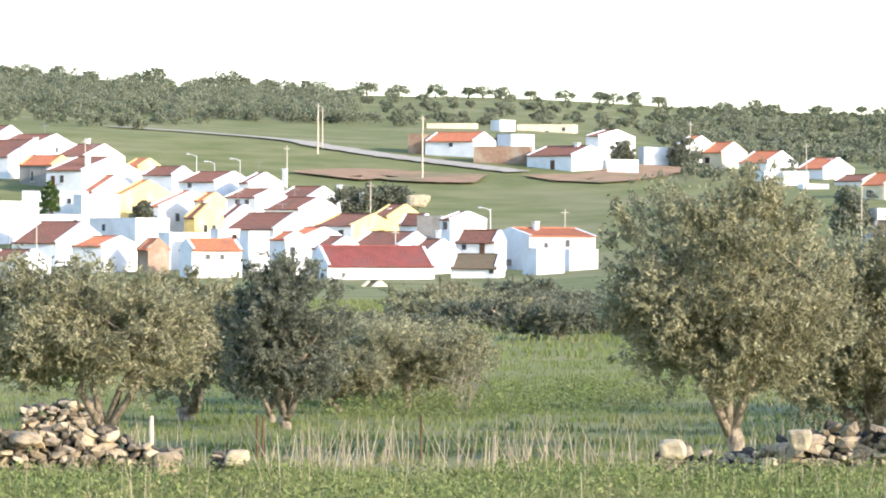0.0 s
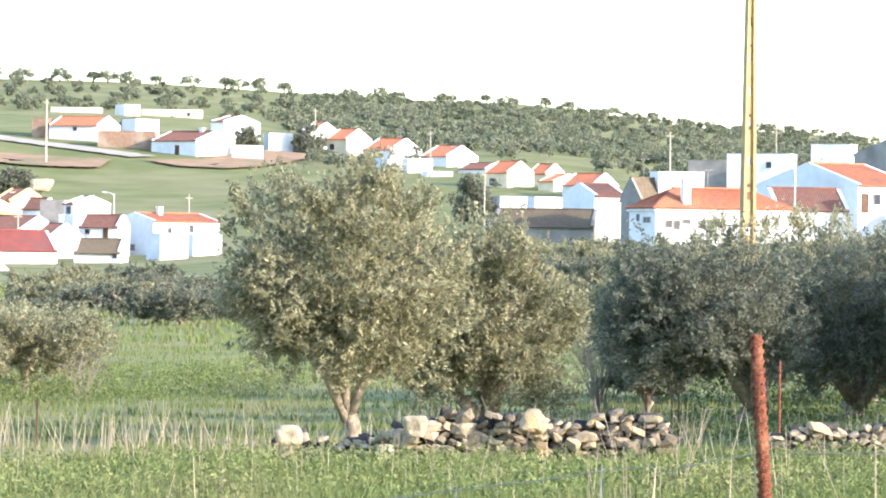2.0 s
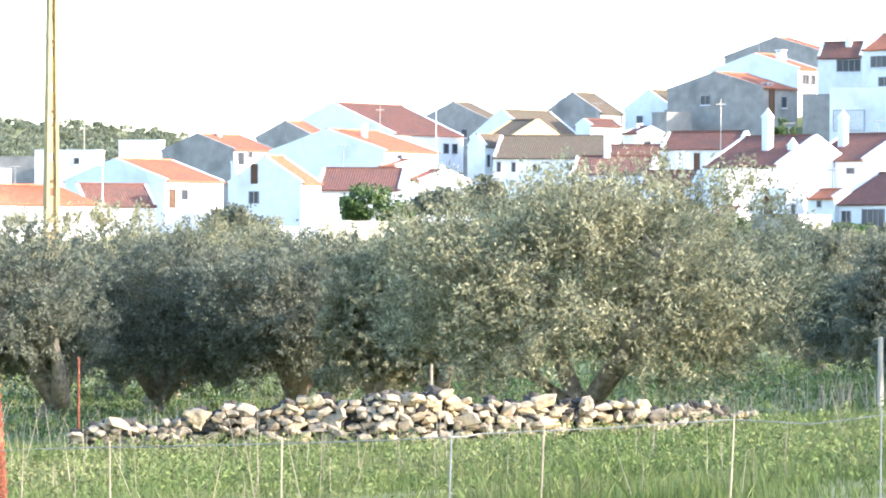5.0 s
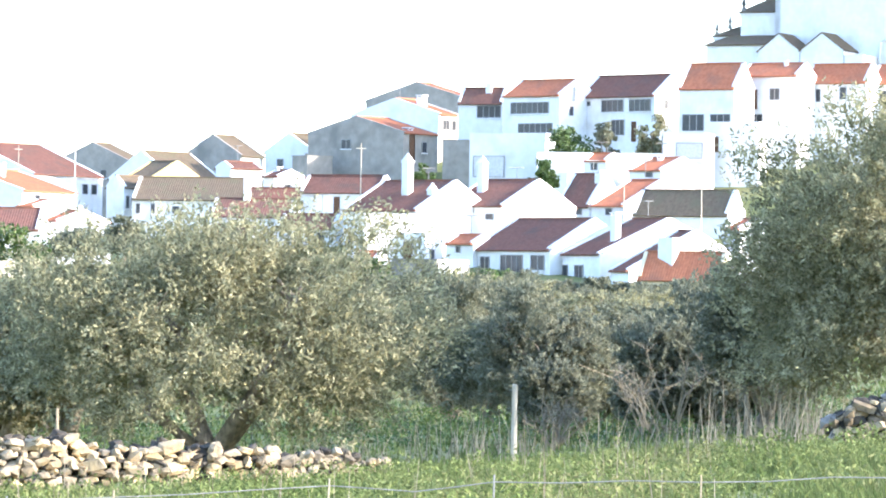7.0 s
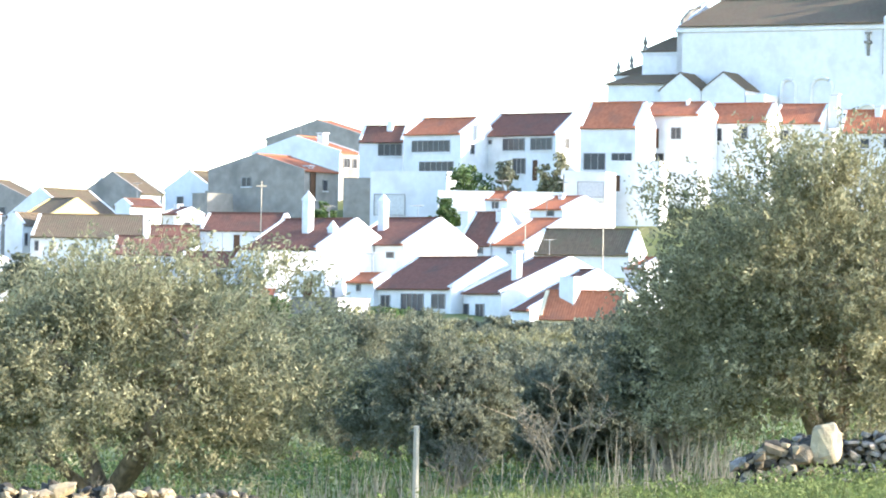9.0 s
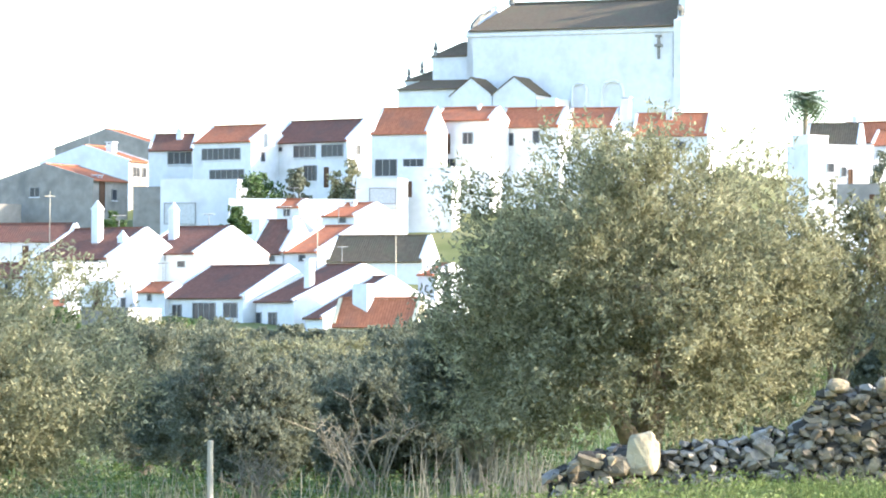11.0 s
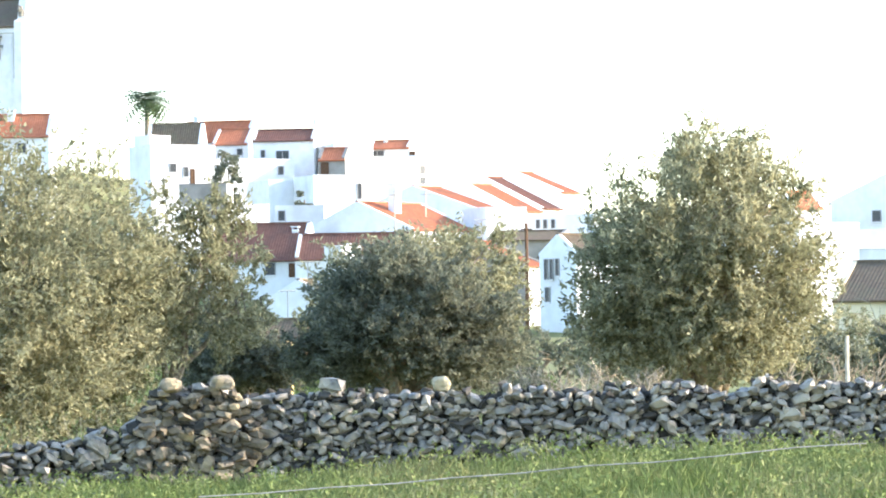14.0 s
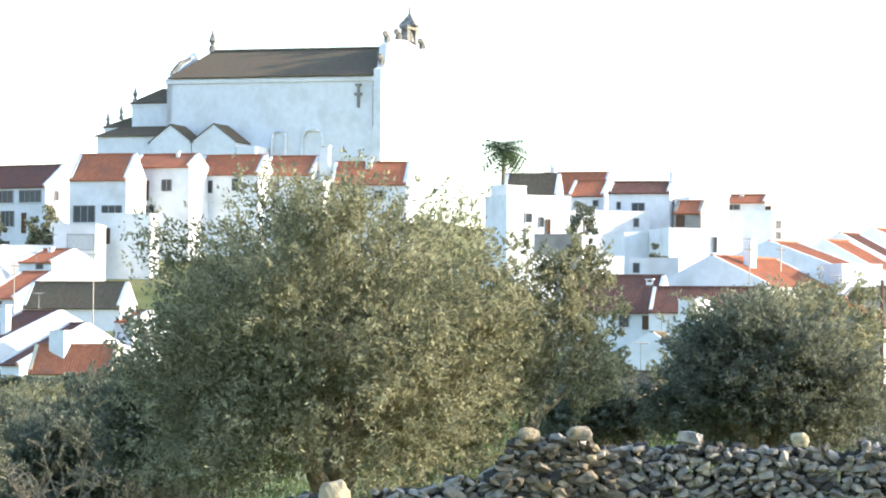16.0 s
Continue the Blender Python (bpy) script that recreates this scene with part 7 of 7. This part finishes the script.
bare_shrub(1, 715.19, 63, 0.73, 2.47, 4, stems=24, label='leafless young tree with thin upright twigs')
bare_shrub(1, 640.26, 56, 0.62, 0.99, 5, stems=50)
bare_shrub(0, 5.94, 88, 0.56, 1.11, 6, stems=20)
bare_shrub(1, 629.81, 62, 0.48, 1.14, 7, stems=50)
bare_shrub(1, 417.08, 62, 0.8, 1.2, 8, stems=18)
bare_shrub(1, 589.87, 52, 0.43, 0.77, 9, stems=14)
bare_shrub(0, 224.85, 59, 0.41, 0.58, 10, stems=18)
bare_shrub(1, 390.06, 60, 0.68, 0.82, 11, stems=40)
drystone(0, [(-121.68, 57, -0.97), (-100.91, 57, -1.01), (-81.44, 57, -1.06), (-64.96, 57, -1.32)], 'tumbled dry-stone wall of pale field stones', 1)
drystone(0, [(-55.61, 57.5, -1.34), (-47.92, 57.5, -1.30)], 'a few loose field stones in the grass', 2)
drystone(0, [(53.57, 58, -1.35), (66.90, 58, -1.34), (80.91, 57.5, -1.23), (89.29, 57, -1.04), (103.28, 57, -0.92), (120.07, 57, -0.89), (125.69, 57, -1.05), (138.21, 57, -0.84), (152.18, 57, -1.03)], 'broken dry-stone wall of sunlit flat field stones', 3, big=0.2)
drystone(0, [(178.20, 56, -1.03), (205.36, 56, -0.91), (212.33, 56, -0.80), (237.51, 56, -0.65), (259.92, 56, -0.59), (285.16, 56.5, -0.66), (313.18, 57, -0.70), (334.17, 57.5, -0.77), (347.45, 58, -0.97)], 'low dry-stone wall of rounded field stones', 4)
drystone(1, [(464.92, 50, -0.16), (472.58, 50, 0.08), (480.95, 50, 0.29), (490.72, 50, 0.26), (500.50, 50, 0.33), (520.06, 50, 0.39), (529.84, 50, 0.64), (532.65, 50, 1.0), (548.72, 50, 0.98), (552.20, 50, 0.87), (585.67, 50, 0.88), (629.76, 50, 0.88), (665.26, 50, 0.91), (705.57, 50, 0.93), (731.78, 50, 0.72)], 'long dry-stone wall of dark grey field stones', 5, size=0.135, course=0.075, loose=0.09, tilt=36, big=0.1, limit=300, shapes=GREY_STONES)
drystone(1, [(526.50, 49.9, 0.45), (531.50, 49.9, 0.92), (541.00, 49.9, 0.9), (549.00, 49.9, 0.94), (556.50, 49.9, 0.76)], 'heap of brown lichened stones at the end of a wall', 15, size=0.145, course=0.08, loose=0.1, big=0.22, shapes=BROWN_STONES)
drystone(1, [(466.00, 49.5, -0.1), (473.00, 49.5, 0.12), (483.00, 49.5, 0.2)], 'sunlit pale stones at the broken end of a wall', 16, size=0.16, course=0.09, loose=0.08, big=0.2)
boulder(1, 486.54, 49.6, 0.18, 0.39, 0.48, 1, PALE_STONE, 'pale upright boulder set in the stone wall')
boulder(1, 534.95, 49.75, 1.03, 0.24, 0.17, 2, UMBER_STONE, 'pale brown boulder on top of the wall')
boulder(1, 547.5, 49.75, 1.05, 0.26, 0.18, 3, UMBER_STONE, 'grey brown boulder on top of the wall')
boulder(1, 601.51, 49.8, 0.99, 0.22, 0.18, 4, PALE_STONE, 'pale stone lying on the wall')
boulder(0, 57.07, 57, -1.22, 0.35, 0.27, 5, PALE_STONE, 'pale boulder at the end of the wall')
boulder(0, 88.38, 56.6, -1.04, 0.30, 0.31, 6, PALE_STONE, 'pale boulder on the stone wall')
boulder(0, 81.16, 56.5, -1.44, 0.26, 0.31, 7, PALE_STONE, 'pale upright stone leaning on the wall')
boulder(0, 117.63, 56.6, -0.95, 0.36, 0.33, 8, STONE, 'grey boulder on the stone wall')
boulder(0, 207.82, 56, -0.86, 0.25, 0.22, 10, STONE, 'grey boulder on the stone wall')
boulder(0, -102.76, 56.8, -1.09, 0.45, 0.20, 12, STONE, 'broad grey stone on the wall')
boulder(0, -68.15, 56.8, -1.47, 0.40, 0.39, 13, STONE, 'grey boulder at the wall end')
boulder(0, -50.71, 57.2, -1.39, 0.32, 0.25, 14, PALE_STONE, 'pale boulder in the grass')
boulder(0, 64.89, 54, -1.63, 0.23, 0.16, 17, STONE, 'reddish stone lying in the grass')
drystone(0, [(-104.22, 76, -1.42), (-94.46, 76, -1.38), (-86.64, 76, -1.4)], 'pale broken stone wall behind an olive tree', 9)
garden_wall(0, 118.50, 137.65, 225, 0.37, WHITE, 'long low whitewashed wall beyond the grove')
garden_wall(0, 237.99, 259.10, 300, 2.93, CREAM, 'low sunlit cream garden wall at the village edge')
garden_wall(0, 226.49, 237.85, 296, 2.49, WHITE, 'low whitewashed garden wall at the village edge')
garden_wall(1, 383.17, 415.95, 391, 15.09, WHITE, 'long whitewashed terrace retaining wall')
garden_wall(1, 706.73, 731.35, 262, 6.83, WHITE, 'low whitewashed yard wall')
garden_wall(0, 41.36, 49.18, 618, 15.04, WHITE, 'low whitewashed yard wall on the hill')
garden_wall(1, 613.85, 623.82, 362, 12.65, WHITE, 'whitewashed yard wall between houses')
garden_wall(0, 259.11, 276.07, 350, 6.65, WHITE, 'whitewashed yard wall along a lane')
post(0, 377.12, 60, 0.19, 0.045, POLE, 'pale wooden fence post in tall grass', 0)
post(0, 178.64, 58, -0.09, 0.02, RUST, 'thin rusty iron fence post', 0)
post(0, -72.03, 58.5, -0.84, 0.035, POLE, 'weathered wooden fence post behind the wall', 0)
post(1, 441.51, 60, 0.12, 0.05, BARK, 'grey weathered wooden post in the shade', 0)
post(1, 701.92, 54, 1.52, 0.03, POLE, 'weathered wooden post behind the wall', 0)
post(0, 266.12, 59, -0.22, 0.015, STRAW, 'thin pale stake by the wall', 0)
post(0, 265.91, 59, -0.22, 0.015, STRAW, 'thin pale stake by the wall', 0)
post(0, 145.91, 66, -0.89, 0.018, TIMBER, 'thin dark fence stake in the field', 0)
post(0, 152.23, 66, -0.88, 0.018, TIMBER, 'thin dark fence stake in the field', 0)
post(0, 153.91, 66, -0.88, 0.018, TIMBER, 'thin dark fence stake in the field', 0)
post(0, -45.96, 64, -1.06, 0.018, TIMBER, 'thin dark fence stake in the field', 0)
post(0, -44.56, 64, -1.05, 0.018, TIMBER, 'thin dark fence stake in the field', 0)
post(0, -5.25, 64, -1.04, 0.018, TIMBER, 'thin dark fence stake in the field', 0)
post(1, 562.49, 120, 1.50, 0.12, YELLOW, 'ochre painted gate post', 0)
post(1, 563.76, 120, 1.47, 0.1, YELLOW, 'ochre painted gate post', 0)
lamp_pole(0, -31.72, 640, 25.01, 0.16, POLE, 'tall weathered wooden utility pole')
lamp_pole(0, -30.57, 650, 24.73, 0.12, POLE, 'tall weathered wooden utility pole')
lamp_pole(0, -5.32, 600, 21.76, 0.16, POLE, 'tall weathered wooden utility pole')
lamp_pole(0, -39.48, 560, 16.07, 0.1, POLE, 'tall weathered wooden utility pole')
lamp_pole(0, -18.34, 500, 10.03, 0.1, POLE, 'tall weathered wooden utility pole')
lamp_pole(0, -90.16, 540, 16.35, 0.1, POLE, 'tall weathered wooden utility pole')
lamp_pole(0, 30.72, 470, 6.44, 0.08, POLE, 'tall weathered wooden utility pole')
lamp_pole(0, 151.72, 420, 13.20, 0.1, POLE, 'tall weathered wooden utility pole')
lamp_pole(0, 91.32, 590, 17.60, 0.1, POLE, 'tall weathered wooden utility pole')
lamp_pole(0, 178.36, 480, 15.30, 0.08, POLE, 'tall weathered wooden utility pole')
lamp_pole(0, 105.13, 420, 8.83, 0.09, POLE, 'tall weathered wooden utility pole')
lamp_pole(1, 598.20, 352, 14.52, 0.1, POLE, 'tall weathered wooden utility pole')
lamp_pole(1, 590.37, 345, 14.28, 0.07, POLE, 'tall weathered wooden utility pole')
lamp_pole(1, 338.38, 352, 14.37, 0.06, POLE, 'tall weathered wooden utility pole')
lamp_pole(1, 405.59, 330, 11.76, 0.06, POLE, 'tall weathered wooden utility pole')
lamp_pole(1, 425.36, 330, 12.77, 0.06, POLE, 'tall weathered wooden utility pole')
lamp_pole(0, -102.17, 440, 6.40, 0.08, POLE, 'tall weathered wooden utility pole')
lamp_pole(0, -12.00, 440, 3.83, 0.08, POLE, 'tall weathered wooden utility pole')
lamp_pole(0, 110.48, 560, 11.26, 0.06, POLE, 'tall weathered wooden utility pole')
lamp_pole(0, 252.74, 430, 16.16, 0.05, POLE, 'tall weathered wooden utility pole')
lamp_pole(0, 62.21, 640, 22.38, 0.1, POLE, 'tall weathered wooden utility pole')
lamp_pole(0, 81.16, 600, 13.17, 0.08, POLE, 'tall weathered wooden utility pole')
lamp_pole(1, 623.52, 306, 10.13, 0.17, TIMBER, 'stout brown wooden utility pole')
lamp_pole(0, 11.92, 470, 6.39, 0.07, STEEL, 'slender steel street lamp among the houses', 1.1)
lamp_pole(0, 183.08, 335, 7.91, 0.08, STEEL, 'slender steel street lamp among the houses', 1.1)
lamp_pole(0, 266.88, 400, 14.86, 0.07, STEEL, 'slender steel street lamp among the houses', 1.1)
lamp_pole(0, -51.27, 560, 14.04, 0.06, STEEL, 'slender steel street lamp among the houses', 1.1)
lamp_pole(0, -62.22, 560, 14.63, 0.06, STEEL, 'slender steel street lamp among the houses', 1.1)
lamp_pole(0, -57.66, 540, 13.18, 0.06, STEEL, 'slender steel street lamp among the houses', 1.1)
concrete_pylon(0, 170.92, 110, 0.4, 0.14, 11.5)
palm_tree(1, 528.32, 408, 27.03)
rebar_post(0, 166.09, 10.5, 1.379, 0.0145, 0.12)
wire_fence([(1, 547.7, 8.6, 1.296), (1, 618.7, 8.8, 1.327), (1, 665.0, 8.9, 1.357), (1, 711.3, 9.1, 1.384)], False)
wire_fence([(0, 77.2, 11, 0.936), (0, 143.0, 10.6, 1.058), (0, 143.9, 10.8, 1.028), (0, 166.1, 10.5, 1.096), (0, 207.2, 10.3, 1.116), (0, 270.9, 10.1, 1.148), (0, 277.4, 10.2, 1.151), (0, 335.0, 10.3, 1.186), (0, 352.0, 10.3, 1.176), (0, 368.1, 10.3, 1.198), (0, 409.7, 10.3, 1.204), (0, 475.7, 10.4, 1.229)])
cork_oaks([(-111.0, 1080, 0.94), (-105.4, 1080, 1.02), (-97.6, 1080, 0.94), (-89.1, 1080, 0.85), (-76.4, 1080, 0.94), (-72.8, 1080, 1.1), (-60.0, 1080, 0.85), (-54.3, 1080, 1.27), (-50.7, 1080, 0.85), (-44.3, 1080, 0.94), (-40.1, 1080, 0.85), (-34.3, 1080, 0.85), (-19.4, 1080, 1.02), (-11.5, 1080, 0.85), (-2.2, 1080, 0.85), (6.1, 1080, 0.77), (9.9, 1080, 0.85), (14.6, 1080, 0.77), (21.8, 1080, 0.68), (30.6, 1080, 0.77)])
cork_oaks([(39.2, 1080, 0.85), (42.8, 1080, 0.77), (47.7, 1080, 0.85), (54.2, 1080, 0.77), (70.6, 1085, 0.62), (78.4, 1085, 0.74), (83.4, 1085, 0.62), (94.0, 1085, 0.62), (96.8, 1085, 0.5), (105.3, 1085, 0.62), (110.3, 1085, 0.56), (120.3, 1085, 0.62), (126.0, 1085, 0.62), (137.4, 1085, 0.62), (147.4, 1085, 0.62), (154.5, 1085, 0.56), (161.6, 1085, 0.56), (175.9, 1085, 0.56), (181.6, 1085, 0.56), (188.8, 1085, 0.5), (195.9, 1085, 0.5)])
far_woods('hill_woods', 800, -135, -22, 800, 1085, 31, 'dense dark green wood along the hilltop', 1.7, 3.2)
far_woods('hill_scrub', 110, -22, 60, 800, 1080, 32, 'scattered oaks on the grassy hilltop', 1.2, 2.4)
far_woods('slope_woods', 1300, 55, 245, 690, 1085, 33, 'olive-green scattered woods on the far slope', 1.1, 2.2)
far_woods('slope_scrub', 60, 60, 240, 600, 700, 34, 'scattered small trees on the far slope', 1.4, 2.6)
far_woods('village_edge_trees', 60, -135, -60, 690, 860, 35, 'scattered trees above the village', 1.6, 2.8)

# ---- grass ----
blades("meadow_grass", 300000, -130, 760, 34, 58, 0.15, 0.014, BLADE, "thick uneven green meadow grass and weeds", "grass", 3, clump=0.9)
blades("grass_tufts", 34000, -130, 760, 38, 53, 0.2, 0.012, BLADE, "tall tufts of fresh green grass", "grass", 23, lean=0.45, patch=4.0, cut=0.5)
leafy_weeds("field_weeds", 1500, -40, 60, 84, 104, 14, "green weeds along the field's edge", BLADE, 1.4)
leafy_weeds("grove_undergrowth", 6000, 150, 580, 64, 95, 15, "dark green undergrowth beneath the olive trees", LEAF_GREEN, 1.3)
leafy_weeds("tall_weeds", 6000, -130, 500, 40, 53, 24, "tall rough green weeds in the meadow", size=1.05)
leafy_weeds("leafy_weeds", 13000, -130, 760, 36, 57, 4, "leafy green weeds in the meadow")
blades("field_grass", 120000, -130, 620, 58, 130, 0.14, 0.035, BLADE, "short green grass in the field behind the wall", "grass", 5)
blades("far_field_grass", 90000, -130, 620, 128, 260, 0.24, 0.09, BLADE, "rough green grass on the valley floor", "grass", 9)
blades("dry_stalks", 3600, -125, 480, 58.5, 64, 0.5, 0.012, STRAW, "dry pale stalks standing behind the stone wall", "stalks", 6, lean=0.3, taper=0.4, cut=0.3)
blades("wall_stalks", 2200, 420, 760, 56.3, 63, 0.6, 0.012, STRAW, "dry pale stalks behind the long wall", "stalks", 7, lean=0.25, taper=0.4, cut=0.2)
blades("straw_stems", 600, -125, 440, 34, 55, 0.55, 0.01, STRAW, "thin dry stems among the meadow grass", "stalks", 8, lean=0.2, taper=0.4, cut=0.0)
